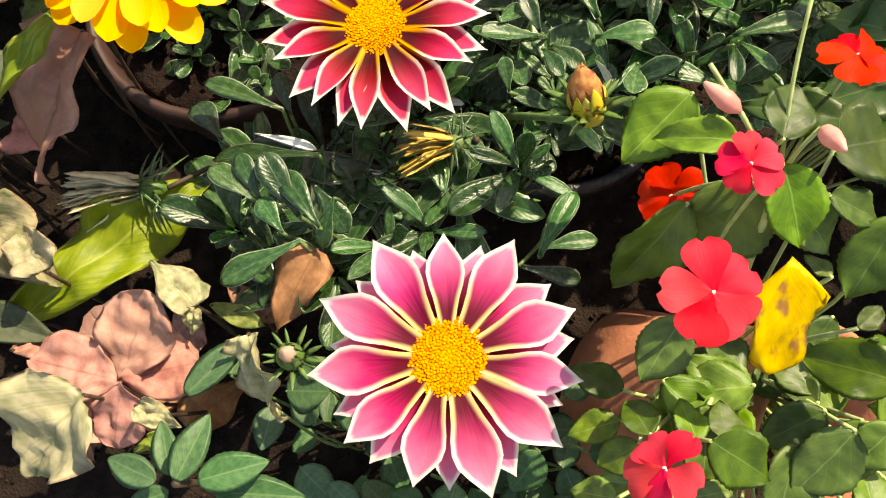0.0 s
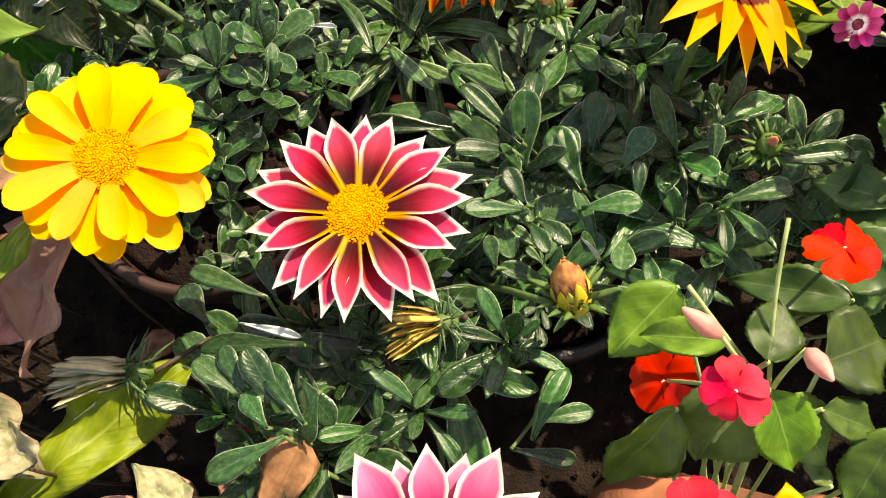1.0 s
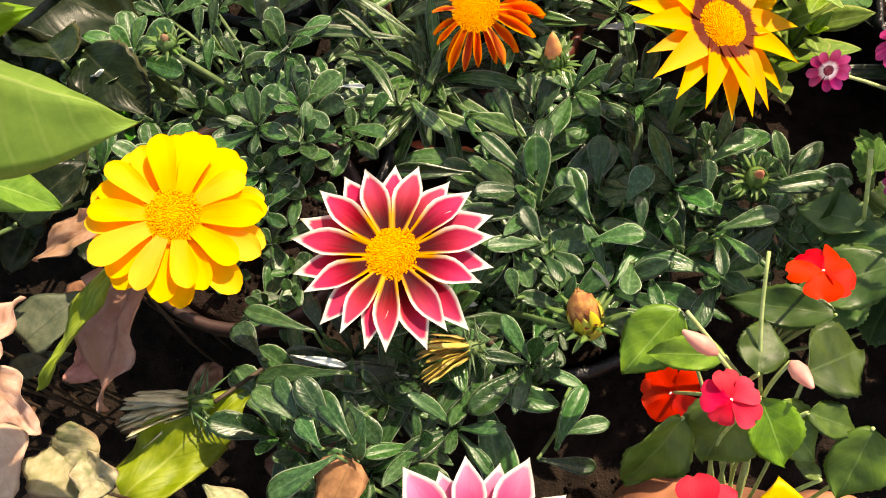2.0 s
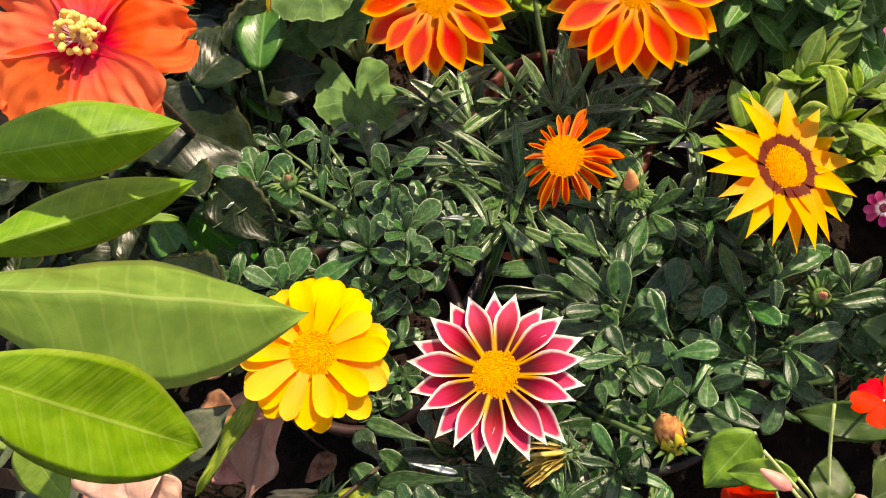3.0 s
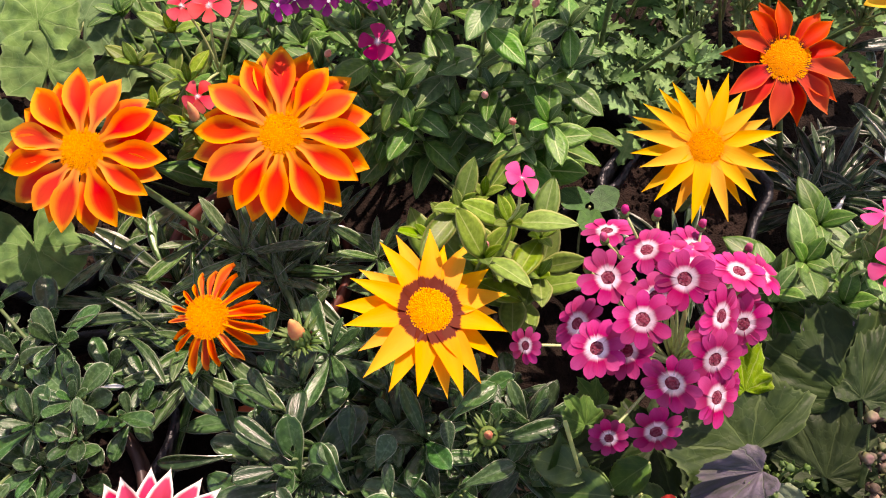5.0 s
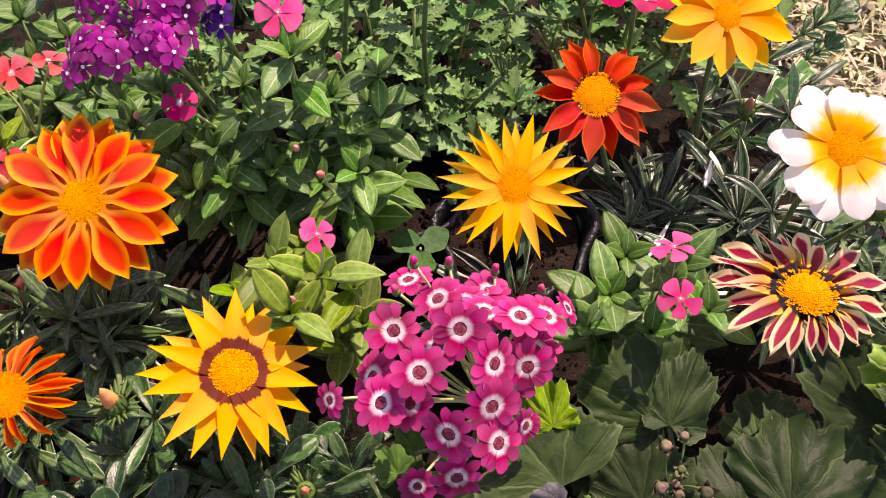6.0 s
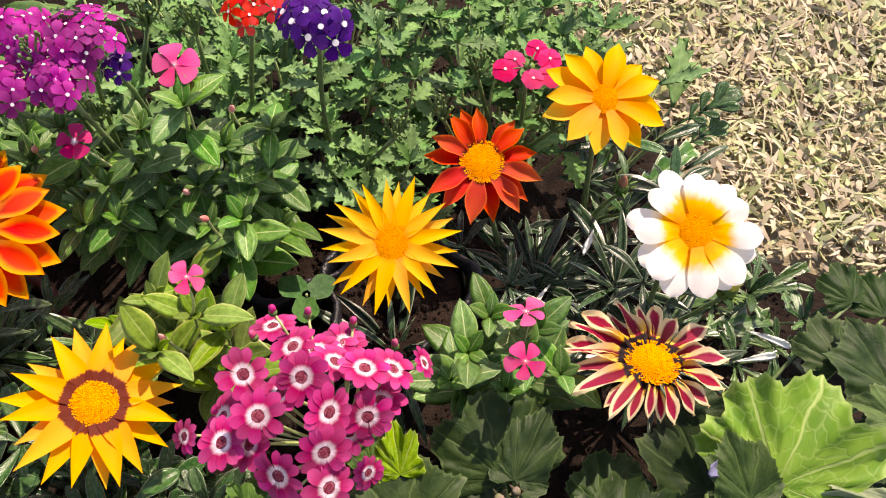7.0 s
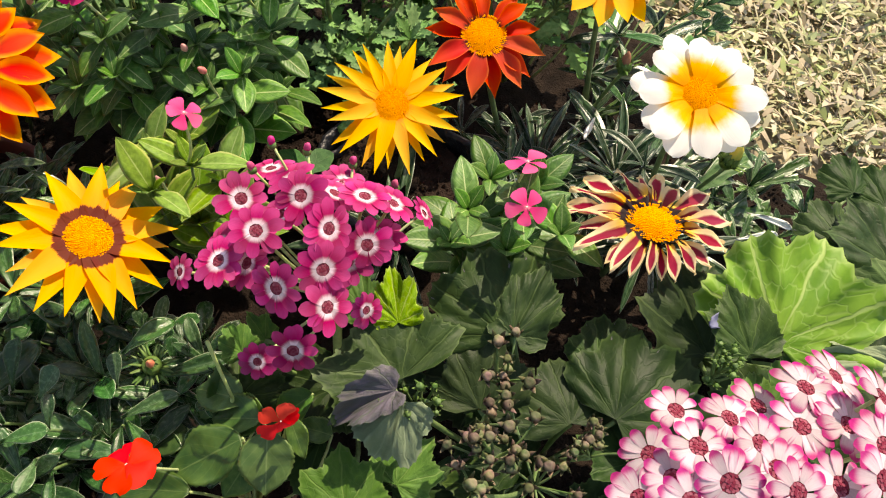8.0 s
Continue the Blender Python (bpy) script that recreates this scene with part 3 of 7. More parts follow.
def facing(at, normal, spin=0.0, size=1.0):
    q = Vector(normal).normalized().to_track_quat("Z", "Y").to_matrix().to_4x4()
    return Matrix.Translation(at) @ q @ Matrix.Rotation(spin, 4, "Z") @ Matrix.Scale(size, 4)


def inside(poly, x, y):
    hit = False
    for (x0, y0), (x1, y1) in zip(poly, poly[1:] + poly[:1]):
        if (y0 > y) != (y1 > y) and x < (x1 - x0) * (y - y0) / (y1 - y0) + x0:
            hit = not hit
    return hit


def scatter(poly, gap, seed, tries=4000):
    rng = random.Random(seed)
    xs, ys = [p[0] for p in poly], [p[1] for p in poly]
    found = []
    for _ in range(tries):
        x, y = rng.uniform(min(xs), max(xs)), rng.uniform(min(ys), max(ys))
        if inside(poly, x, y) and all((x - a) ** 2 + (y - b) ** 2 > gap * gap for a, b in found):
            found.append((x, y))
    return found


# ---- ground, soil and lawn ----
def lawn_edge(y):
    """Where the bed ends and the lawn begins, as x over y."""
    pts = [(-9.0, 0.95), (0.2, 0.93), (0.352, 0.79), (0.393, 0.72), (0.457, 0.685), (0.536, 0.675), (0.68, 0.635), (0.847, 0.6), (1.2, 0.5), (9.0, -2.0)]
    for (y0, x0), (y1, x1) in zip(pts, pts[1:]):
        if y <= y1:
            return x0 + (x1 - x0) * (y - y0) / (y1 - y0)
    return -2.0


def build_ground():
    far = 80.0
    lines = [-far, -20, -6, -2] + [-1 + 0.1 * k for k in range(31)] + [3, 6, 20, far]
    verts = [(x, y, 0.004 * noise.noise((x * 6, y * 6, 0)) - 0.006 if max(abs(x), abs(y)) < 2.5 else -0.006) for y in lines for x in lines]
    n = len(lines)
    faces = [(j * n + i, j * n + i + 1, (j + 1) * n + i + 1, (j + 1) * n + i) for j in range(n - 1) for i in range(n - 1)]
    solo("ground", mesh_of("ground", verts, faces, [M_EARTH]), Matrix.Identity(4), "dry brown earth under the lawn and bed", "ground", kind="structure")


def build_bed():
    """The dark moist soil on which the pots stand, with its uneven surface."""
    verts, faces, nx, ny = [], [], 90, 80
    for j in range(ny + 1):
        y = -0.5 + 1.7 * j / ny
        edge = lawn_edge(y) + 0.015 * noise.noise((0, y * 20, 3))
        for i in range(nx + 1):
            x = -0.8 + (edge + 0.8) * i / nx
            z = 0.012 + 0.006 * noise.noise((x * 25, y * 25, 1)) + 0.003 * noise.noise((x * 90, y * 90, 2))
            rim = min(1.0, (nx - i) / 3, i / 3, j / 3, (ny - j) / 3)
            verts.append((x, y, z * rim - 0.02 * (1 - rim)))
    w = nx + 1
    faces = [(j * w + i, j * w + i + 1, (j + 1) * w + i + 1, (j + 1) * w + i) for j in range(ny) for i in range(nx)]
    solo("garden_bed", mesh_of("garden_bed", verts, faces, [M_SOIL]), Matrix.Identity(4), "dark moist garden soil under the flowering plants", "soil", kind="structure")


def crumbs(name, spots, size, mat, label, seed, parent=None):
    """Many small irregular clods as one mesh."""
    rng = random.Random(seed)
    verts, faces = [], []
    for x, y, z in spots:
        s, k = rng.uniform(0.4, 1.0) * size, len(verts)
        for dx, dy, dz in ((1, 0, 0), (0, 1, 0), (-1, 0, 0), (0, -1, 0), (0, 0, 0.8), (0, 0, -0.6)):
            verts.append((x + dx * s * rng.uniform(0.6, 1.2), y + dy * s * rng.uniform(0.6, 1.2), z + dz * s))
        for a, b in ((0, 1), (1, 2), (2, 3), (3, 0)):
            faces += [(k + a, k + b, k + 4), (k + b, k + a, k + 5)]
    me = mesh_of(name, verts, faces, [mat], smooth=False)
    if parent:
        return part(name, me, parent)
    return solo(name, me, Matrix.Identity(4), label, "soil", kind="stuff")


def build_lawn():
    rng = np.random.default_rng(5)
    verts, faces = [], []
    count = 0
    while count < 52000:
        x, y = rng.uniform(0.5, 1.5), rng.uniform(0.15, 1.5)
        if x < lawn_edge(y) + rng.normal(0, 0.012):
            continue
        count += 1
        long, wide = rng.uniform(0.007, 0.022), rng.uniform(0.0013, 0.0032)
        if rng.random() < 0.25:
            long, wide = long * 1.7, wide * 0.4
        a, rise, z0 = rng.uniform(0, 6.283), rng.normal(0.12, 0.32), rng.uniform(0.0, 0.011)
        dx, dy = math.cos(a), math.sin(a)
        bend, roll = rng.normal(0, 0.5), rng.normal(0, 0.6)
        k = len(verts)
        for f, w in ((0.0, 0.5), (0.4, 1.0), (0.75, 0.8), (1.0, 0.08)):
            px, py = x + dx * long * f - dy * bend * long * f * f, y + dy * long * f + dx * bend * long * f * f
            pz = z0 + rise * long * f - 0.25 * long * f * f + 0.003
            for s in (-1, 1):
                verts.append((px - dy * s * w * wide, py + dx * s * w * wide, max(-0.002, pz + s * roll * w * wide)))
        for q in range(3):
            faces.append((k + 2 * q, k + 2 * q + 1, k + 2 * q + 3, k + 2 * q + 2))
    solo("lawn_grass", mesh_of("lawn_grass", verts, faces, [M_GRASS]), Matrix.Identity(4), "dry clipped lawn of pale olive and straw blades", "grass", kind="stuff")


def lathe(name, profile, mats, segs=40, slots=None, wobble=0.0, seed=0):
    rng = random.Random(seed)
    ph = rng.uniform(0, 6.28)
    verts, faces, sl = [], [], []
    for r, z in profile:
        for s in range(segs):
            a = 2 * math.pi * s / segs
            rr = r * (1 + wobble * math.sin(3 * a + ph) + wobble * 0.6 * math.sin(7 * a + 2 * ph + z * 60))
            verts.append((rr * math.cos(a), rr * math.sin(a), z + wobble * r * 0.4 * math.sin(5 * a + ph)))
    for k in range(len(profile) - 1):
        for s in range(segs):
            t = (s + 1) % segs
            faces.append((k * segs + s, k * segs + t, (k + 1) * segs + t, (k + 1) * segs + s))
    faces.append(tuple(reversed(range(segs))))
    faces.append(tuple(range((len(profile) - 1) * segs, len(profile) * segs)))
    return mesh_of(name, verts, faces, mats)


def plant_pot(at, radius, height, soil_z, mat, label, wobble=0.0, seed=0, lip=0.006, foot=0.7, lean=0.0):
    pot = thing("plant_pot", at, label, "pot", "pots in the bed")
    r, h, t = radius, height, 0.003
    k = (0.9 - foot) / max(0.01, h - 0.02)
    prof = [(foot * r, 0.0), ((foot + k * 0.25 * h) * r, 0.25 * h), (0.9 * r, h - 0.02), (r, h - 0.019), (r + 0.001, h - 0.004), (r - 0.0005, h), (r - lip * 0.6, h + 0.0005), (r - lip, h - 0.003), (0.87 * r, h - 0.025), ((foot + k * 0.2 * h - 0.03) * r, 0.2 * h), ((foot - 0.03) * r, 0.01)]
    m = Matrix.Translation(at) @ Matrix.Rotation(lean, 4, Vector((0.45, 0.9, 0)))
    part("shell", lathe("pot_shell", prof, [mat], wobble=wobble, seed=seed), pot, m)
    rng = random.Random(seed + 50)
    rs = (foot + k * soil_z - 0.01) * r * 0.98
    rings = [(0.02, soil_z + 0.004)] + [(rs * f, soil_z + rng.uniform(-0.003, 0.004)) for f in (0.25, 0.5, 0.75, 0.92)] + [(rs, soil_z - 0.004)]
    part("soil", lathe("pot_soil", list(reversed(rings)), [M_SOIL], wobble=0.03, seed=seed), pot, m, "dark crumbly potting soil")
    spots = []
    for _ in range(260):
        a, q = rng.uniform(0, 6.283), rs * math.sqrt(rng.random()) * 0.95
        spots.append(m @ Vector((q * math.cos(a), q * math.sin(a), soil_z + 0.002)))
    tagged(crumbs("soil_crumb", spots, 0.0028, M_CRUMB, "", seed, pot), kind="stuff")
    return pot


build_ground()
build_bed()
build_lawn()

# ---- flower parts shared by many flowers ----
def disc_mesh(name, mat, florets=150, dome=0.3, tall=0.045, seed=0, fringe=0.0):
    """A domed disc of radius 1, set with small florets in spirals; the outer ones stand open."""
    rng = random.Random(seed)
    verts, faces = [], []
    rings, segs = 5, 24
    for k in range(rings + 1):
        f = k / rings
        for s in range(segs):
            a = 2 * math.pi * s / segs
            verts.append((f * 0.97 * math.cos(a), f * 0.97 * math.sin(a), dome * (1 - f * f) - 0.05 * f))
    for k in range(rings):
        for s in range(segs):
            t = (s + 1) % segs
            faces.append((k * segs + s, (k + 1) * segs + s, (k + 1) * segs + t, k * segs + t))
    for i in range(florets):
        f = math.sqrt((i + 0.5) / florets)
        a = i * 2.39996
        x, y, z = f * math.cos(a), f * math.sin(a), dome * (1 - f * f)
        x, y = x + rng.gauss(0, 0.28) / math.sqrt(florets), y + rng.gauss(0, 0.28) / math.sqrt(florets)
        r = 1.2 / math.sqrt(florets) * rng.uniform(0.9, 1.1)
        h = tall * (0.5 + 0.6 * f * f + 1.6 * fringe * (f > 0.88)) * rng.uniform(0.7, 1.3)
        k = len(verts)
        out = 0.05 * f + 0.09 * fringe * (f > 0.88)
        for s in range(5):
            b = a + 2 * math.pi * s / 5
            verts.append((x + r * math.cos(b), y + r * math.sin(b), z - 0.02))
        for s in range(5):
            b = a + 2 * math.pi * s / 5
            verts.append((x + out * math.cos(a) + 0.8 * r * math.cos(b), y + out * math.sin(a) + 0.8 * r * math.sin(b), z + h))
        verts.append((x + out * math.cos(a), y + out * math.sin(a), z + h * 0.9))
        for s in range(5):
            t = (s + 1) % 5
            faces.append((k + s, k + t, k + 5 + t, k + 5 + s))
            faces.append((k + 5 + s, k + 5 + t, k + 10))
    return mesh_of(name, verts, faces, [mat], smooth=False)


def calyx_mesh(name, mat):
    prof = [(0.16, -0.95), (0.5, -0.85), (0.72, -0.5), (0.85, -0.12), (0.6, -0.06)]
    return lathe(name, prof, [mat], 16)


DISC_YELLOW = disc_mesh("disc", D_YELLOW, 560, 0.24, 0.05, fringe=0.0)
DISC_ORANGE = disc_mesh("disc", D_ORANGE, 600, 0.28, 0.03, fringe=0.9)
DISC_MAROON = disc_mesh("small_disc", D_MAROON, 40, 0.25, 0.12)
CALYX = calyx_mesh("calyx", M_BRACT)

POINTED = [(0.0, 0.085), (0.25, 0.135), (0.5, 0.21), (0.66, 0.205), (0.82, 0.115), (0.93, 0.04), (1.0, 0.003)]
BROAD_POINT = [(0.0, 0.09), (0.3, 0.165), (0.5, 0.2), (0.66, 0.165), (0.82, 0.085), (0.93, 0.03), (1.0, 0.003)]
ROUNDED = [(0.0, 0.1), (0.3, 0.16), (0.65, 0.215), (0.85, 0.19), (0.95, 0.12), (1.0, 0.03)]
SPOON = [(0.0, 0.055), (0.18, 0.075), (0.4, 0.175), (0.6, 0.21), (0.78, 0.165), (0.91, 0.075), (1.0, 0.004)]
STAR = [(0.0, 0.17), (0.2, 0.19), (0.45, 0.15), (0.7, 0.09), (0.87, 0.037), (1.0, 0.002)]
SPIKE = [(0.0, 0.14), (0.2, 0.165), (0.45, 0.135), (0.7, 0.085), (0.87, 0.035), (1.0, 0.002)]
ROUND_TIP = [(0.0, 0.11), (0.3, 0.19), (0.6, 0.25), (0.8, 0.235), (0.93, 0.15), (1.0, 0.03)]
STRAP = [(0.0, 0.085), (0.3, 0.13), (0.6, 0.16), (0.8, 0.125), (0.93, 0.06), (1.0, 0.004)]
FLORET = [(0.0, 0.13), (0.3, 0.22), (0.65, 0.28), (0.86, 0.22), (0.96, 0.12), (1.0, 0.04)]
HEART = [(0.0, 0.05), (0.25, 0.2), (0.6, 0.46), (0.82, 0.47), (0.95, 0.3), (1.0, 0.12)]
FAN = [(0.0, 0.06), (0.3, 0.17), (0.65, 0.37), (0.85, 0.41), (0.96, 0.3), (1.0, 0.16)]


def ruffled(name, mat, seed):
    """A wide hibiscus petal with crinkled veins and a frilled outer edge."""
    rng = random.Random(seed)
    ph, width = rng.uniform(0, 6), outline([(0, 0.1), (0.25, 0.24), (0.6, 0.47), (0.85, 0.52), (0.96, 0.42), (1, 0.27)])

    def fn(u, v):
        frill = v ** 3 * (0.09 * math.sin(7 * u + ph) + 0.05 * math.sin(17 * u + 2 * ph))
        crease = v * (0.004 * math.sin(13 * u + ph + 3 * v) + 0.004 * math.sin(31 * u + 5 * v + 2 * ph)) + 0.07 * v * noise.noise((5 * u, 6 * v, seed))
        return (v + (0.05 * math.sin(11 * u + ph) + 0.03 * math.sin(23 * u)) * v**4, u * width(v), 0.32 * v - 0.5 * v * v + 0.1 * u * u + frill + crease)

    return sheet(name, 36, 24, fn, [mat])


def petals_of(name, shape, mat, kinds=3, **more):
    return [petal_mesh(name, shape, mat, seed=k + 3, **more) for k in range(kinds)]


PETALS = {
    "pink": petals_of("petal", POINTED, M_P_PINK, droop=0.1, channel=0.4, ridge=-0.04, wave=0.02),
    "red": petals_of("petal", BROAD_POINT, M_P_RED, droop=0.08, channel=0.4, ridge=-0.04, wave=0.02),
    "yellow": petals_of("petal", ROUNDED, M_P_YELLOW, droop=0.14, channel=0.3, ridge=0.05, wave=0.02, lift=0.04),
    "star": petals_of("petal", STAR, M_P_STAR, droop=0.12, channel=0.35),
    "orange": petals_of("petal", SPOON, M_P_ORANGE, droop=0.18, channel=0.45, ridge=0.02, wave=0.02),
    "faded": petals_of("petal", STRAP, M_P_ORANGE_DRY, droop=0.45, channel=0.3, roll_in=0.25, wave=0.05),
    "gold": petals_of("petal", SPIKE, M_P_GOLD, droop=0.06, channel=0.3),
    "rust": petals_of("petal", BROAD_POINT, M_P_RUST, droop=0.16, channel=0.7, ridge=0.04, wave=0.03),
    "amber": petals_of("petal", [(0.0, 0.1), (0.3, 0.18), (0.55, 0.235), (0.72, 0.205), (0.86, 0.115), (0.95, 0.045), (1.0, 0.006)], M_P_AMBER, droop=0.16, channel=0.3, ridge=0.04, lift=0.06, wave=0.02),
    "white": petals_of("petal", ROUND_TIP, M_P_WHITE, droop=0.28, channel=-0.18, ridge=0.05, wave=0.03, lift=0.12),
    "stripe": petals_of("petal", STRAP, M_P_STRIPE, droop=0.16, channel=0.35, wave=0.09),
    "magenta": petals_of("petal", FLORET, M_P_MAGENTA, 2, droop=0.12, channel=0.12, nu=4, nv=5),
    "white_magenta": petals_of("petal", FLORET, M_P_CINWHITE, 2, droop=0.14, channel=0.15, nu=4, nv=6),
    "coral": petals_of("petal", HEART, M_P_CORAL, 3, droop=0.2, channel=0.12, ridge=-0.05, notch=0.3, wave=0.06),
    "scarlet": petals_of("petal", HEART, M_P_SCARLET, 3, droop=0.2, channel=0.12, ridge=-0.05, notch=0.3, wave=0.06),
    "rose": petals_of("petal", FAN, M_P_ROSE, 2, droop=0.1, channel=0.03, wave=0.02),
    "hot_pink": petals_of("petal", FAN, M_P_HOTPINK, 2, droop=0.1, channel=0.03, wave=0.02),
    "salmon": petals_of("petal", FAN, M_P_SALMON, 2, droop=0.1, channel=0.03, wave=0.02),
    "hibiscus": [ruffled("petal", M_P_HIBISCUS, k) for k in range(3)],
}


def flower_head(parent, at, normal, radius, disc_r, kind, count, disc=None, lift=0.0, seed=0, spread=0.0, layers=2, name="flower_head", label="", jitter=1.0, calyx=True, fan=0.0, sag=(0, 0, 0), shrunk=(0, 0, 0), step=0.05):
    """A disc with its petals in rings, the lower rings showing between the upper petals; towards sag they hang, towards shrunk they are short."""
    rng = random.Random(seed)
    disc = disc or DISC_YELLOW
    head = part(name, disc, parent, facing(at, normal, rng.uniform(0, 6), disc_r), label)
    m = facing(at, normal, 0, 1)
    meshes = PETALS[kind]
    start = disc_r * 0.82
    for k in range(count):
        ring = k % layers
        a = 2 * math.pi * (k + rng.uniform(-0.16, 0.16) * jitter) / count + seed
        way = (m.to_3x3() @ Vector((math.cos(a), math.sin(a), 0))).to_2d()
        size = (radius - start) * (1 - step * ring) * rng.uniform(1 - 0.07 * jitter, 1 + 0.03 * jitter)
        size *= 1 - shrunk[2] * max(0.0, way.dot(Vector(shrunk[:2])))
        up = lift - 0.07 * ring + rng.uniform(-0.035, 0.035) * jitter - sag[2] * max(0.0, way.dot(Vector(sag[:2]))) ** 2
        pm = m @ Matrix.Rotation(a, 4, "Z") @ Matrix.Translation((start, 0, 0.0014 - 0.0036 * ring - 0.0001 * (k % 5)))
        pm = pm @ Matrix.Rotation(-up, 4, "Y") @ Matrix.Rotation(fan + rng.uniform(-0.035, 0.035) * jitter, 4, "X") @ Matrix.Diagonal((size, size * (1 + spread) * rng.uniform(0.93, 1.06), size, 1))
        part("petal", meshes[rng.randrange(len(meshes))], head, pm)
    if calyx:
        part("calyx", CALYX, head, facing(at, normal, 0, disc_r * 0.8) @ Matrix.Translation((0, 0, -0.05)))
    return head


def stem(parent, a, b, r=0.0016, mat=None, seed=0, bow=0.06, name="stem", end=None):
    part(name, tube(name, arc(a, b, bow, 7, seed), r * 1.15, end or r, mat or M_STEM), parent)


def below(p, normal, d):
    return Vector(p) - Vector(normal).normalized() * d


# ---- leaf shapes ----
OVAL = [(0.0, 0.045), (0.2, 0.06), (0.42, 0.13), (0.68, 0.2), (0.86, 0.185), (0.96, 0.11), (1.0, 0.02)]
LANCE = [(0.0, 0.05), (0.25, 0.08), (0.55, 0.14), (0.75, 0.135), (0.9, 0.08), (1.0, 0.005)]
ELLIPSE = [(0.0, 0.03), (0.12, 0.1), (0.4, 0.2), (0.6, 0.205), (0.82, 0.13), (0.94, 0.05), (1.0, 0.004)]
OVATE = [(0.0, 0.06), (0.08, 0.26), (0.3, 0.45), (0.5, 0.46), (0.75, 0.32), (0.92, 0.13), (1.0, 0.01)]
TOOTHED = [(0.0, 0.04), (0.15, 0.12), (0.4, 0.24), (0.6, 0.235), (0.8, 0.15), (1.0, 0.02)]
HEARTLEAF = [(0.0, 0.3), (0.1, 0.46), (0.3, 0.5), (0.55, 0.4), (0.8, 0.2), (0.95, 0.06), (1.0, 0.006)]

LEAF_OVAL = [leaf_mesh("leaf", OVAL, [M_GAZ_OVAL, M_GAZ_UNDER], 0.45, c, 0.0, nu=6, nv=8, crumple=0.012, seed=k, twist=t) for k, (c, t) in enumerate(((0.12, 0.1), (0.25, -0.2), (0.4, 0.15), (0.05, 0.3)))]
LEAF_OVAL_LONG = [leaf_mesh("leaf", [(0.0, 0.03), (0.2, 0.045), (0.42, 0.1), (0.66, 0.155), (0.84, 0.145), (0.95, 0.08), (1.0, 0.01)], [M_GAZ_OVAL, M_GAZ_UNDER], 0.35, c, 0.01, nv=9, seed=k + 9, twist=t) for k, (c, t) in enumerate(((0.2, 0.2), (0.4, -0.3)))]
LEAF_PINNATE = [leaf_mesh("leaf", LANCE, [M_GAZ_NARROW, M_GAZ_UNDER], 0.3, c, 0.0, 4, 0.55, 4, 12, seed=k, twist=0.1) for k, c in enumerate((0.15, 0.3))]


def joined(name, pieces, mats):
    """Several blades welded into one mesh."""
    bm = bmesh.new()
    for me, m in pieces:
        n = len(bm.verts)
        bm.from_mesh(me)
        bm.verts.ensure_lookup_table()
        bmesh.ops.transform(bm, matrix=m, verts=bm.verts[n:])
    out = bpy.data.meshes.new(name)
    bm.to_mesh(out)
    bm.free()
    for m in mats:
        out.materials.append(m)
    out.shade_smooth()
    return out


def lobed_mesh(seed):
    """A gazania leaf cut into rounded side lobes along a narrow midrib."""
    rng = random.Random(seed)
    lobe = leaf_mesh("lobe", OVAL, [M_GAZ_OVAL, M_GAZ_UNDER], 0.25, 0.15, nu=4, nv=6, seed=seed)
    rib = leaf_mesh("rib", [(0, 0.03), (0.5, 0.035), (1, 0.02)], [M_GAZ_OVAL], 0.2, 0.15, nu=2, nv=5)
    pieces = [(rib, Matrix.Scale(0.75, 4)), (lobe, Matrix.Translation((0.42, 0, -0.02)) @ Matrix.Diagonal((0.58, 0.8, 0.58, 1)))]
    for k, x in enumerate((0.22, 0.38, 0.54)):
        for s in (-1, 1):
            a = s * rng.uniform(0.6, 0.95)
            size = rng.uniform(0.26, 0.36) * (0.8 + 0.2 * k)
            pieces.append((lobe, Matrix.Translation((x + rng.uniform(-0.03, 0.03), 0, -0.15 * x * x)) @ Matrix.Rotation(a, 4, "Z") @ Matrix.Rotation(-0.15, 4, "Y") @ Matrix.Diagonal((size, size * 1.15, size, 1))))
    return joined("leaf", pieces, [M_GAZ_OVAL, M_GAZ_UNDER])


LEAF_LOBED = [lobed_mesh(k) for k in range(3)]
LEAF_WHITE = [leaf_mesh("leaf", OVAL, [M_GAZ_UNDER, M_GAZ_OVAL], 0.3, 0.2, 0.02, nv=8, seed=4, twist=0.3)]
LEAF_LANCE = [leaf_mesh("leaf", LANCE, [M_GAZ_NARROW, M_GAZ_UNDER], 0.35, c, 0.0, nv=8, seed=k, twist=t, side=s) for k, (c, t, s) in enumerate(((0.15, 0.2, 0.03), (0.3, -0.3, -0.05), (0.5, 0.3, 0.06), (0.1, -0.2, -0.03)))]
LEAF_SILVER = [leaf_mesh("leaf", LANCE, [M_GAZ_SILVER, M_GAZ_UNDER], 0.45, c, 0.0, nv=9, seed=k, twist=t, side=s) for k, (c, t, s) in enumerate(((0.15, 0.3, 0.03), (0.35, -0.4, -0.05), (0.5, 0.4, 0.06)))]
LEAF_BROAD_LANCE = [leaf_mesh("leaf", LANCE, [M_GAZ_OVAL, M_GAZ_UNDER], 0.3, c, 0.0, nv=8, seed=k, twist=t) for k, (c, t) in enumerate(((0.15, 0.1), (0.3, -0.2)))]
LEAF_VINCA = [leaf_mesh("leaf", ELLIPSE, [M_VINCA], 0.25, c, 0.015, nv=8, seed=k, twist=t) for k, (c, t) in enumerate(((0.12, 0.1), (0.25, -0.2), (0.4, 0.15)))]
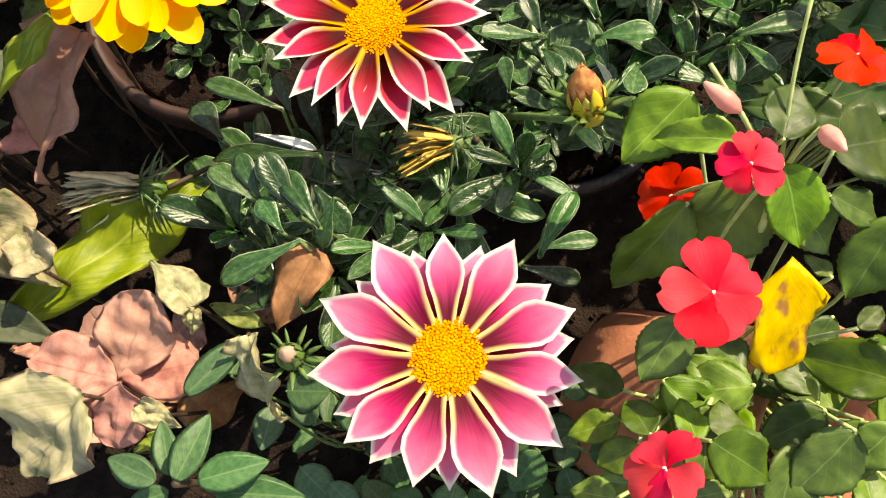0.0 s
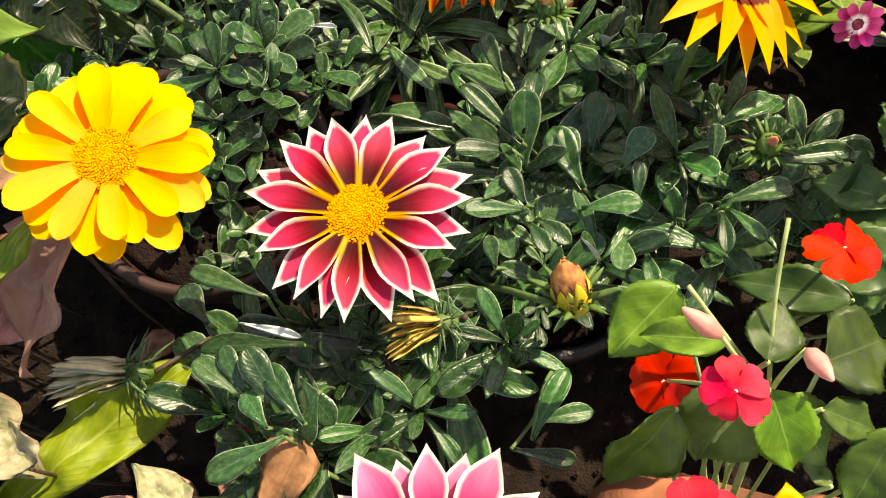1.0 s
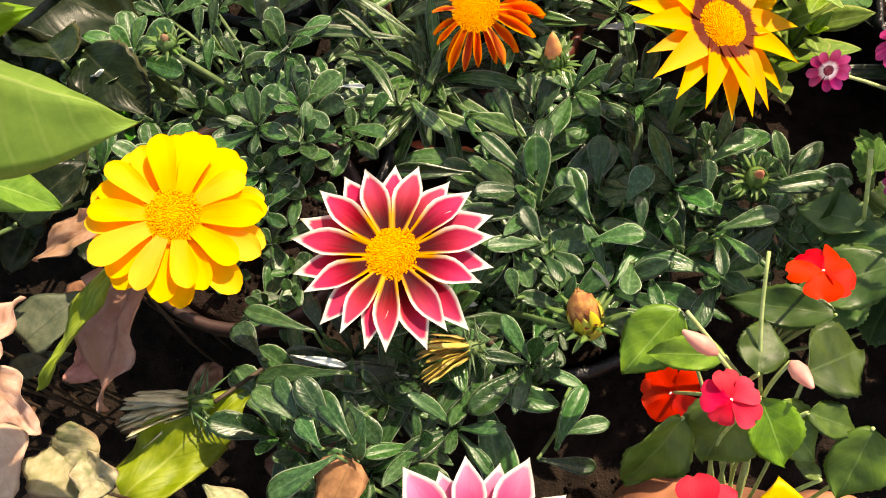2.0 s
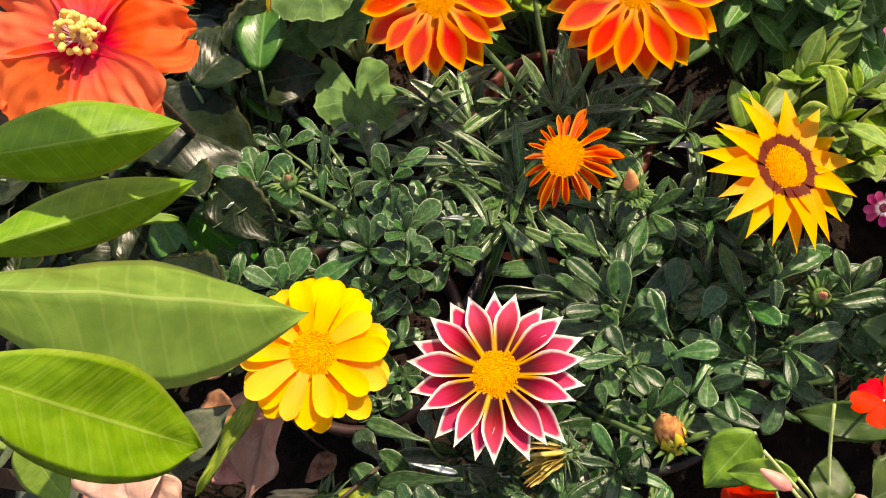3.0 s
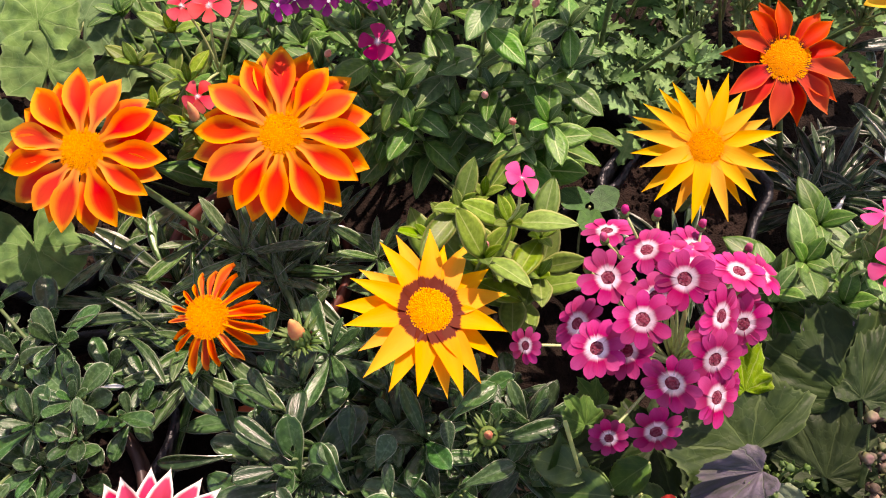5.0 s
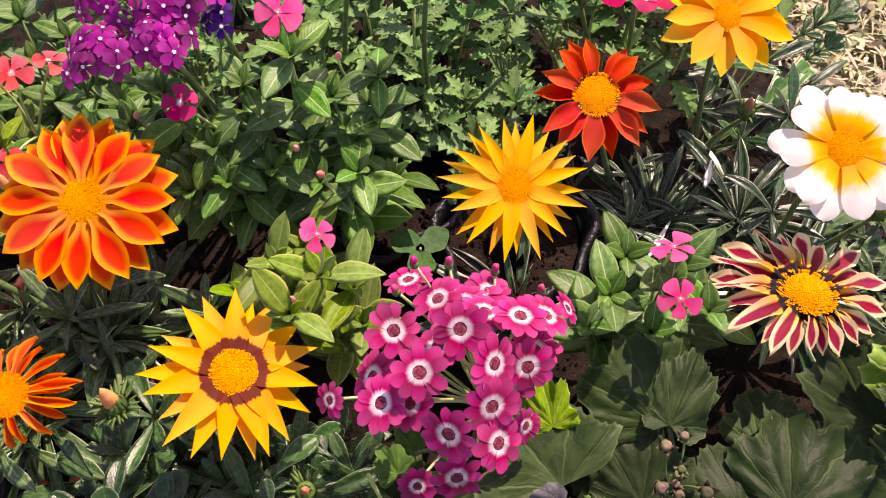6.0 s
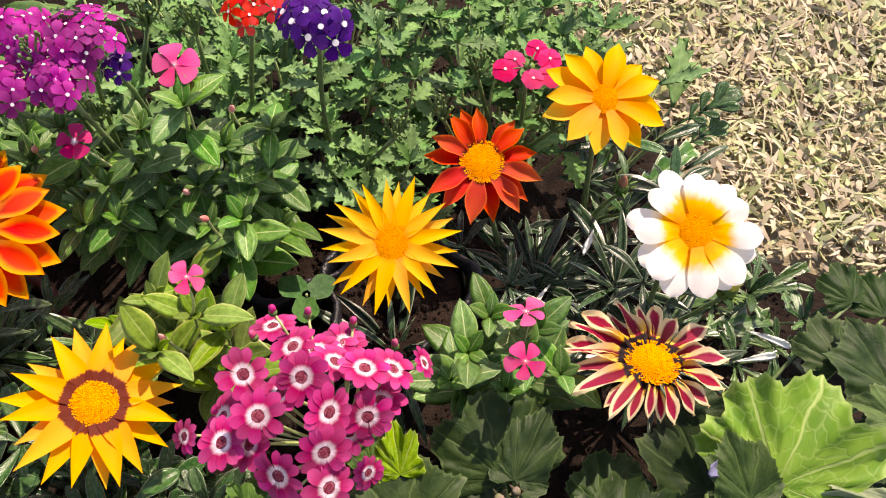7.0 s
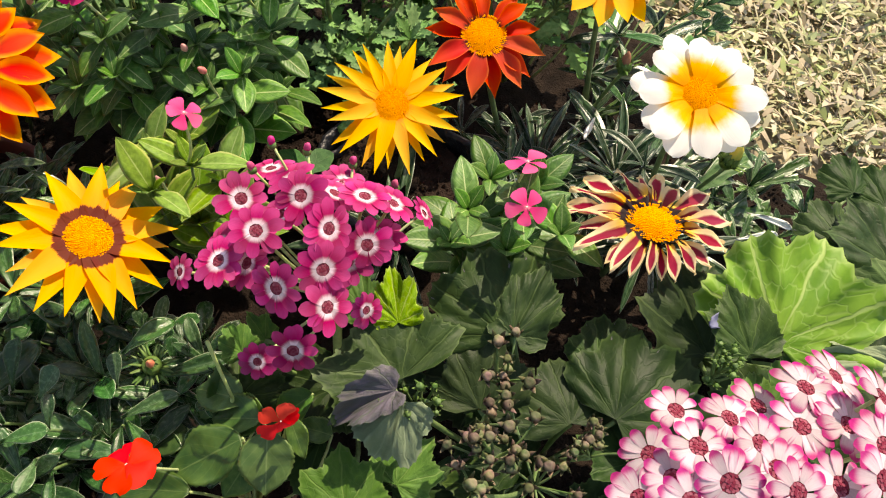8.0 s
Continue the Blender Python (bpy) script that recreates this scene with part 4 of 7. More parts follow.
LEAF_VINCA_LIGHT = [leaf_mesh("leaf", ELLIPSE, [M_VINCA_LIGHT], 0.25, c, 0.015, nv=8, seed=k, twist=t) for k, (c, t) in enumerate(((0.12, 0.1), (0.25, -0.2), (0.02, 0.15)))]
LEAF_VERBENA = [leaf_mesh("leaf", TOOTHED, [M_VERBENA], 0.2, c, 0.03, 6, 0.6, 6, 12, seed=k, twist=t) for k, (c, t) in enumerate(((0.12, 0.1), (0.3, -0.2), (0.2, 0.25)))]
BLUNT_HEART = [(0.0, 0.05), (0.06, 0.2), (0.2, 0.36), (0.4, 0.43), (0.6, 0.38), (0.78, 0.25), (0.9, 0.12), (0.97, 0.035), (1.0, 0.006)]
LEAF_IMPATIENS = [leaf_mesh("leaf", BLUNT_HEART, [M_IMPATIENS, M_IMPATIENS_UNDER], f, c, 0.05, 12, 0.05, 10, 18, seed=k, twist=t, crumple=0.025) for k, (c, t, f) in enumerate(((0.12, 0.1, 0.2), (0.18, -0.12, 0.28), (0.05, 0.08, 0.16)))]
LEAF_IMPATIENS_SHADED = [leaf_mesh("leaf", BLUNT_HEART, [M_IMPATIENS_SHADED, M_IMPATIENS_UNDER], f, c, 0.05, 12, 0.05, 10, 18, seed=k + 4, twist=t, crumple=0.025) for k, (c, t, f) in enumerate(((0.12, 0.1, 0.2), (0.18, -0.12, 0.28), (0.05, 0.08, 0.16)))]
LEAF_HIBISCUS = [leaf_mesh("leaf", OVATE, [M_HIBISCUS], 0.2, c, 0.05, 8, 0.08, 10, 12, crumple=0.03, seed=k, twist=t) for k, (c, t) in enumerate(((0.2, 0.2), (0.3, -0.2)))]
LEAF_FRESH = [leaf_mesh("leaf", OVATE, [M_FRESH], 0.2, 0.15, 0.04, 7, 0.05, 6, 14, seed=4)]
LEAF_MANGO = [leaf_mesh("leaf", [(0.0, 0.02), (0.08, 0.1), (0.3, 0.36), (0.55, 0.45), (0.75, 0.345), (0.9, 0.165), (0.97, 0.055), (1.0, 0.004)], [M_MANGO], f, c, 0.02, 0, nu=12, nv=24, crumple=0.02, seed=k, twist=t) for k, (c, t, f) in enumerate(((0.1, 0.05, -0.36), (0.16, -0.1, 0.12)))]
LEAF_ROSE = [leaf_mesh("leaflet", OVATE, [M_ROSE], 0.15, 0.1, 0.01, 10, 0.03, 6, 20, seed=2)]
LEAF_DULL = [leaf_mesh("leaf", HEARTLEAF, [M_DULL], f, 0.1, 0.04, nu=10, nv=16, crumple=0.03, seed=k + 30, twist=0.1) for k, f in enumerate((0.15, 0.3))]
LEAF_YELLOW_GREEN = [leaf_mesh("leaf", ELLIPSE, [M_YELLOW_GREEN], 0.2, c, 0.06, nu=14, nv=26, crumple=0.07, seed=k, twist=t) for k, (c, t) in enumerate(((0.1, 0.3), (-0.15, -0.2)))]
LEAF_YELLOW = [leaf_mesh("leaf", [(0.0, 0.05), (0.1, 0.22), (0.27, 0.46), (0.4, 0.44), (0.65, 0.36), (0.85, 0.27), (0.96, 0.12), (1.0, 0.02)], [M_YELLOW], 0.12, 0.1, 0.06, nu=10, nv=14, crumple=0.05, seed=9, twist=0.2)]
LEAF_DRY_PINK = [leaf_mesh("leaf", HEARTLEAF, [M_DRY_PINK], f, c, 0.1, nu=16, nv=24, crumple=0.055, seed=k, twist=t) for k, (c, t, f) in enumerate(((0.1, 0.1, 0.15), (0.2, -0.2, 0.25), (0.0, 0.2, 0.2)))]
LEAF_DRY_CREAM = [leaf_mesh("leaf", HEARTLEAF, [M_DRY_CREAM], f, c, 0.12, nu=16, nv=24, crumple=0.13, seed=k + 5, twist=t) for k, (c, t, f) in enumerate(((0.2, 0.2, 0.3), (0.4, -0.3, 0.6)))]
LEAF_DRY_HANG = [leaf_mesh("leaf", HEARTLEAF, [M_DRY_HANG], 0.3, 0.12, 0.08, nu=14, nv=22, crumple=0.07, seed=k + 5, twist=0.2) for k in range(2)]
LEAF_DRY_BLUSH = [leaf_mesh("leaf", HEARTLEAF, [M_DRY_BLUSH], 0.15, 0.08, 0.06, nu=14, nv=22, crumple=0.06, seed=3, twist=0.1)]
LEAF_DRY_BROWN = [leaf_mesh("leaf", HEARTLEAF, [M_DRY_BROWN], 0.3, 0.3, 0.12, nu=8, nv=12, seed=8, twist=0.3)]


def shield_mesh(mats, seed=0, lobes=5, deep=0.2, back=112, fold=0.1, ruffle=0.05, curl=0.1):
    """An angular cineraria leaf of length 1 along x, fanned out from its stalk at the origin."""
    rng = random.Random(seed)
    gap = back / (lobes / 2 + 0.1)
    rings, segs = 8, 84
    verts, uvs, faces = [(0, 0, 0)], [(0.5, 0.0)], []
    reach = [rng.uniform(0.88, 1.08) for _ in range(lobes + 2)]
    ph = rng.uniform(0, 6)
    for r in range(1, rings + 1):
        for s in range(segs + 1):
            deg = -back + 2 * back * s / segs
            a = radians(deg)
            env = 1 - 0.3 * (abs(deg) / 90) ** 1.6
            q = deg / gap + lobes / 2
            near = abs(q - 0.5 - round(q - 0.5)) * 2
            edge = env * reach[max(0, min(lobes + 1, round(q - 0.5) + 1))] ** (1 - near) * (1 - deep * near ** 1.1)
            edge *= 1 + (0.03 if s % 3 == 0 else -0.012) + 0.025 * math.sin(17 * a + ph)
            edge *= 1 - 0.35 * max(0.0, (abs(deg) - back + 14) / 14) ** 2
            f = r / rings
            rad = edge * f
            x, y = rad * math.cos(a), rad * math.sin(a)
            z = fold * abs(y) - curl * rad * rad + 0.045 * f * (near - 0.5) + ruffle * f ** 3 * math.sin(6.5 * a + ph) + 0.4 * ruffle * f ** 4 * math.sin(21 * a + 2 * ph)
            z += 0.07 * f * noise.noise((3.5 * x, 3.5 * y, seed + 0.5)) + 0.03 * noise.noise((13 * x, 13 * y, seed))
            verts.append((x, y, z))
            uvs.append((0.5 + deg / 360, f))
    w = segs + 1
    for s in range(segs):
        faces.append((0, 1 + s, 2 + s))
        for r in range(rings - 1):
            k = 1 + r * w + s
            faces.append((k, k + w, k + w + 1, k + 1))
    n = len(verts)
    verts += [(x, y, z - 0.014) for x, y, z in verts]
    uvs += uvs[:n]
    slots = [0] * len(faces) + [min(1, len(mats) - 1)] * len(faces)
    faces += [tuple(k + n for k in reversed(f)) for f in faces]
    return mesh_of("leaf", verts, faces, mats, uvs, slots)


SHIELD_LIGHT = dict(fold=0.12, curl=0.12, ruffle=0.1, deep=0.24)
SHIELD = {
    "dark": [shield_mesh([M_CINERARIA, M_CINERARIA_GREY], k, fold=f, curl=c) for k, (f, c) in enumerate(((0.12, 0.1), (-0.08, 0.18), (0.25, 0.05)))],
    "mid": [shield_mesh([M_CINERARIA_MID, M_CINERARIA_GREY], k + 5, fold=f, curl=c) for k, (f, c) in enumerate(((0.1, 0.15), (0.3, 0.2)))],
    "light": [shield_mesh([M_CINERARIA_SUNLIT], 12, **SHIELD_LIGHT)],
    "grey": [shield_mesh([M_CINERARIA_GREY], 14, fold=0.4, curl=0.2)],
    "pale": [shield_mesh([M_CINERARIA_PALE], 15, fold=0.2, curl=0.25)],
}
ROUND_GERANIUM = [round_mesh("leaf", [M_GERANIUM], 9, 0.08, 0.9, 0.015, 28, c, 0.08, seed=k, crumple=0.16) for k, c in enumerate((0.12, -0.06))]
ROUND_YELLOW = [round_mesh("leaf", [M_GERANIUM_YELLOW], 5, 0.1, 0.9, 0.015, 28, -0.25, 0.06, seed=3, crumple=0.25)]
DRY_LOBE = [(0.0, 0.03), (0.12, 0.17), (0.35, 0.4), (0.65, 0.47), (0.86, 0.33), (0.96, 0.14), (1.0, 0.02)]
LEAF_DRY_LOBE = [leaf_mesh("lobe", DRY_LOBE, [M_DRY_LOBE], f, c, 0.06, nu=16, nv=24, crumple=0.11, seed=k + 20, twist=t) for k, (c, t, f) in enumerate(((0.05, 0.15, -0.12), (-0.1, -0.2, 0.1), (0.1, 0.1, -0.1)))]
ROUND_DRY = [round_mesh("leaf", [M_DRY_ROUND], 3, 0.22, 0.7, 0.01, 28, 0.25, 0.14, seed=11)]
ROUND_CLOVER = [round_mesh("leaflet", [M_CLOVER], 1, 0.25, 0.2, 0.0, 0, 0.1, 0.02, rings=3, segs=20, seed=1)]


def put_leaf(parent, meshes, base, tip, wide=1.0, roll=0.0, rng=None, name="leaf", up=(0, 0, 1), label=""):
    me = meshes[(rng or random).randrange(len(meshes))] if len(meshes) > 1 else meshes[0]
    return part(name, me, parent, blade_pose(base, tip, wide, roll, up), label)


def rosette(parent, at, meshes, count, long, rng, low=15, high=75, wide=1.0, lean=(0, 0)):
    """Leaves that spread from one point, the inner ones short and upright."""
    at = Vector(at)
    spin = rng.uniform(0, 6.28)
    for k in range(count):
        f = k / max(1, count - 1)
        a = spin + k * 2.4 + rng.uniform(-0.25, 0.25)
        up = radians(low + (high - low) * f + rng.uniform(-10, 10))
        size = long * (1 - 0.45 * f) * rng.uniform(0.6, 1.25)
        d = Vector((math.cos(a) * math.cos(up) + lean[0], math.sin(a) * math.cos(up) + lean[1], math.sin(up))).normalized()
        base = at + Vector((0, 0, 0.004 * f))
        put_leaf(parent, meshes, base, base + d * size, wide * rng.uniform(0.9, 1.15), rng.uniform(-18, 18), rng)


def pairs(parent, base, top, meshes, tiers, long, rng, wide=1.0, stem_mat=None, crown=4, r=0.0013, low=10, high=45, grow=0.75):
    """A shoot with opposite pairs of leaves, each pair turned against the last, and a crown of small ones."""
    pts = arc(base, top, 0.08, 7, rng.randrange(999))
    part("stem", tube("stem", pts, r * 1.2, r * 0.8, stem_mat or M_STEM), parent)
    spin = rng.uniform(0, 3.14)
    for k in range(tiers):
        f = 0.35 + 0.65 * (k + 1) / tiers
        at = pts[min(7, round(f * 7))]
        for s in range(2):
            a = spin + k * 1.57 + s * math.pi + rng.uniform(-0.25, 0.25)
            up = radians(rng.uniform(low, high))
            size = long * (1 - (1 - grow) * k / max(1, tiers - 1)) * rng.uniform(0.85, 1.15)
            d = Vector((math.cos(a) * math.cos(up), math.sin(a) * math.cos(up), math.sin(up)))
            put_leaf(parent, meshes, at, at + d * size, wide * rng.uniform(0.9, 1.1), rng.uniform(-15, 15), rng)
    for k in range(crown):
        a = spin + 0.78 + k * 1.57
        up = radians(rng.uniform(45, 70))
        d = Vector((math.cos(a) * math.cos(up), math.sin(a) * math.cos(up), math.sin(up)))
        put_leaf(parent, meshes, pts[-1], pts[-1] + d * long * 0.45 * rng.uniform(0.8, 1.2), wide, 0, rng)


def bud(parent, at, normal, size, tip_mat, spikes=14, body_mat=None, open_out=0.5, seed=0, long=1.0, tip=0.36):
    """A closed gazania bud: a green cup, narrow bracts that stand off it and the folded petals at its tip."""
    rng = random.Random(seed)
    m = facing(at, normal, 0, size)
    cup = part("bud", lathe("bud", [(0.12, -0.9), (0.4, -0.75), (0.55, -0.35), (0.54, 0.05), (0.44, 0.25), (0.1, 0.28)], [body_mat or M_BRACT], 14), parent, m)
    part("bud_tip", lathe("bud_tip", [(tip, 0.05 * long), (tip, 0.35 * long), (tip * 0.82, 0.65 * long), (tip * 0.45, 0.95 * long), (0.02, 1.15 * long)], [tip_mat], 12, wobble=0.06, seed=seed), cup, m)
    if tip > 0.5:
        furled = leaf_mesh("furled_petal", [(0.0, 0.2), (0.3, 0.3), (0.6, 0.24), (0.85, 0.11), (1.0, 0.01)], [tip_mat], -0.25, 0.1, 0.03, nu=4, nv=8, seed=seed)
        for k in range(9):
            a = 2 * math.pi * k / 9 + rng.uniform(-0.1, 0.1)
            out = Vector((math.cos(a), math.sin(a), 0.15))
            put_leaf(cup, [furled], m @ Vector((0.56 * out.x, 0.56 * out.y, -0.05)), m @ Vector((0.05 * out.x, 0.05 * out.y, 1.2 * long + rng.uniform(-0.1, 0.1))), 0.95, rng.uniform(8, 20), rng, "furled_petal", up=m.to_3x3() @ out)
    spike = leaf_mesh("bract", [(0, 0.09), (0.3, 0.12), (0.75, 0.08), (1, 0.005)], [M_BRACT], 0.3, 0.1, nu=2, nv=4)
    for k in range(spikes):
        a = 2 * math.pi * k / spikes + rng.uniform(-0.15, 0.15)
        up = rng.uniform(0.2, 0.9) / max(0.3, open_out * 2)
        c = Vector((0.5 * math.cos(a), 0.5 * math.sin(a), rng.uniform(-0.5, -0.1)))
        d = Vector((math.cos(a) * math.cos(up), math.sin(a) * math.cos(up), math.sin(up)))
        put_leaf(cup, [spike], m @ c, m @ (c + d * rng.uniform(0.6, 1.0)), 1.0, 0, rng, "bract")
    scale = leaf_mesh("bract", [(0, 0.09), (0.3, 0.12), (0.75, 0.08), (1, 0.005)], [body_mat or M_BRACT], 0.3, 0.1, nu=2, nv=4)
    for k in range(11):
        a = 2 * math.pi * k / 11 + rng.uniform(-0.12, 0.12)
        c = Vector((0.54 * math.cos(a), 0.54 * math.sin(a), rng.uniform(-0.4, -0.15)))
        e = Vector(((tip + 0.1) * math.cos(a), (tip + 0.1) * math.sin(a), rng.uniform(0.35, 0.6)))
        put_leaf(cup, [scale], m @ c, m @ e, 2.0, 0, rng, "bract", up=m.to_3x3() @ Vector((math.cos(a), math.sin(a), 0.2)))
    return cup

# ---- pots ----
plant_pot((-0.125, 0.252, 0.004), 0.072, 0.1, 0.085, M_POT_BROWN, "round brown plastic pot with dark soil", seed=1)
plant_pot((-0.1, 0.31, 0.004), 0.066, 0.085, 0.07, M_POT_BLACK, "black plastic pot half hidden by small leaves", 0.01, seed=2)
plant_pot((0.06, 0.21, 0.004), 0.068, 0.09, 0.075, M_POT_BLACK, "dark plastic pot under grey-green gazania leaves", seed=3)
plant_pot((0.108, 0.045, 0.004), 0.062, 0.125, 0.085, M_POT_TERRACOTTA, "terracotta pot below red impatiens", seed=4, foot=0.85, lean=0.72)
plant_pot((0.03, 0.4, 0.004), 0.07, 0.09, 0.075, M_POT_RED, "red-brown plastic pot under narrow leaves", seed=5)
plant_pot((-0.13, 0.475, 0.004), 0.062, 0.075, 0.06, M_POT_BLACK, "black nursery pot with loose dark soil", 0.03, seed=6)
plant_pot((0.27, 0.46, 0.004), 0.062, 0.08, 0.062, M_POT_BLACK, "black nursery bag with loose soil", 0.1, seed=7)
plant_pot((0.345, 0.385, 0.004), 0.06, 0.085, 0.07, M_POT_BLACK, "crumpled black nursery bag of soil", 0.1, seed=8)
plant_pot((-0.243, 0.622, 0.004), 0.048, 0.09, 0.07, M_POT_RUSSET, "terracotta pot with small round seedlings", seed=9)

# ---- gazania plants ----
GAZ = "gazanias in the bed"


def gazania(at, label):
    return thing("gazania_plant", at, label, "gazania", GAZ)


def stemmed(plant, root, at, normal, radius, disc_r, kind, count, **more):
    stem(plant, root, below(at, normal, disc_r * 0.75), 0.0022, seed=int(more.get("seed", 0)) + 7)
    return flower_head(plant, at, normal, radius, disc_r, kind, count, **more)


def fill(plants, roots, poly, gap, seed, z, meshes, count, long, low=15, high=75, wide=1.0, spread=0.02):
    """Rosettes over a patch; each hangs on the nearest plant by a stalk of its own."""
    rng = random.Random(seed)
    for x, y in scatter(poly, gap, seed):
        k = min(range(len(roots)), key=lambda q: (roots[q][0] - x) ** 2 + (roots[q][1] - y) ** 2)
        top = (x, y, z + rng.uniform(-spread, spread))
        stem(plants[k], roots[k], top, 0.0013, M_STEM, rng.randrange(999), 0.08, "stalk")
        rosette(plants[k], top, meshes, count + rng.randrange(-2, 3), long * rng.uniform(0.8, 1.2), rng, low, high, wide)


pink_plant = gazania((0.0, 0.075, 0.02), "gazania with one large pink cream-edged flower")
stemmed(pink_plant, (0.0, 0.075, 0.02), (0.002, 0.042, 0.193), (0.0, -0.05, 1), 0.053, 0.0152, "pink", 22, seed=1, lift=0.06, jitter=1.4, step=0.08)

red_plant = gazania((0.02, 0.19, 0.075), "gazania with a crimson flower edged in white")
stemmed(red_plant, (0.02, 0.19, 0.075), (-0.031, 0.198, 0.167), (-0.03, 0.04, 1), 0.0525, 0.015, "red", 22, seed=2, lift=0.1, jitter=1.4, step=-0.06, spread=-0.04)

yellow_plant = gazania((-0.12, 0.25, 0.085), "gazania with a full yellow rounded flower")
stemmed(yellow_plant, (-0.12, 0.25, 0.085), (-0.129, 0.2075, 0.2135), (0.2, -0.05, 1), 0.0415, 0.0138, "yellow", 30, seed=3, spread=0.06, jitter=2.0, layers=3, step=-0.05, lift=0.16)

small_plant = gazania((-0.1, 0.31, 0.07), "low gazania with small dark oval leaves and one bud")

star_plant = gazania((0.13, 0.27, 0.03), "gazania with a golden star flower ringed in brown")
stemmed(star_plant, (0.13, 0.27, 0.03), (0.145, 0.296, 0.203), (0.4, -0.1, 1), 0.052, 0.0142, "star", 21, seed=4, spread=0.05, lift=0.03, jitter=1.8)

orange_plant = gazania((0.03, 0.4, 0.075), "gazania with two large orange-red flowers")
stemmed(orange_plant, (0.03, 0.4, 0.075), (-0.05, 0.449, 0.198), (-0.03, -0.35, 1), 0.0525, 0.0142, "orange", 22, seed=5, spread=0.06, jitter=1.6, lift=0.08, step=-0.04)
stemmed(orange_plant, (0.03, 0.4, 0.075), (0.078, 0.422, 0.215), (0.02, -0.35, 1), 0.0545, 0.0138, "orange", 24, seed=6, spread=0.06, jitter=1.6, lift=0.08, step=-0.04)
stemmed(orange_plant, (0.03, 0.4, 0.075), (0.021, 0.319, 0.201), (-0.05, -0.3, 1), 0.037, 0.0122, "faded", 24, seed=7, disc=DISC_YELLOW, lift=-0.15, jitter=3.2, spread=-0.3, shrunk=(-0.8, 0.6, 0.55), sag=(0.4, -0.9, 0.35))

gold_plant = gazania((0.345, 0.385, 0.07), "gazania with a spiky golden yellow flower")
stemmed(gold_plant, (0.345, 0.385, 0.07), (0.339, 0.379, 0.177), (0.02, -0.35, 1), 0.0505, 0.0128, "gold", 25, seed=8, spread=-0.14, jitter=1.7, lift=0.05)

rust_plant = gazania((0.45, 0.41, 0.03), "gazania with a rust-red flower and narrow silvery leaves")
stemmed(rust_plant, (0.45, 0.41, 0.03), (0.423, 0.445, 0.158), (-0.05, -0.25, 1), 0.0475, 0.0155, "rust", 15, seed=9, disc=DISC_ORANGE, jitter=2.4, lift=0.2, spread=0.12, sag=(0, -1, 0.3))

amber_plant = gazania((0.53, 0.44, 0.03), "gazania with a broad amber-yellow flower")
stemmed(amber_plant, (0.53, 0.44, 0.03), (0.517, 0.456, 0.198), (0.02, -0.3, 1), 0.0465, 0.0112, "amber", 14, seed=10, jitter=1.6, layers=2, lift=0.12, step=-0.03)

white_plant = gazania((0.55, 0.33, 0.03), "gazania with a white flower, yellow at its heart")
stemmed(white_plant, (0.55, 0.33, 0.03), (0.536, 0.33, 0.208), (-0.05, -0.25, 1), 0.044, 0.0128, "white", 16, seed=11, layers=2, fan=0.06, jitter=2.2, lift=0.22, step=-0.04, spread=0.12)

striped_plant = gazania((0.5, 0.29, 0.03), "gazania with a maroon flower striped in cream")
stemmed(striped_plant, (0.5, 0.29, 0.03), (0.488, 0.258, 0.175), (0.1, 0.3, 1), 0.0625, 0.0165, "stripe", 25, seed=12, disc=DISC_ORANGE, jitter=2.6, lift=0.06, spread=-0.16, sag=(0.1, -1, 0.45), shrunk=(0.0, -1, 0.42))

# buds and spent heads
stem(red_plant, (0.02, 0.19, 0.075), (0.061, 0.148, 0.172), 0.0018, seed=21)
bud(red_plant, (0.061, 0.153, 0.185), (-0.3, 0.6, 0.9), 0.0145, M_BUD_BROWN, 18, M_BUD_YELLOW, 0.6, 21, 1.0, 0.52)
stem(star_plant, (0.13, 0.27, 0.03), (0.165, 0.231, 0.145), 0.0018, seed=22)
bud(star_plant, (0.165, 0.231, 0.156), (0, -0.1, 1), 0.0105, M_BRACT_RED, 24, None, 0.9, 22, 0.7, 0.26)
stem(orange_plant, (0.03, 0.4, 0.075), (0.064, 0.313, 0.145), 0.0018, seed=23)
bud(orange_plant, (0.064, 0.313, 0.158), (-0.05, 0.25, 1), 0.0125, M_BRACT_RED, 26, None, 0.8, 23, 1.35, 0.4)
stem(small_plant, (-0.1, 0.31, 0.07), (-0.16, 0.343, 0.148), 0.0018, seed=24)
bud(small_plant, (-0.16, 0.343, 0.161), (0, 0.1, 1), 0.0105, M_DRY_BROWN, 26, None, 0.9, 24, 0.55, 0.28)
stem(orange_plant, (0.03, 0.4, 0.075), (0.017, 0.473, 0.16), 0.0018, seed=25)
bud(orange_plant, (0.017, 0.473, 0.173), (-0.05, 0.3, 1), 0.0115, M_BRACT_RED, 20, None, 0.55, 25, 1.35, 0.3)
stem(pink_plant, (0.0, 0.075, 0.02), (-0.06, 0.044, 0.175), 0.0018, seed=26)
bud(pink_plant, (-0.06, 0.044, 0.185), (-0.1, 0.1, 1), 0.01, M_DRY_PINK, 14, None, 0.7, 26, 0.7)
stem(amber_plant, (0.53, 0.44, 0.03), (0.526, 0.407, 0.138), 0.0016, seed=27)
bud(amber_plant, (0.526, 0.407, 0.15), (0, 0.1, 1), 0.0105, M_DRY_BROWN, 10, None, 0.4, 27, 1.1)
stem(white_plant, (0.55, 0.33, 0.03), (0.563, 0.3, 0.158), 0.0016, seed=28)
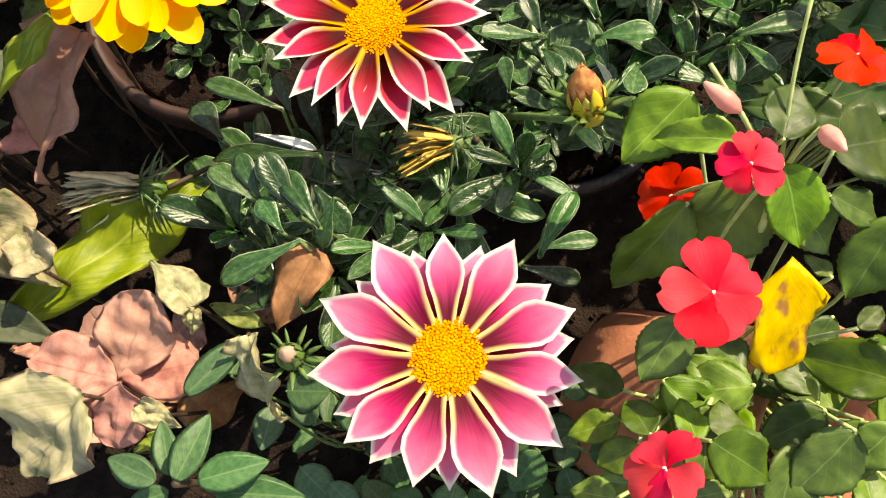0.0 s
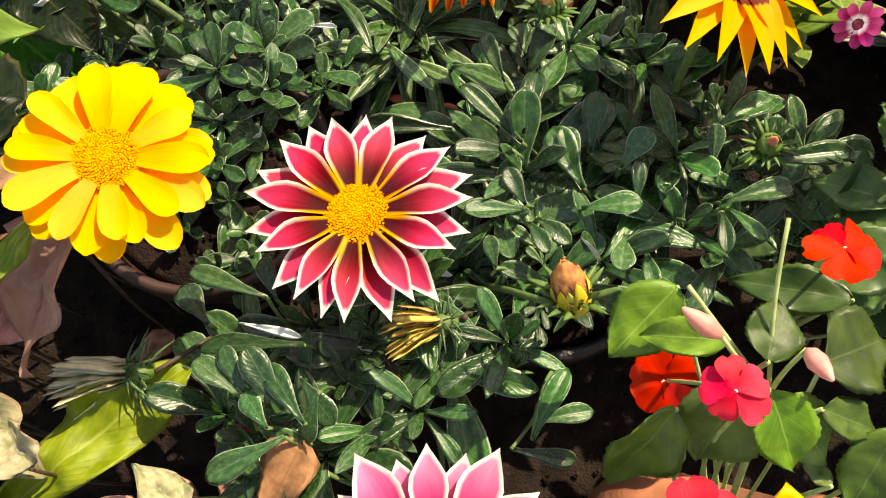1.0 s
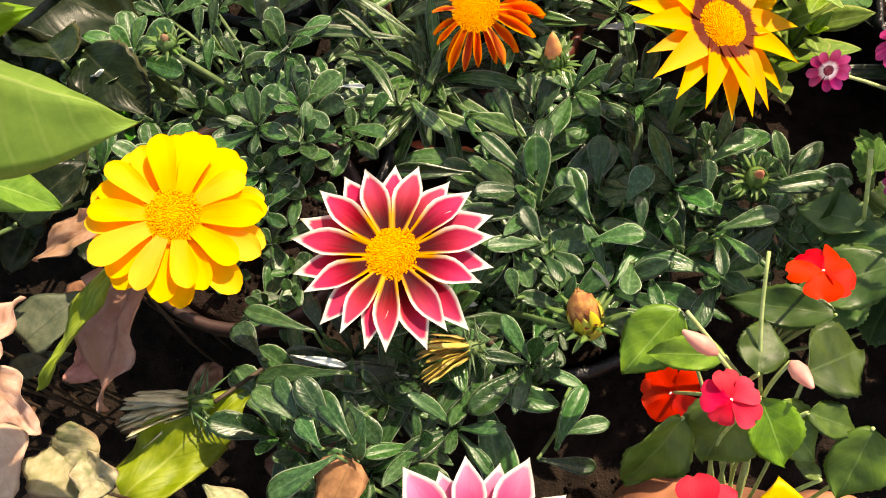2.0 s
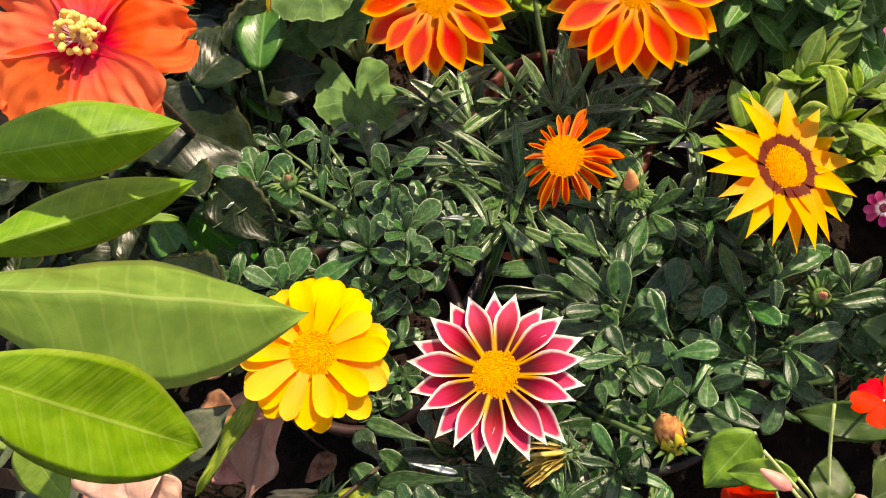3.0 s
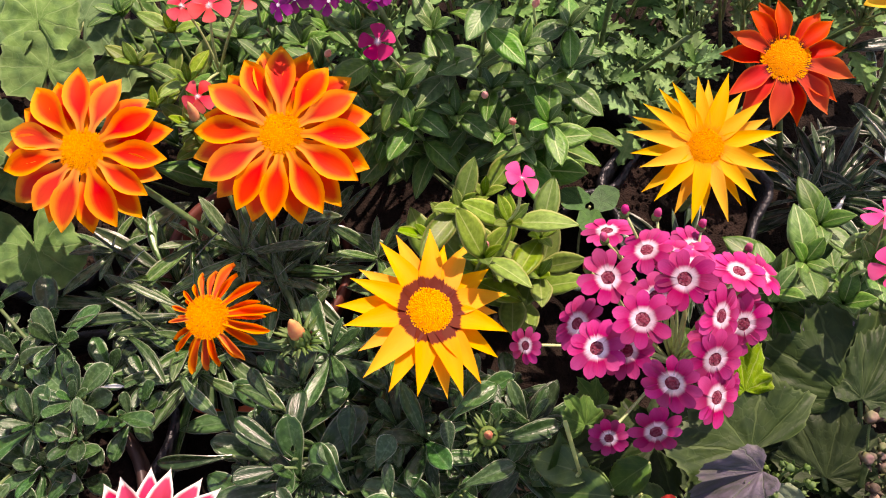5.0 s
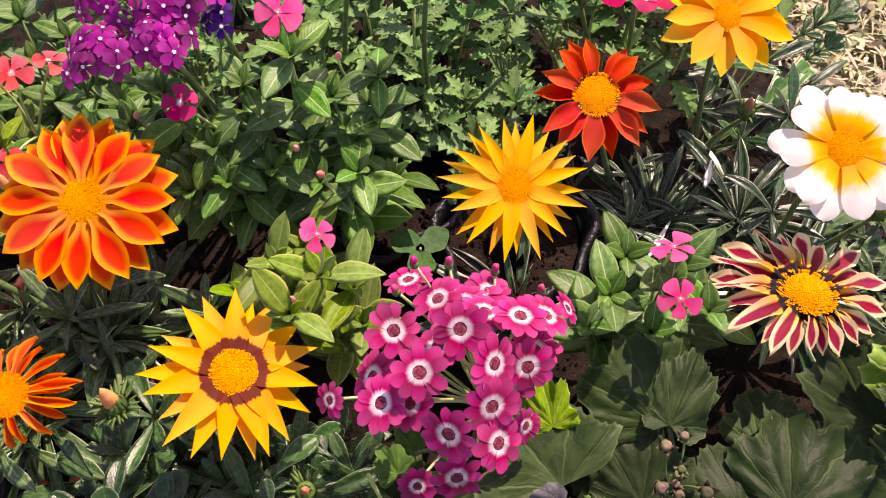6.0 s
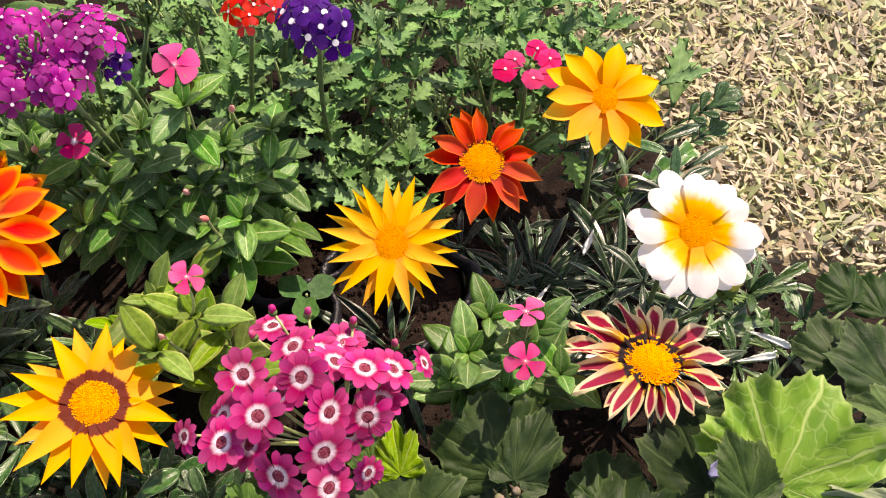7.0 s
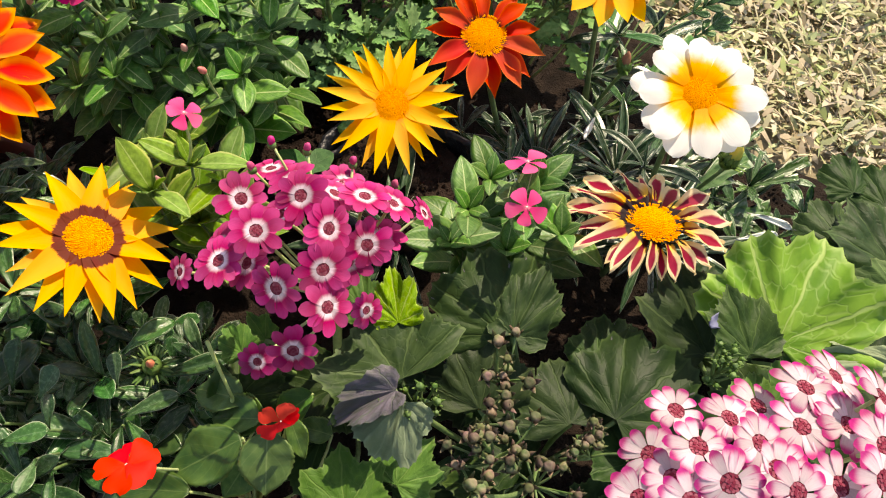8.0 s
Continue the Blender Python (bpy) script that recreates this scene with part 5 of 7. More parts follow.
bud(white_plant, (0.563, 0.3, 0.17), (0.2, -0.1, 1), 0.012, M_BUD_YELLOW, 12, None, 0.4, 28, 1.0)
bud(red_plant, (0.035, 0.135, 0.11), (0.0, 0.0, 1), 0.011, M_BRACT, 22, None, 0.9, 29, 0.4)
stem(red_plant, (0.02, 0.19, 0.075), (0.035, 0.135, 0.1), 0.0016, seed=29)


def spent_head(parent, at, way, size, straws, mat, cup_mat, seed):
    """A finished flower: the petals have shrunk to a brush of straws that points along way."""
    rng = random.Random(seed)
    m = facing(at, way, 0, size)
    cup = part("spent_head", lathe("spent_head", [(0.1, -0.7), (0.26, -0.55), (0.33, -0.15), (0.3, 0.2)], [cup_mat], 12), parent, m)
    straw = leaf_mesh("withered_petal", [(0, 0.045), (0.4, 0.06), (0.8, 0.05), (1, 0.008)], [mat], 0.5, 0.12, 0.02, nu=2, nv=5, seed=seed)
    for k in range(straws):
        a, q = rng.uniform(0, 6.283), rng.uniform(0.1, 0.4)
        c = Vector((q * math.cos(a), q * math.sin(a), 0.0))
        d = Vector((0.5 * q * math.cos(a) + rng.uniform(-0.25, 0.25), 0.5 * q * math.sin(a) + rng.uniform(-0.25, 0.25), 1.0)).normalized()
        put_leaf(cup, [straw], m @ c, m @ (c + d * rng.uniform(1.2, 2.2)), 1.0, rng.uniform(0, 90), rng, "withered_petal")
    spike = leaf_mesh("bract", [(0, 0.05), (0.4, 0.055), (1, 0.005)], [M_GAZ_NARROW], 0.3, 0.7, nu=2, nv=6)
    for k in range(34):
        a = k * 0.39 + rng.uniform(-0.2, 0.2)
        c = Vector((0.3 * math.cos(a), 0.3 * math.sin(a), rng.uniform(-0.6, 0.1)))
        d = Vector((math.cos(a), math.sin(a), rng.uniform(-0.6, 0.4))).normalized()
        put_leaf(cup, [spike], m @ c, m @ (c + d * rng.uniform(0.6, 1.0)), 1.0, 0, rng, "bract")
    return cup


spent_head(yellow_plant, (-0.151, 0.137, 0.115), (-0.95, -0.1, 0.1), 0.018, 44, M_STRAW, M_BRACT, 31)
stem(yellow_plant, (-0.09, 0.18, 0.085), (-0.138, 0.138, 0.114), 0.0014, M_STEM_BROWN, 31)
spent_head(red_plant, (0.004, 0.153, 0.135), (-0.85, -0.15, 0.12), 0.0135, 34, M_WITHERED, M_STEM, 32)
stem(red_plant, (0.03, 0.18, 0.075), (0.016, 0.156, 0.133), 0.002, M_STEM_BROWN, 32)
spent_head(red_plant, (-0.02, 0.135, 0.115), (0.5, -0.85, -0.3), 0.009, 10, M_WITHERED, M_STEM_BROWN, 33)

# leaves of the gazanias
CENTRE = [(-0.092, 0.161), (0.013, 0.185), (0.026, 0.283), (0.101, 0.322), (0.191, 0.268), (0.195, 0.201), (0.1, 0.17), (0.07, 0.165), (0.03, 0.125), (-0.044, 0.085), (-0.109, 0.11)]
fill([red_plant, star_plant, pink_plant], [(0.02, 0.19, 0.075), (0.13, 0.27, 0.03), (0.0, 0.075, 0.02)], CENTRE, 0.0225, 41, 0.104, LEAF_OVAL + LEAF_LOBED[:1] + LEAF_BROAD_LANCE + LEAF_OVAL_LONG, 9, 0.05, 5, 65, 0.85)
LOW_LEFT = [(-0.223, 0.397), (-0.15, 0.401), (-0.051, 0.332), (-0.055, 0.292), (-0.092, 0.244), (-0.158, 0.248), (-0.215, 0.283)]
fill([small_plant], [(-0.1, 0.31, 0.07)], LOW_LEFT, 0.023, 42, 0.112, LEAF_OVAL + LEAF_OVAL_LONG[:1], 9, 0.032, 10, 70, 1.0)
NARROW = [(-0.084, 0.434), (-0.013, 0.438), (0.091, 0.417), (0.124, 0.379), (0.056, 0.341), (0.036, 0.366), (-0.031, 0.309), (-0.077, 0.383)]
fill([orange_plant], [(0.03, 0.4, 0.075)], NARROW, 0.03, 43, 0.09, LEAF_LANCE, 11, 0.052, 5, 65, 0.65)
for crown, many in (((-0.006, 0.345, 0.085), 34), ((0.045, 0.39, 0.085), 30), ((-0.03, 0.4, 0.08), 22)):
    rosette(orange_plant, crown, LEAF_LANCE, many, 0.078, random.Random(many), 8, 65, 0.5)
    stem(orange_plant, (0.03, 0.4, 0.075), crown, 0.002, M_STEM, many)
SILVERY = [(0.408, 0.425), (0.496, 0.429), (0.57, 0.43), (0.6, 0.37), (0.55, 0.31), (0.466, 0.331), (0.402, 0.364)]
for plant, crown, many in ((rust_plant, (0.462, 0.375, 0.055), 40), (white_plant, (0.525, 0.36, 0.06), 30), (striped_plant, (0.53, 0.29, 0.06), 24), (gold_plant, (0.335, 0.34, 0.06), 26)):
    rosette(plant, crown, LEAF_SILVER, many, 0.08, random.Random(many), 3, 60, 0.42)
    stem(plant, (crown[0], crown[1], 0.012), crown, 0.003, M_STEM, many)
fill([rust_plant, white_plant, amber_plant, striped_plant], [(0.45, 0.41, 0.03), (0.55, 0.33, 0.03), (0.53, 0.44, 0.03), (0.5, 0.29, 0.03)], SILVERY, 0.048, 44, 0.07, LEAF_SILVER, 8, 0.05, 0, 55, 0.6)
AMBER_LEAVES = [(0.5, 0.45), (0.56, 0.4), (0.6, 0.42), (0.63, 0.5), (0.58, 0.53)]
fill([amber_plant], [(0.53, 0.44, 0.03)], AMBER_LEAVES, 0.04, 45, 0.075, LEAF_SILVER + LEAF_BROAD_LANCE[:1], 8, 0.05, 5, 60, 0.8)

for x, y in ((-0.137, 0.209), (-0.112, 0.225), (-0.152, 0.225), (-0.116, 0.184), (-0.097, 0.206), (-0.13, 0.237), (-0.1, 0.19)):
    rosette(yellow_plant, (x, y + 0.012, 0.092), LEAF_OVAL, 7, 0.027, random.Random(int(-x * 9999)), 10, 70, 1.1)
    stem(yellow_plant, (-0.12, 0.25, 0.085), (x, y + 0.012, 0.092), 0.0012, M_STEM, 5, 0.05, "stalk")
EDGE = [(0.58, 0.27), (0.66, 0.27), (0.7, 0.33), (0.67, 0.39), (0.6, 0.36)]
fill([white_plant], [(0.55, 0.33, 0.03)], EDGE, 0.034, 48, 0.045, LEAF_PINNATE + LEAF_BROAD_LANCE, 8, 0.045, 5, 60, 0.9, 0.01)
# single leaves that stand out above the rest
KEY_A = [
    (0.048, 0.244, 0.14, 0.019, 0.272, 0.152, 0.3),
    (0.049, 0.249, 0.14, 0.057, 0.281, 0.152, 0.38),
    (0.043, 0.24, 0.14, 0.014, 0.236, 0.152, 0.42),
    (0.041, 0.279, 0.14, 0.031, 0.301, 0.152, 0.35),
    (0.082, 0.237, 0.14, 0.086, 0.266, 0.152, 0.45),
    (0.096, 0.228, 0.14, 0.11, 0.243, 0.152, 0.6),
    (0.102, 0.209, 0.14, 0.104, 0.225, 0.152, 0.42),
    (0.075, 0.207, 0.14, 0.101, 0.207, 0.152, 0.5),
    (0.047, 0.208, 0.14, 0.018, 0.204, 0.152, 0.4),
    (0.048, 0.21, 0.14, 0.04, 0.223, 0.152, 0.55),
    (0.053, 0.203, 0.14, 0.064, 0.19, 0.152, 0.5),
    (0.143, 0.208, 0.14, 0.175, 0.213, 0.152, 0.38),
    (0.036, 0.095, 0.125, 0.067, 0.089, 0.12, 0.32),
    (0.046, 0.099, 0.125, 0.06, 0.127, 0.14, 0.35),
    (0.05, 0.11, 0.1, 0.075, 0.115, 0.11, 0.4),
    (0.146, 0.205, 0.14, 0.157, 0.187, 0.152, 0.35),
]
KEY_B = [
    (0.143, 0.203, 0.14, 0.14, 0.185, 0.152, 0.4),
    (0.141, 0.227, 0.14, 0.143, 0.245, 0.152, 0.45),
    (0.145, 0.248, 0.14, 0.173, 0.263, 0.152, 0.42),
    (0.163, 0.229, 0.14, 0.207, 0.229, 0.152, 0.3),
    (0.049, 0.201, 0.14, 0.055, 0.187, 0.152, 0.5),
    (0.032, 0.178, 0.14, 0.029, 0.19, 0.152, 0.5),
    (0.095, 0.193, 0.14, 0.089, 0.172, 0.152, 0.5),
    (0.104, 0.185, 0.14, 0.103, 0.166, 0.152, 0.4),
    (0.077, 0.218, 0.14, 0.062, 0.246, 0.152, 0.5),
    (0.076, 0.231, 0.14, 0.069, 0.245, 0.152, 0.6),
    (0.013, 0.253, 0.14, -0.029, 0.253, 0.152, 0.25),
    (0.125, 0.199, 0.14, 0.134, 0.202, 0.152, 0.4),
]
KEY_C = [
    (-0.084, 0.309, 0.125, -0.085, 0.335, 0.14, 0.42),
    (-0.081, 0.31, 0.125, -0.064, 0.322, 0.14, 0.4),
    (-0.086, 0.308, 0.125, -0.095, 0.309, 0.14, 0.5),
    (-0.084, 0.305, 0.125, -0.059, 0.307, 0.14, 0.5),
    (-0.089, 0.302, 0.125, -0.09, 0.288, 0.14, 0.6),
    (-0.1, 0.27, 0.125, -0.072, 0.277, 0.14, 0.42),
    (-0.153, 0.368, 0.125, -0.151, 0.382, 0.14, 0.45),
    (-0.145, 0.371, 0.125, -0.141, 0.386, 0.14, 0.4),
    (-0.145, 0.341, 0.125, -0.145, 0.357, 0.14, 0.4),
    (-0.104, 0.333, 0.125, -0.1, 0.342, 0.14, 0.5),
    (-0.096, 0.324, 0.125, -0.091, 0.339, 0.14, 0.4),
    (-0.046, 0.301, 0.125, -0.034, 0.309, 0.14, 0.6),
    (-0.061, 0.296, 0.125, -0.037, 0.287, 0.14, 0.5),
]
KEY_D = [
    (-0.022, 0.359, 0.12, -0.091, 0.361, 0.14, 0.12),
    (-0.034, 0.349, 0.12, -0.061, 0.375, 0.14, 0.14),
    (-0.017, 0.363, 0.12, -0.047, 0.381, 0.14, 0.16),
    (-0.058, 0.395, 0.12, -0.041, 0.406, 0.14, 0.15),
    (-0.022, 0.367, 0.12, -0.063, 0.393, 0.14, 0.13),
    (0.014, 0.302, 0.12, 0.044, 0.278, 0.14, 0.3),
    (0.053, 0.41, 0.12, 0.098, 0.405, 0.14, 0.2),
    (-0.055, 0.351, 0.12, -0.03, 0.323, 0.14, 0.2),
    (-0.021, 0.317, 0.12, -0.001, 0.286, 0.14, 0.25),
]
key_rng = random.Random(47)
for rows, plant, meshes, ratio in ((KEY_A, star_plant, LEAF_OVAL, 2.3), (KEY_B, star_plant, LEAF_OVAL, 2.3), (KEY_C, small_plant, LEAF_OVAL, 2.3), (KEY_D, orange_plant, LEAF_LANCE, 3.2)):
    for x0, y0, z0, x1, y1, z1, wide in rows:
        put_leaf(plant, meshes, (x0, y0, z0), (x1, y1, z1), wide * ratio, key_rng.uniform(-25, 25), key_rng)
        stem(plant, (x0 * 0.7 + 0.3 * WORLD[plant].translation.x, y0 * 0.7 + 0.3 * WORLD[plant].translation.y, 0.07), (x0, y0, z0), 0.001, M_STEM, key_rng.randrange(999), 0.05, "stalk")

# leaves turned over, their white woolly undersides up
for plant, base, tip in (
    (red_plant, (-0.088, 0.153, 0.148), (-0.06, 0.145, 0.152)),
    (red_plant, (-0.045, 0.15, 0.11), (-0.03, 0.144, 0.118)),
    (red_plant, (0.004, 0.21, 0.105), (0.004, 0.188, 0.12)),
    (red_plant, (-0.01, 0.19, 0.105), (0.008, 0.183, 0.12)),
    (orange_plant, (-0.06, 0.307, 0.155), (-0.045, 0.303, 0.162)),
    (white_plant, (0.575, 0.265, 0.11), (0.61, 0.262, 0.115)),
    (white_plant, (0.6, 0.29, 0.1), (0.625, 0.268, 0.11)),
    (rust_plant, (0.47, 0.37, 0.075), (0.44, 0.345, 0.09)),
    (amber_plant, (0.52, 0.41, 0.08), (0.5, 0.385, 0.1)),
    (orange_plant, (0.1, 0.37, 0.1), (0.13, 0.362, 0.115)),
):
    put_leaf(plant, LEAF_WHITE, base, tip, 0.4, 10)
for plant, base, tip in (
    (amber_plant, (0.55, 0.43, 0.06), (0.62, 0.46, 0.11)),
    (amber_plant, (0.55, 0.42, 0.06), (0.615, 0.425, 0.1)),
    (white_plant, (0.56, 0.33, 0.05), (0.63, 0.345, 0.09)),
    (white_plant, (0.57, 0.31, 0.05), (0.65, 0.31, 0.07)),
    (amber_plant, (0.54, 0.46, 0.06), (0.58, 0.52, 0.1)),
    (white_plant, (0.575, 0.36, 0.05), (0.645, 0.39, 0.07)),
):
    put_leaf(plant, LEAF_PINNATE, base, tip, 1.1, 5)

# ---- impatiens ----
sprig_rng = random.Random(31)
for base, tip, wide, kind in (
    ((0.623, 0.493, 0.09), (0.679, 0.5, 0.12), 0.9, LEAF_LOBED),
    ((0.625, 0.475, 0.08), (0.667, 0.482, 0.1), 0.8, LEAF_LOBED),
    ((0.62, 0.452, 0.08), (0.66, 0.464, 0.1), 0.7, LEAF_SILVER),
    ((0.628, 0.513, 0.09), (0.654, 0.57, 0.12), 1.0, LEAF_VERBENA),
    ((0.619, 0.533, 0.1), (0.653, 0.522, 0.13), 0.9, LEAF_VERBENA),
):
    put_leaf(amber_plant, kind, base, tip, wide, 0, sprig_rng)
    stem(amber_plant, (0.53, 0.44, 0.03), base, 0.0009, M_STEM, sprig_rng.randrange(999), 0.08, "stalk")
LONG_ROWS = [
    ((-0.075, 0.164, 0.15), (-0.113, 0.179, 0.155), 0.82),
    ((-0.057, 0.141, 0.15), (-0.109, 0.145, 0.15), 0.75),
    ((-0.085, 0.119, 0.15), (-0.106, 0.136, 0.155), 1.4),
    ((-0.083, 0.12, 0.15), (-0.093, 0.138, 0.16), 1.41),
    ((-0.065, 0.112, 0.15), (-0.081, 0.136, 0.165), 1.37),
    ((-0.072, 0.104, 0.15), (-0.083, 0.119, 0.155), 1.74),
    ((-0.055, 0.105, 0.155), (-0.071, 0.129, 0.165), 1.23),
    ((-0.064, 0.1, 0.15), (-0.103, 0.083, 0.145), 0.99),
    ((-0.108, 0.157, 0.13), (-0.122, 0.178, 0.135), 1.74),
    ((-0.073, 0.166, 0.14), (-0.079, 0.183, 0.15), 1.46),
    ((-0.058, 0.126, 0.15), (-0.044, 0.105, 0.15), 1.64),
    ((-0.048, 0.117, 0.16), (-0.057, 0.097, 0.15), 1.5),
]
long_rng = random.Random(88)
for base, tip, wide in LONG_ROWS:
    put_leaf(red_plant, LEAF_OVAL_LONG, base, tip, wide, long_rng.uniform(-15, 15), long_rng)
    stem(red_plant, (base[0] + 0.008, base[1] + 0.004, 0.06), base, 0.0009, M_STEM, long_rng.randrange(999), 0.08, "stalk")

imp_plant = thing("impatiens_plant", (0.145, 0.055, 0.055), "impatiens with coral-red flowers and serrated green leaves", "impatiens", "impatiens plants")
imp_back = thing("impatiens_plant", (0.2, 0.165, 0.015), "impatiens with scarlet flowers among broad green leaves", "impatiens", "impatiens plants")
IMP_A = [
    (0.101, 0.149, 0.2, 0.074, 0.124, 0.185, 0.86, 0),
    (0.115, 0.124, 0.21, 0.083, 0.131, 0.2, 0.57, 0),
    (0.114, 0.108, 0.25, 0.121, 0.13, 0.25, 1.02, 0),
    (0.138, 0.11, 0.235, 0.172, 0.122, 0.22, 0.96, 0),
    (0.113, 0.099, 0.25, 0.124, 0.073, 0.235, 0.84, 0),
    (0.126, 0.1, 0.225, 0.145, 0.078, 0.21, 0.86, 0),
    (0.094, 0.1, 0.205, 0.071, 0.071, 0.165, 0.6, -25),
    (0.117, 0.107, 0.21, 0.105, 0.08, 0.18, 0.97, 0),
    (0.163, 0.088, 0.225, 0.153, 0.062, 0.2, 0.8, 0),
    (0.137, 0.095, 0.23, 0.16, 0.088, 0.22, 0.7, 0),
    (0.093, 0.058, 0.19, 0.079, 0.034, 0.175, 0.83, 0),
    (0.164, 0.031, 0.21, 0.134, 0.044, 0.195, 0.77, 0),
]
IMP_B = [
    (0.171, 0.017, 0.19, 0.156, 0.001, 0.18, 1.01, 0),
    (0.155, 0.015, 0.19, 0.135, -0.01, 0.175, 0.84, 0),
    (0.149, 0.023, 0.18, 0.125, 0.01, 0.17, 0.81, 0),
    (0.151, 0.027, 0.17, 0.138, 0.042, 0.16, 0.75, 0),
    (0.097, 0.011, 0.2, 0.124, -0.003, 0.185, 0.84, 0),
    (0.11, 0.012, 0.18, 0.11, 0.028, 0.175, 1.09, 0),
    (0.097, 0.011, 0.185, 0.094, 0.029, 0.175, 0.79, 0),
    (0.08, 0.014, 0.18, 0.074, 0.03, 0.17, 0.97, 0),
]
IMP_D = [
    (0.075, 0.033, 0.16, 0.054, 0.044, 0.15, 0.7, 0),
    (0.078, 0.011, 0.17, 0.062, 0.001, 0.16, 0.9, 0),
    (0.069, -0.01, 0.165, 0.051, -0.007, 0.155, 0.85, 0),
    (0.095, -0.01, 0.17, 0.116, -0.007, 0.165, 0.7, 0),
    (0.161, 0.054, 0.19, 0.173, 0.063, 0.19, 0.76, 0),
    (0.146, 0.071, 0.205, 0.139, 0.081, 0.2, 0.72, 0),
    (0.074, 0.021, 0.155, 0.052, 0.015, 0.15, 0.76, 0),
    (0.084, -0.005, 0.16, 0.074, 0.01, 0.165, 0.75, 0),
    (0.166, 0.064, 0.16, 0.153, 0.046, 0.155, 0.75, 0),
    (0.136, 0.035, 0.14, 0.153, 0.045, 0.14, 0.96, 0),
]
IMP_C = [
    (0.214, 0.171, 0.175, 0.168, 0.162, 0.16, 0.79, 0),
    (0.226, 0.187, 0.16, 0.198, 0.194, 0.15, 1.03, 0),
    (0.202, 0.193, 0.14, 0.205, 0.222, 0.165, 0.58, 0),
    (0.228, 0.171, 0.18, 0.221, 0.138, 0.165, 0.99, 0),
    (0.24, 0.181, 0.165, 0.245, 0.158, 0.15, 0.56, 0),
    (0.183, 0.149, 0.17, 0.136, 0.165, 0.155, 0.51, 0),
    (0.215, 0.175, 0.13, 0.193, 0.154, 0.12, 1.13, 0),
    (0.176, 0.2, 0.12, 0.151, 0.191, 0.12, 1.06, 0),
    (0.224, 0.183, 0.165, 0.192, 0.196, 0.15, 0.85, 0.0),
    (0.202, 0.213, 0.14, 0.184, 0.202, 0.13, 0.9, 0.0),
    (0.255, 0.2, 0.14, 0.226, 0.19, 0.13, 0.8, 0.0),
    (0.262, 0.178, 0.12, 0.24, 0.19, 0.12, 0.9, 0.0),
    (0.216, 0.197, 0.16, 0.185, 0.217, 0.15, 0.75, 0.0),
]
leaf_rng = random.Random(60)
for plant, root, rows in ((imp_plant, (0.145, 0.055, 0.055), IMP_A), (imp_plant, (0.145, 0.055, 0.055), IMP_B), (imp_plant, (0.145, 0.055, 0.055), IMP_D), (imp_back, (0.2, 0.165, 0.015), IMP_C)):
    for x0, y0, z0, x1, y1, z1, wide, roll in rows:
        put_leaf(plant, LEAF_IMPATIENS_SHADED if plant == imp_back else LEAF_IMPATIENS, (x0, y0, z0), (x1, y1, z1), wide, roll + leaf_rng.uniform(-8, 8), leaf_rng)
        stem(plant, root, (x0, y0, z0), 0.0009, M_STEM_PALE, leaf_rng.randrange(999), 0.08, "stalk")


def five_petal(parent, root, at, normal, radius, kind, seed, eye=D_EYE, stalk_mat=None, name="flower", eye_r=0.065):
    rng = random.Random(seed)
    if root:
        stem(parent, root, below(at, normal, 0.003), 0.0009, stalk_mat or M_STEM_PALE, seed, 0.08, "stalk")
    m = facing(at, normal, rng.uniform(0, 6))
    head = part(name, lathe("eye", [(eye_r * radius, 0.0), (eye_r * radius, 0.001), (eye_r * 0.4 * radius, 0.0016)], [eye], 8), parent, m)
    for k in range(5):
        a = 2 * math.pi * (k + rng.uniform(-0.08, 0.08)) / 5
        pm = m @ Matrix.Rotation(a, 4, "Z") @ Matrix.Translation((0, 0, 0.0004 * k)) @ Matrix.Rotation(rng.uniform(-0.26, 0.16), 4, "Y")
        pm = pm @ Matrix.Rotation(rng.uniform(-0.25, 0.25), 4, "X") @ Matrix.Diagonal((radius * rng.uniform(0.88, 1.08), radius * rng.uniform(0.82, 1.12), radius, 1))
        part("petal", PETALS[kind][rng.randrange(len(PETALS[kind]))], head, pm)
    return head


IMP_TOP = (0.118, 0.1, 0.235)
stem(imp_plant, (0.145, 0.055, 0.055), IMP_TOP, 0.0015, M_STEM_PALE, 61, 0.05)
five_petal(imp_plant, (0.12, 0.055, 0.16), (0.086, 0.055, 0.25), (-0.05, -0.15, 1), 0.0172, "coral", 1)
five_petal(imp_plant, IMP_TOP, (0.102, 0.099, 0.25), (-0.1, -0.3, 1), 0.0118, "coral", 2)
five_petal(imp_plant, IMP_TOP, (0.101, 0.118, 0.16), (-0.4, -0.3, 0.8), 0.0165, "scarlet", 3)
five_petal(imp_plant, (0.13, 0.02, 0.1), (0.08, 0.001, 0.2), (-0.7, 0.2, 0.65), 0.0165, "coral", 4)
five_petal(imp_back, (0.2, 0.165, 0.015), (0.162, 0.157, 0.215), (0.0, 0.25, 1), 0.016, "scarlet", 5)
five_petal(imp_back, (0.2, 0.165, 0.015), (0.237, 0.168, 0.205), (0.1, -0.9, 0.35), 0.0125, "scarlet", 6)


stem(imp_back, (0.2, 0.165, 0.015), (0.21, 0.199, 0.165), 0.0012, M_STEM_PALE, 8, 0.05, "stalk")
stem(imp_back, (0.21, 0.199, 0.165), (0.204, 0.221, 0.2), 0.0009, M_STEM_PALE, 9, 0.03, "seed_pod", 0.0013)


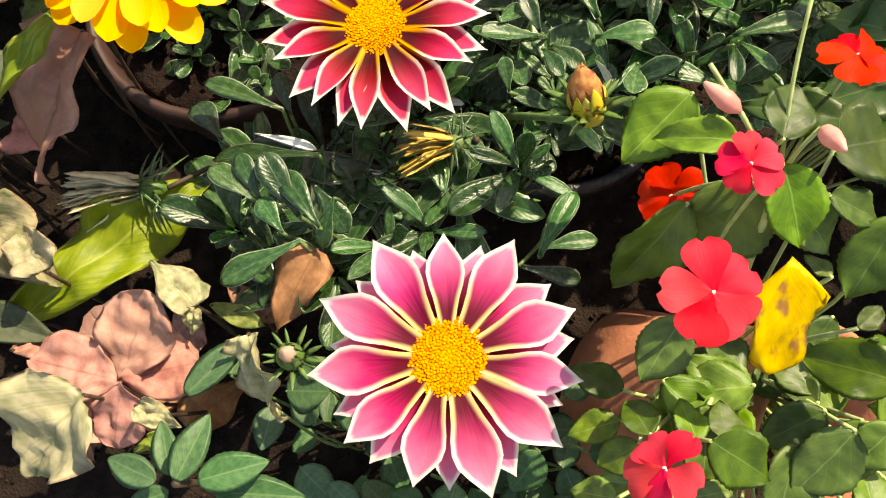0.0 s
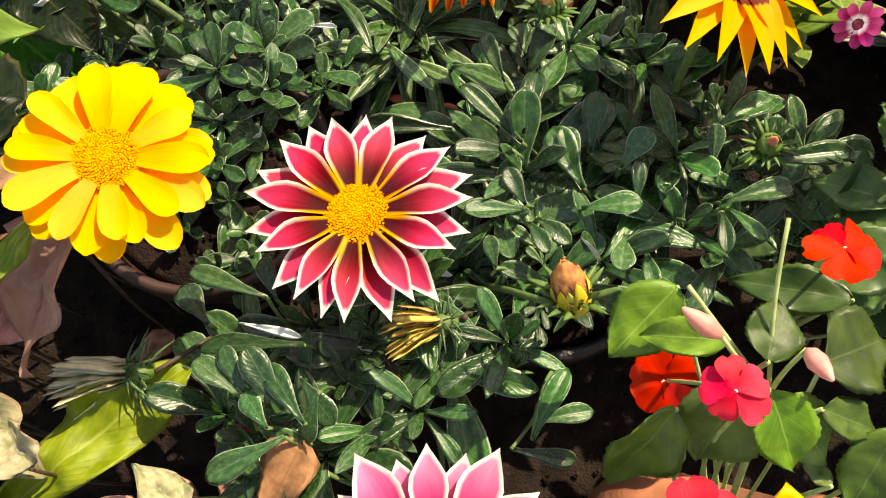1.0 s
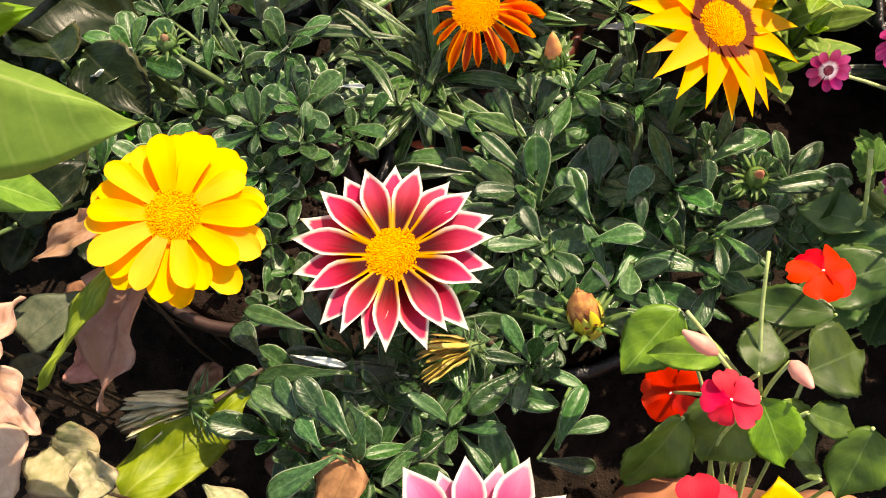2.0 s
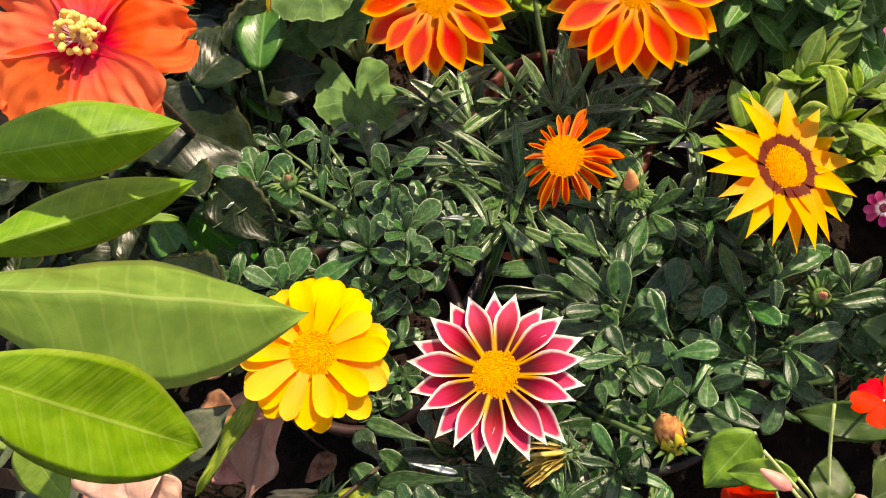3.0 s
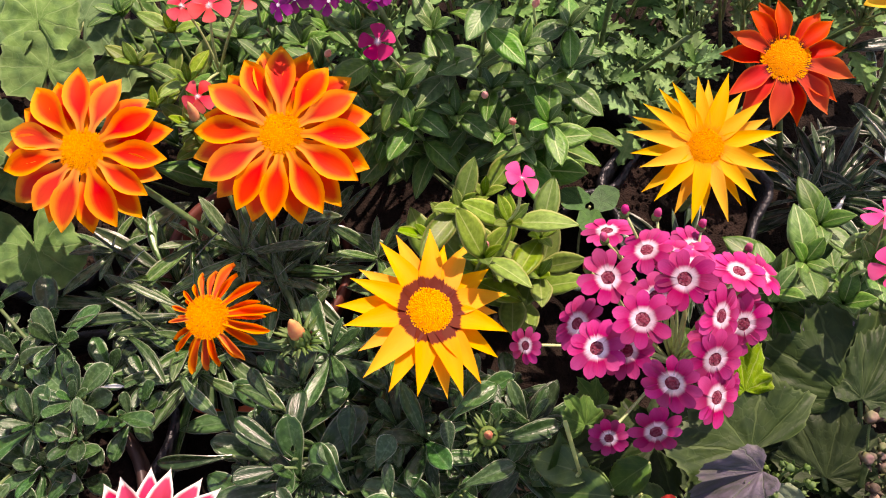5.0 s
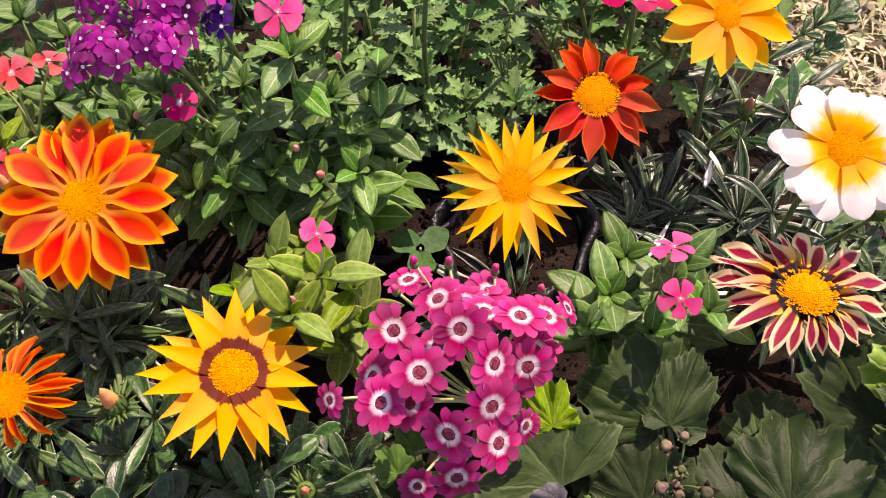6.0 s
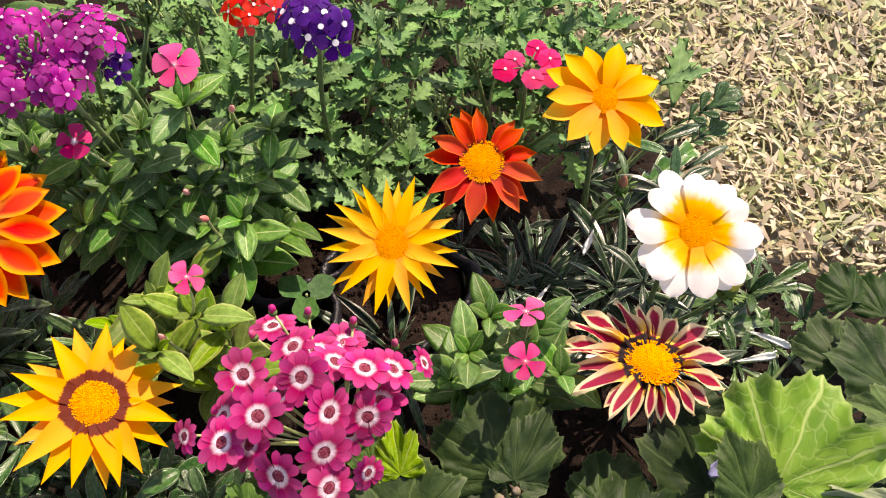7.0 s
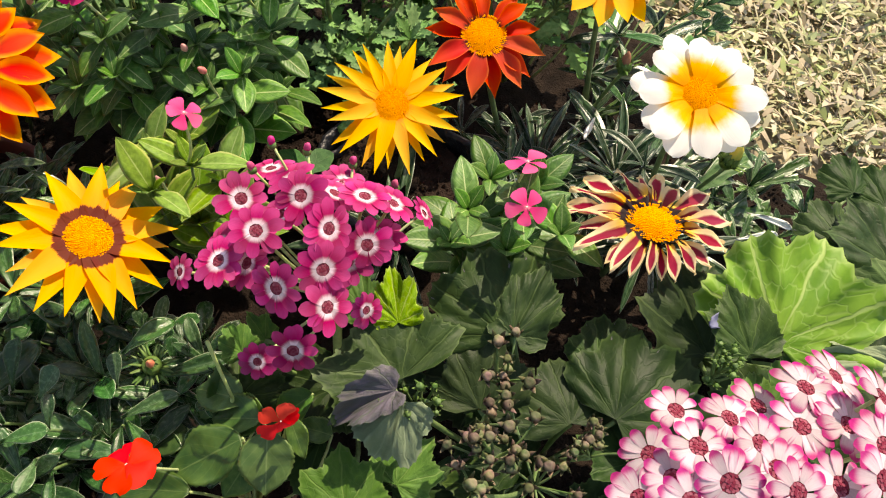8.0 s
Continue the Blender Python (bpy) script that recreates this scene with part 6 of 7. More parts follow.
def closed_bud(parent, root, at, way, size, mat, name="bud"):
    stem(parent, root, below(at, way, size * 0.9), 0.0009, M_STEM_PALE, 3, 0.1, "stalk")
    part(name, lathe(name, [(0.08, -0.9), (0.34, -0.55), (0.42, -0.1), (0.3, 0.45), (0.1, 0.95), (0.02, 1.0)], [mat], 12), parent, facing(at, way, 0, size))


closed_bud(imp_plant, IMP_TOP, (0.093, 0.12, 0.256), (-0.75, 0.55, 0.2), 0.0085, M_BUD_PINK)
closed_bud(imp_plant, IMP_TOP, (0.128, 0.106, 0.255), (0.1, -0.6, 0.5), 0.0085, M_BUD_PINK)
stem(imp_plant, IMP_TOP, (0.09, 0.133, 0.255), 0.0009, M_STEM_PALE, 71, 0.03, "seed_pod")
stem(imp_plant, IMP_TOP, (0.118, 0.148, 0.275), 0.0008, M_STEM_PALE, 72, 0.03, "seed_pod")
put_leaf(imp_plant, LEAF_YELLOW, (0.119, 0.071, 0.235), (0.116, 0.032, 0.215), 0.62, -12, label="yellowed leaf with a brown patch")

# ---- cinerarias ----
CINS = "cinerarias in the bed"
cin_plant = thing("cineraria_plant", (0.28, 0.24, 0.015), "cineraria with a dome of magenta white-ringed flowers", "cineraria", CINS)
cin_white = thing("cineraria_plant", (0.44, 0.1, 0.015), "cineraria with white flowers tipped in magenta", "cineraria", CINS)
cin_bud = thing("cineraria_plant", (0.4, 0.15, 0.015), "cineraria still in bud over dark palmate leaves", "cineraria", CINS)
cin_side = thing("cineraria_plant", (0.56, 0.21, 0.015), "cineraria with broad pale-green leaves and green buds", "cineraria", CINS)
CIN_A = [
    (0.236, 0.277, 0.25), (0.267, 0.262, 0.268), (0.242, 0.247, 0.266), (0.221, 0.242, 0.25), (0.255, 0.26, 0.255), (0.277, 0.241, 0.268), (0.3, 0.266, 0.25),
    (0.316, 0.268, 0.235), (0.297, 0.243, 0.24), (0.271, 0.224, 0.258), (0.248, 0.216, 0.262), (0.27, 0.209, 0.245), (0.235, 0.238, 0.25),
]
CIN_B = [
    (0.194, 0.266, 0.2), (0.285, 0.277, 0.24), (0.253, 0.319, 0.21), (0.293, 0.295, 0.22), (0.264, 0.293, 0.235), (0.276, 0.29, 0.23), (0.22, 0.264, 0.225),
    (0.307, 0.256, 0.22), (0.339, 0.284, 0.19), (0.292, 0.223, 0.2), (0.287, 0.296, 0.22), (0.286, 0.24, 0.23), (0.249, 0.207, 0.2), (0.228, 0.212, 0.18),
]
CIN_W = [
    (0.402, 0.09, 0.315), (0.427, 0.086, 0.315), (0.405, 0.073, 0.325), (0.426, 0.064, 0.33), (0.451, 0.09, 0.308), (0.472, 0.087, 0.306), (0.446, 0.063, 0.325),
    (0.462, 0.106, 0.304), (0.444, 0.105, 0.293), (0.487, 0.094, 0.313), (0.376, 0.077, 0.305), (0.391, 0.095, 0.292), (0.411, 0.112, 0.285), (0.483, 0.11, 0.295),
    (0.39, 0.07, 0.32), (0.43, 0.075, 0.315), (0.461, 0.061, 0.33), (0.474, 0.074, 0.32), (0.426, 0.101, 0.3), (0.39, 0.081, 0.31),
]


def daisy(parent, root, at, normal, radius, disc_r, kind, seed):
    stem(parent, root, below(at, normal, 0.003), 0.0009, M_STEM_PALE, seed, 0.06, "stalk")
    rng = random.Random(seed)
    flower_head(parent, at, normal, radius, disc_r, kind, rng.choice((10, 11, 12)), DISC_MAROON, 0.05, seed, 0.1, 1, "flower", calyx=False, jitter=2.0)


for k, p in enumerate(CIN_A + CIN_B):
    tilt = Vector((p[0] - 0.268, p[1] - 0.255, 0.075)) + Vector((leaf_rng.uniform(-0.045, 0.045), leaf_rng.uniform(-0.06, 0.02), 0))
    small = 0.75 if k in (13, 21, 22, 26) else 1.0
    daisy(cin_plant, (0.28, 0.25, 0.16), p, tilt, 0.0153 * small, 0.0041 * small, "magenta", 100 + k)
for k, p in enumerate(CIN_W):
    tilt = Vector((6 * (p[0] - 0.41), 9 * (p[1] - 0.08), 1)) + Vector((leaf_rng.uniform(-0.25, 0.25), leaf_rng.uniform(-0.25, 0.15), 0))
    daisy(cin_white, (0.43, 0.085, 0.22), p, tilt, 0.0138 + 0.05 * max(0.0, p[0] - 0.43), 0.0048, "white_magenta", 140 + k)
for k, p in enumerate(((0.243, 0.303, 0.238), (0.256, 0.313, 0.245), (0.275, 0.312, 0.235), (0.232, 0.292, 0.23), (0.322, 0.288, 0.22), (0.3, 0.305, 0.225))):
    stem(cin_plant, (0.28, 0.25, 0.16), p, 0.0008, M_STEM_PALE, 170 + k, 0.06, "stalk")
    m = facing(p, (0.2 * (k % 3 - 1), 0.3, 1), k, 0.004)
    closed = part("flower_bud", lathe("flower_bud", [(0.2, -0.9), (0.6, -0.6), (0.66, -0.1), (0.5, 0.2)], [M_BRACT], 10), cin_plant, m)
    part("furled_petal", lathe("furled_petal", [(0.48, 0.1), (0.55, 0.6), (0.42, 1.1), (0.12, 1.35)], [M_BUD_MAGENTA], 10, wobble=0.1, seed=k), closed, m)
stem(cin_plant, (0.28, 0.24, 0.015), (0.28, 0.25, 0.165), 0.003, M_STEM_PALE, 4)
stem(cin_white, (0.44, 0.1, 0.015), (0.43, 0.085, 0.225), 0.003, M_STEM_PALE, 5)


def palmate(plant, meshes, root, x, y, z, radius, heading, tilt, toward, label=""):
    m = Matrix.Translation((x, y, z)) @ Matrix.Rotation(radians(toward), 4, "Z") @ Matrix.Rotation(radians(tilt), 4, "Y") @ Matrix.Rotation(radians(heading - toward), 4, "Z")
    me = meshes[int(abs(x * 1000)) % len(meshes)]
    part("leaf", me, plant, m @ Matrix.Scale(radius, 4), label)
    stem(plant, root, m @ Vector((-0.1 * radius, 0, -0.002)), 0.0018, M_STEM_PALE, int(abs(y * 1000)), 0.12, "stalk")


def shield(plant, root, kind, base, tip, wide, roll=0.0):
    put_leaf(plant, SHIELD[kind], base, tip, wide, roll, shield_rng)
    stem(plant, root, Vector(base) - Vector((0, 0, 0.003)), 0.0015, M_STEM, int(abs(base[1] * 1000)), 0.05, "stalk")


CIN_ROOTS = ((cin_plant, (0.28, 0.24, 0.015)), (cin_white, (0.44, 0.1, 0.015)), (cin_bud, (0.4, 0.15, 0.015)), (cin_side, (0.56, 0.21, 0.015)))
shield_rng = random.Random(61)
CIN_LEAVES_A = [
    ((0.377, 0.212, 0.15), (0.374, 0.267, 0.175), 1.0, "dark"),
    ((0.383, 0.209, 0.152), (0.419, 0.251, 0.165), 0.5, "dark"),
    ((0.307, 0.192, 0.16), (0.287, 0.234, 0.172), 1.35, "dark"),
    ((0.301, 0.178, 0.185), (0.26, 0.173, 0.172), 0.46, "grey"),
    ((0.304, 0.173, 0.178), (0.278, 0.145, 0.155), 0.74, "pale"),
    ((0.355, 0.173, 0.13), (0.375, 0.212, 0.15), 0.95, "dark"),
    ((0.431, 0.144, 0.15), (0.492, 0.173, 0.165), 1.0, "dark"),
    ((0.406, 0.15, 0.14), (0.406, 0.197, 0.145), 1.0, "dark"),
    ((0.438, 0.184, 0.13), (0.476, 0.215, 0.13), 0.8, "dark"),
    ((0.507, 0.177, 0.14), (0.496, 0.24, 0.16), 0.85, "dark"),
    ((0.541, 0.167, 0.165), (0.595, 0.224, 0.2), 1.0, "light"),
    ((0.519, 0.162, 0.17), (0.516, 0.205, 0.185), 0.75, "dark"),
    ((0.611, 0.135, 0.17), (0.554, 0.156, 0.18), 0.28, "pale"),
    ((0.545, 0.137, 0.15), (0.551, 0.163, 0.165), 0.85, "mid"),
]
CIN_LEAVES_B = [
    ((0.513, 0.127, 0.15), (0.527, 0.155, 0.16), 0.9, "mid"),
    ((0.653, 0.244, 0.11), (0.648, 0.288, 0.12), 0.8, "dark"),
    ((0.678, 0.217, 0.12), (0.666, 0.277, 0.13), 0.9, "dark"),
    ((0.663, 0.193, 0.13), (0.634, 0.215, 0.14), 0.8, "mid"),
    ((0.71, 0.301, 0.08), (0.708, 0.339, 0.09), 0.8, "dark"),
    ((0.731, 0.283, 0.08), (0.757, 0.32, 0.09), 0.9, "dark"),
    ((0.262, 0.128, 0.14), (0.265, 0.161, 0.15), 1.1, "mid"),
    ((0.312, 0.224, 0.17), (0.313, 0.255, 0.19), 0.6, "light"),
    ((0.219, 0.223, 0.17), (0.212, 0.24, 0.18), 0.8, "mid"),
    ((0.232, 0.237, 0.15), (0.225, 0.251, 0.16), 0.8, "mid"),
    ((0.297, 0.244, 0.14), (0.298, 0.272, 0.15), 0.7, "mid"),
    ((0.439, 0.121, 0.13), (0.43, 0.159, 0.13), 1.0, "dark"),
    ((0.206, 0.22, 0.1), (0.237, 0.246, 0.1), 1.0, "dark"),
    ((0.221, 0.207, 0.09), (0.196, 0.231, 0.09), 1.0, "dark"),
    ((0.27, 0.215, 0.1), (0.225, 0.205, 0.1), 1.0, "dark"),
    ((0.255, 0.185, 0.09), (0.215, 0.17, 0.09), 1.0, "dark"),
    ((0.373, 0.137, 0.12), (0.35, 0.164, 0.12), 0.9, "dark"),
    ((0.295, 0.14, 0.12), (0.32, 0.16, 0.13), 0.9, "mid"),
]
for base, tip, wide, kind in CIN_LEAVES_A + CIN_LEAVES_B:
    plant, root = min(CIN_ROOTS, key=lambda pr: (pr[1][0] - base[0]) ** 2 + (pr[1][1] - base[1]) ** 2)
    shield(plant, root, kind, base, tip, wide)


def bud_cluster(plant, root, at, count, spread, size, mat, seed):
    rng = random.Random(seed)
    stem(plant, root, (at[0], at[1], at[2] - 0.02), 0.0018, M_STEM, seed)
    tooth = leaf_mesh("bract", [(0.0, 0.16), (0.4, 0.22), (0.8, 0.1), (1.0, 0.01)], [mat], 0.4, 0.1, nu=2, nv=4, seed=seed)
    tooth.transform(Matrix.Scale(1.55, 4))
    calyx = joined("calyx", [(tooth, Matrix.Rotation(1.2566 * k, 4, "Z") @ Matrix.Translation((0.62, 0, -0.5)) @ Matrix.Rotation(-1.15, 4, "Y")) for k in range(5)], [mat])
    ball = lathe("flower_bud", [(0.25, -1.1), (0.6, -0.75), (0.7, -0.1), (0.66, 0.5), (0.46, 0.85), (0.2, 0.8)], [mat], 14, wobble=0.06, seed=seed)
    for _ in range(count):
        p = Vector(at) + Vector((rng.gauss(0, spread), rng.gauss(0, spread), rng.uniform(-0.012, 0.012)))
        stem(plant, (at[0], at[1], at[2] - 0.02), p, 0.0007, M_STEM, rng.randrange(999), 0.08, "stalk")
        m = facing(p, (rng.uniform(-0.5, 0.5), rng.uniform(-0.6, 0.3), 1), rng.uniform(0, 6), size * rng.uniform(0.7, 1.1))
        closed = part("flower_bud", ball, plant, m)
        if size > 0.0024:
            part("calyx", calyx, closed, m)


BUD_ROOT = (0.4, 0.15, 0.015)
for seed, (at, many, spread, size) in enumerate((((0.361, 0.173, 0.195), 9, 0.009, 0.0046), ((0.341, 0.148, 0.195), 12, 0.011, 0.0048), ((0.346, 0.13, 0.195), 10, 0.011, 0.0046), ((0.368, 0.114, 0.185), 12, 0.013, 0.0046), ((0.406, 0.125, 0.175), 14, 0.012, 0.004), ((0.332, 0.116, 0.185), 9, 0.01, 0.0046))):
    bud_cluster(cin_bud, BUD_ROOT, at, many, spread, size, M_BUD_GREY, 81 + seed)
bud_cluster(cin_side, (0.56, 0.21, 0.015), (0.486, 0.151, 0.195), 22, 0.0065, 0.0025, M_BRACT, 88)
bud_cluster(cin_bud, BUD_ROOT, (0.314, 0.17, 0.178), 12, 0.007, 0.003, M_BRACT, 89)

# ---- vincas ----
VIN = "vincas in the bed"
vin_back = thing("vinca_plant", (0.22, 0.46, 0.015), "bushy vinca with dark glossy leaves and pink flowers", "vinca", VIN)
vin_front = thing("vinca_plant", (0.2, 0.35, 0.015), "young vinca with bright yellow-green leaves", "vinca", VIN)
vin_side = thing("vinca_plant", (0.395, 0.285, 0.015), "vinca with two rose-pink flowers over green leaves", "vinca", VIN)
vin_far = thing("vinca_plant", (0.03, 0.53, 0.015), "vinca with salmon flowers and pale leaves", "vinca", VIN)
VIN_BACK = [(0.22, 0.472, 0.24), (0.243, 0.41, 0.19), (0.239, 0.465, 0.2), (0.156, 0.455, 0.19), (0.184, 0.491, 0.2), (0.134, 0.493, 0.21), (0.267, 0.454, 0.18), (0.215, 0.45, 0.18), (0.189, 0.442, 0.17), (0.158, 0.439, 0.17), (0.128, 0.474, 0.17), (0.272, 0.473, 0.2), (0.246, 0.448, 0.18), (0.217, 0.428, 0.16), (0.129, 0.452, 0.15), (0.267, 0.424, 0.15), (0.105, 0.491, 0.18), (0.189, 0.469, 0.18)]
shoot_rng = random.Random(90)
for x, y, z in VIN_BACK:
    pairs(vin_back, (0.22 + 0.3 * (x - 0.22), 0.46 + 0.3 * (y - 0.46), 0.02), (x, y, z), LEAF_VINCA, 4, 0.042, shoot_rng, 1.15, low=-5, high=32)
VIN_FRONT = [(0.182, 0.322, 0.215), (0.204, 0.348, 0.2), (0.177, 0.371, 0.185), (0.221, 0.339, 0.19), (0.154, 0.363, 0.17), (0.199, 0.336, 0.15), (0.196, 0.386, 0.17), (0.221, 0.33, 0.15)]
for x, y, z in VIN_FRONT:
    pairs(vin_front, (0.2 + 0.3 * (x - 0.2), 0.35 + 0.3 * (y - 0.35), 0.02), (x, y, z - 0.015), LEAF_VINCA_LIGHT, 3, 0.041, shoot_rng, 1.0, low=18, high=58, grow=0.95)
VIN_SIDE = [(0.371, 0.29, 0.19), (0.402, 0.276, 0.2), (0.394, 0.316, 0.18), (0.415, 0.292, 0.2), (0.429, 0.266, 0.18), (0.36, 0.284, 0.16), (0.393, 0.266, 0.17)]
for x, y, z in VIN_SIDE:
    pairs(vin_side, (0.395 + 0.3 * (x - 0.395), 0.285 + 0.3 * (y - 0.285), 0.02), (x, y, z - 0.015), LEAF_VINCA, 3, 0.043, shoot_rng, 1.3)
VIN_FAR = [(-0.04, 0.54), (-0.03, 0.64), (0.1, 0.66), (0.12, 0.52), (0.09, 0.48), (0.03, 0.475), (-0.01, 0.49)]
for x, y in scatter(VIN_FAR, 0.026, 94):
    pairs(vin_far, (0.03 + 0.3 * (x - 0.03), 0.53 + 0.3 * (y - 0.53), 0.02), (x, y, 0.16 + shoot_rng.uniform(-0.02, 0.015)), LEAF_VINCA if x > 0.03 or y > 0.56 else LEAF_VINCA_LIGHT, 3, 0.036, shoot_rng, 1.1)
five_petal(vin_back, (0.18, 0.47, 0.14), (0.146, 0.47, 0.224), (0, -0.3, 1), 0.0128, "hot_pink", 11, D_EYE_WHITE)
five_petal(vin_back, (0.22, 0.48, 0.15), (0.219, 0.496, 0.254), (0, -0.35, 1), 0.0168, "rose", 12, D_EYE_WHITE)
five_petal(vin_side, (0.4, 0.285, 0.16), (0.406, 0.295, 0.213), (0.1, 0.5, 0.8), 0.0135, "rose", 13, D_EYE)
five_petal(vin_side, (0.4, 0.28, 0.16), (0.397, 0.264, 0.213), (0, -0.35, 1), 0.0128, "rose", 14, D_EYE)
five_petal(vin_front, (0.2, 0.35, 0.18), (0.209, 0.35, 0.235), (0.5, -0.2, 0.8), 0.0115, "rose", 15, D_EYE_WHITE)
five_petal(vin_far, (0.03, 0.53, 0.15), (0.042, 0.532, 0.215), (0, -0.35, 1), 0.0135, "salmon", 16, D_EYE_WHITE)
five_petal(vin_far, (0.03, 0.53, 0.15), (0.064, 0.54, 0.21), (0.2, 0.1, 1), 0.0115, "salmon", 17, D_EYE_WHITE)
five_petal(vin_far, (0.03, 0.53, 0.15), (0.019, 0.492, 0.175), (-0.1, -0.3, 1), 0.0127, "salmon", 18, D_EYE_WHITE)
five_petal(vin_far, (0.03, 0.53, 0.15), (0.02, 0.55, 0.2), (-0.1, -0.2, 1), 0.0119, "salmon", 19, D_EYE_WHITE)

for k, p in enumerate(((0.113, 0.488, 0.2), (0.249, 0.477, 0.225), (0.208, 0.44, 0.19), (0.219, 0.41, 0.2), (0.184, 0.331, 0.2))):
    closed_bud(vin_back if k < 3 else vin_front, (p[0] + 0.01, p[1] + 0.005, p[2] - 0.05), p, (0.3 - 0.2 * k, -0.3, 0.8), 0.0058, M_BUD_PINK)

# ---- verbenas ----
VERB = "verbenas in the bed"
V_ROOTS = {"magenta": (0.16, 0.53, 0.015), "purple": (0.33, 0.53, 0.015), "red": (0.26, 0.58, 0.015), "pink": (0.475, 0.51, 0.015)}
V_LABELS = {
    "magenta": "verbena with a dense magenta flower cluster",
    "purple": "verbena with a deep purple white-eyed cluster",
    "red": "verbena with a bright red flower cluster",
    "pink": "verbena with an open ring of pink florets",
}
verbenas = {k: thing("verbena_plant", p, V_LABELS[k], "verbena", VERB) for k, p in V_ROOTS.items()}
V_FIELD = [(0.12, 0.56), (0.13, 0.7), (0.35, 0.74), (0.56, 0.66), (0.56, 0.54), (0.5, 0.46), (0.42, 0.41), (0.36, 0.42), (0.315, 0.45), (0.3, 0.53), (0.2, 0.57)]
for x, y in scatter(V_FIELD, 0.031, 95):
    if (x - 0.44) ** 2 + (y - 0.455) ** 2 < 0.0032 or (x - 0.517) ** 2 + (y - 0.456) ** 2 < 0.0016:
        continue
    k = min(V_ROOTS, key=lambda q: (V_ROOTS[q][0] - x) ** 2 + (V_ROOTS[q][1] - y) ** 2)
    rx, ry, rz = V_ROOTS[k]
    pairs(verbenas[k], (rx + 0.5 * (x - rx), ry + 0.5 * (y - ry), 0.02), (x, y, 0.135 + shoot_rng.uniform(-0.03, 0.03)), LEAF_VERBENA, 4, 0.044, shoot_rng, 1.05, M_STEM_PALE, grow=0.6)


def floret_mesh(name, mat, eye, wide=0.66, size=0.13):
    """A five-petalled verbena floret of radius 1 with a pale eye."""
    verts, uvs, faces, slots = [], [], [], []
    width = outline(HEART)
    for p in range(5):
        a = 2 * math.pi * p / 5
        for j in range(5):
            for i in range(5):
                u, v = i / 2 - 1, j / 4
                x, y = v - 0.35 * max(0, v - 0.7) * (1 - abs(u)), u * width(v) * wide
                k = len(verts)
                verts.append((x * math.cos(a) - y * math.sin(a), x * math.sin(a) + y * math.cos(a), 0.05 * p % 0.1 - 0.25 * v * v))
                uvs.append((i / 4, v))
                if i and j:
                    faces.append((k - 6, k - 5, k, k - 1))
                    slots.append(0)
    k = len(verts)
    for s in range(8):
        b = 2 * math.pi * s / 8
        verts.append((size * math.cos(b), size * math.sin(b), 0.11))
        uvs.append((0.5, 0.0))
    faces.append(tuple(range(k, k + 8)))
    slots.append(1)
    return mesh_of(name, verts, faces, [mat, eye], uvs, slots)


def cluster(plant, root, at, radius, count, mat, floret, seed, flat=0.55, hollow=0.0, wide=0.66, eye=0.13):
    rng = random.Random(seed)
    stem(plant, root, (at[0], at[1], at[2] - radius * flat), 0.0018, M_STEM, seed)
    me = floret_mesh("floret", mat, D_EYE_WHITE, wide, eye)
    core = part("umbel", lathe("umbel", [(0.2, -0.5), (0.6, -0.2), (0.55, 0.2), (0.2, 0.42)], [M_BRACT], 10), plant, facing(at, (0, -0.2, 1), 0, radius * (0.55 if not hollow else 0.4)))
    for k in range(count):
        f = math.sqrt((k + 0.5) / count)
        f = hollow + (1 - hollow) * f
        a = k * 2.39996 + rng.uniform(-0.2, 0.2)
        d = Vector((f * math.cos(a), f * math.sin(a), flat * math.sqrt(max(0.0, 1.02 - f * f))))
        p = Vector(at) + d * radius * rng.uniform(0.72, 1.15)
        n = Vector((0, -0.25, 1)) if hollow else Vector((1.1 * d.x + rng.uniform(-0.5, 0.5), 1.1 * d.y - 0.25 + rng.uniform(-0.5, 0.5), d.z + 0.6))
        stem(core, at, p - n.normalized() * 0.001, 0.0005, M_STEM, rng.randrange(99), 0.02, "tube")
        part("floret", me, core, facing(p, n, rng.uniform(0, 6), floret * rng.uniform(0.88, 1.1)))


for k, (p, size, many) in enumerate((((0.165, 0.518, 0.262), 0.026, 18), ((0.128, 0.524, 0.265), 0.024, 16), ((0.112, 0.49, 0.258), 0.021, 13), ((0.148, 0.492, 0.258), 0.024, 16))):
    cluster(verbenas["magenta"], V_ROOTS["magenta"], p, size, many, M_V_MAGENTA, 0.0098, 51 + k, 0.55, eye=0.12, wide=0.74)
cluster(verbenas["magenta"], V_ROOTS["magenta"], (0.182, 0.505, 0.248), 0.011, 5, M_V_PURPLE, 0.008, 2)
cluster(verbenas["purple"], V_ROOTS["purple"], (0.314, 0.492, 0.275), 0.023, 11, M_V_PURPLE, 0.012, 3, eye=0.18, wide=0.78)
cluster(verbenas["red"], V_ROOTS["red"], (0.272, 0.545, 0.24), 0.022, 10, M_V_RED, 0.0095, 4)
cluster(verbenas["pink"], (0.475, 0.51, 0.02), (0.473, 0.503, 0.19), 0.019, 6, M_V_PINK, 0.0098, 5, 0.4, 0.75, 1.1, 0.1)
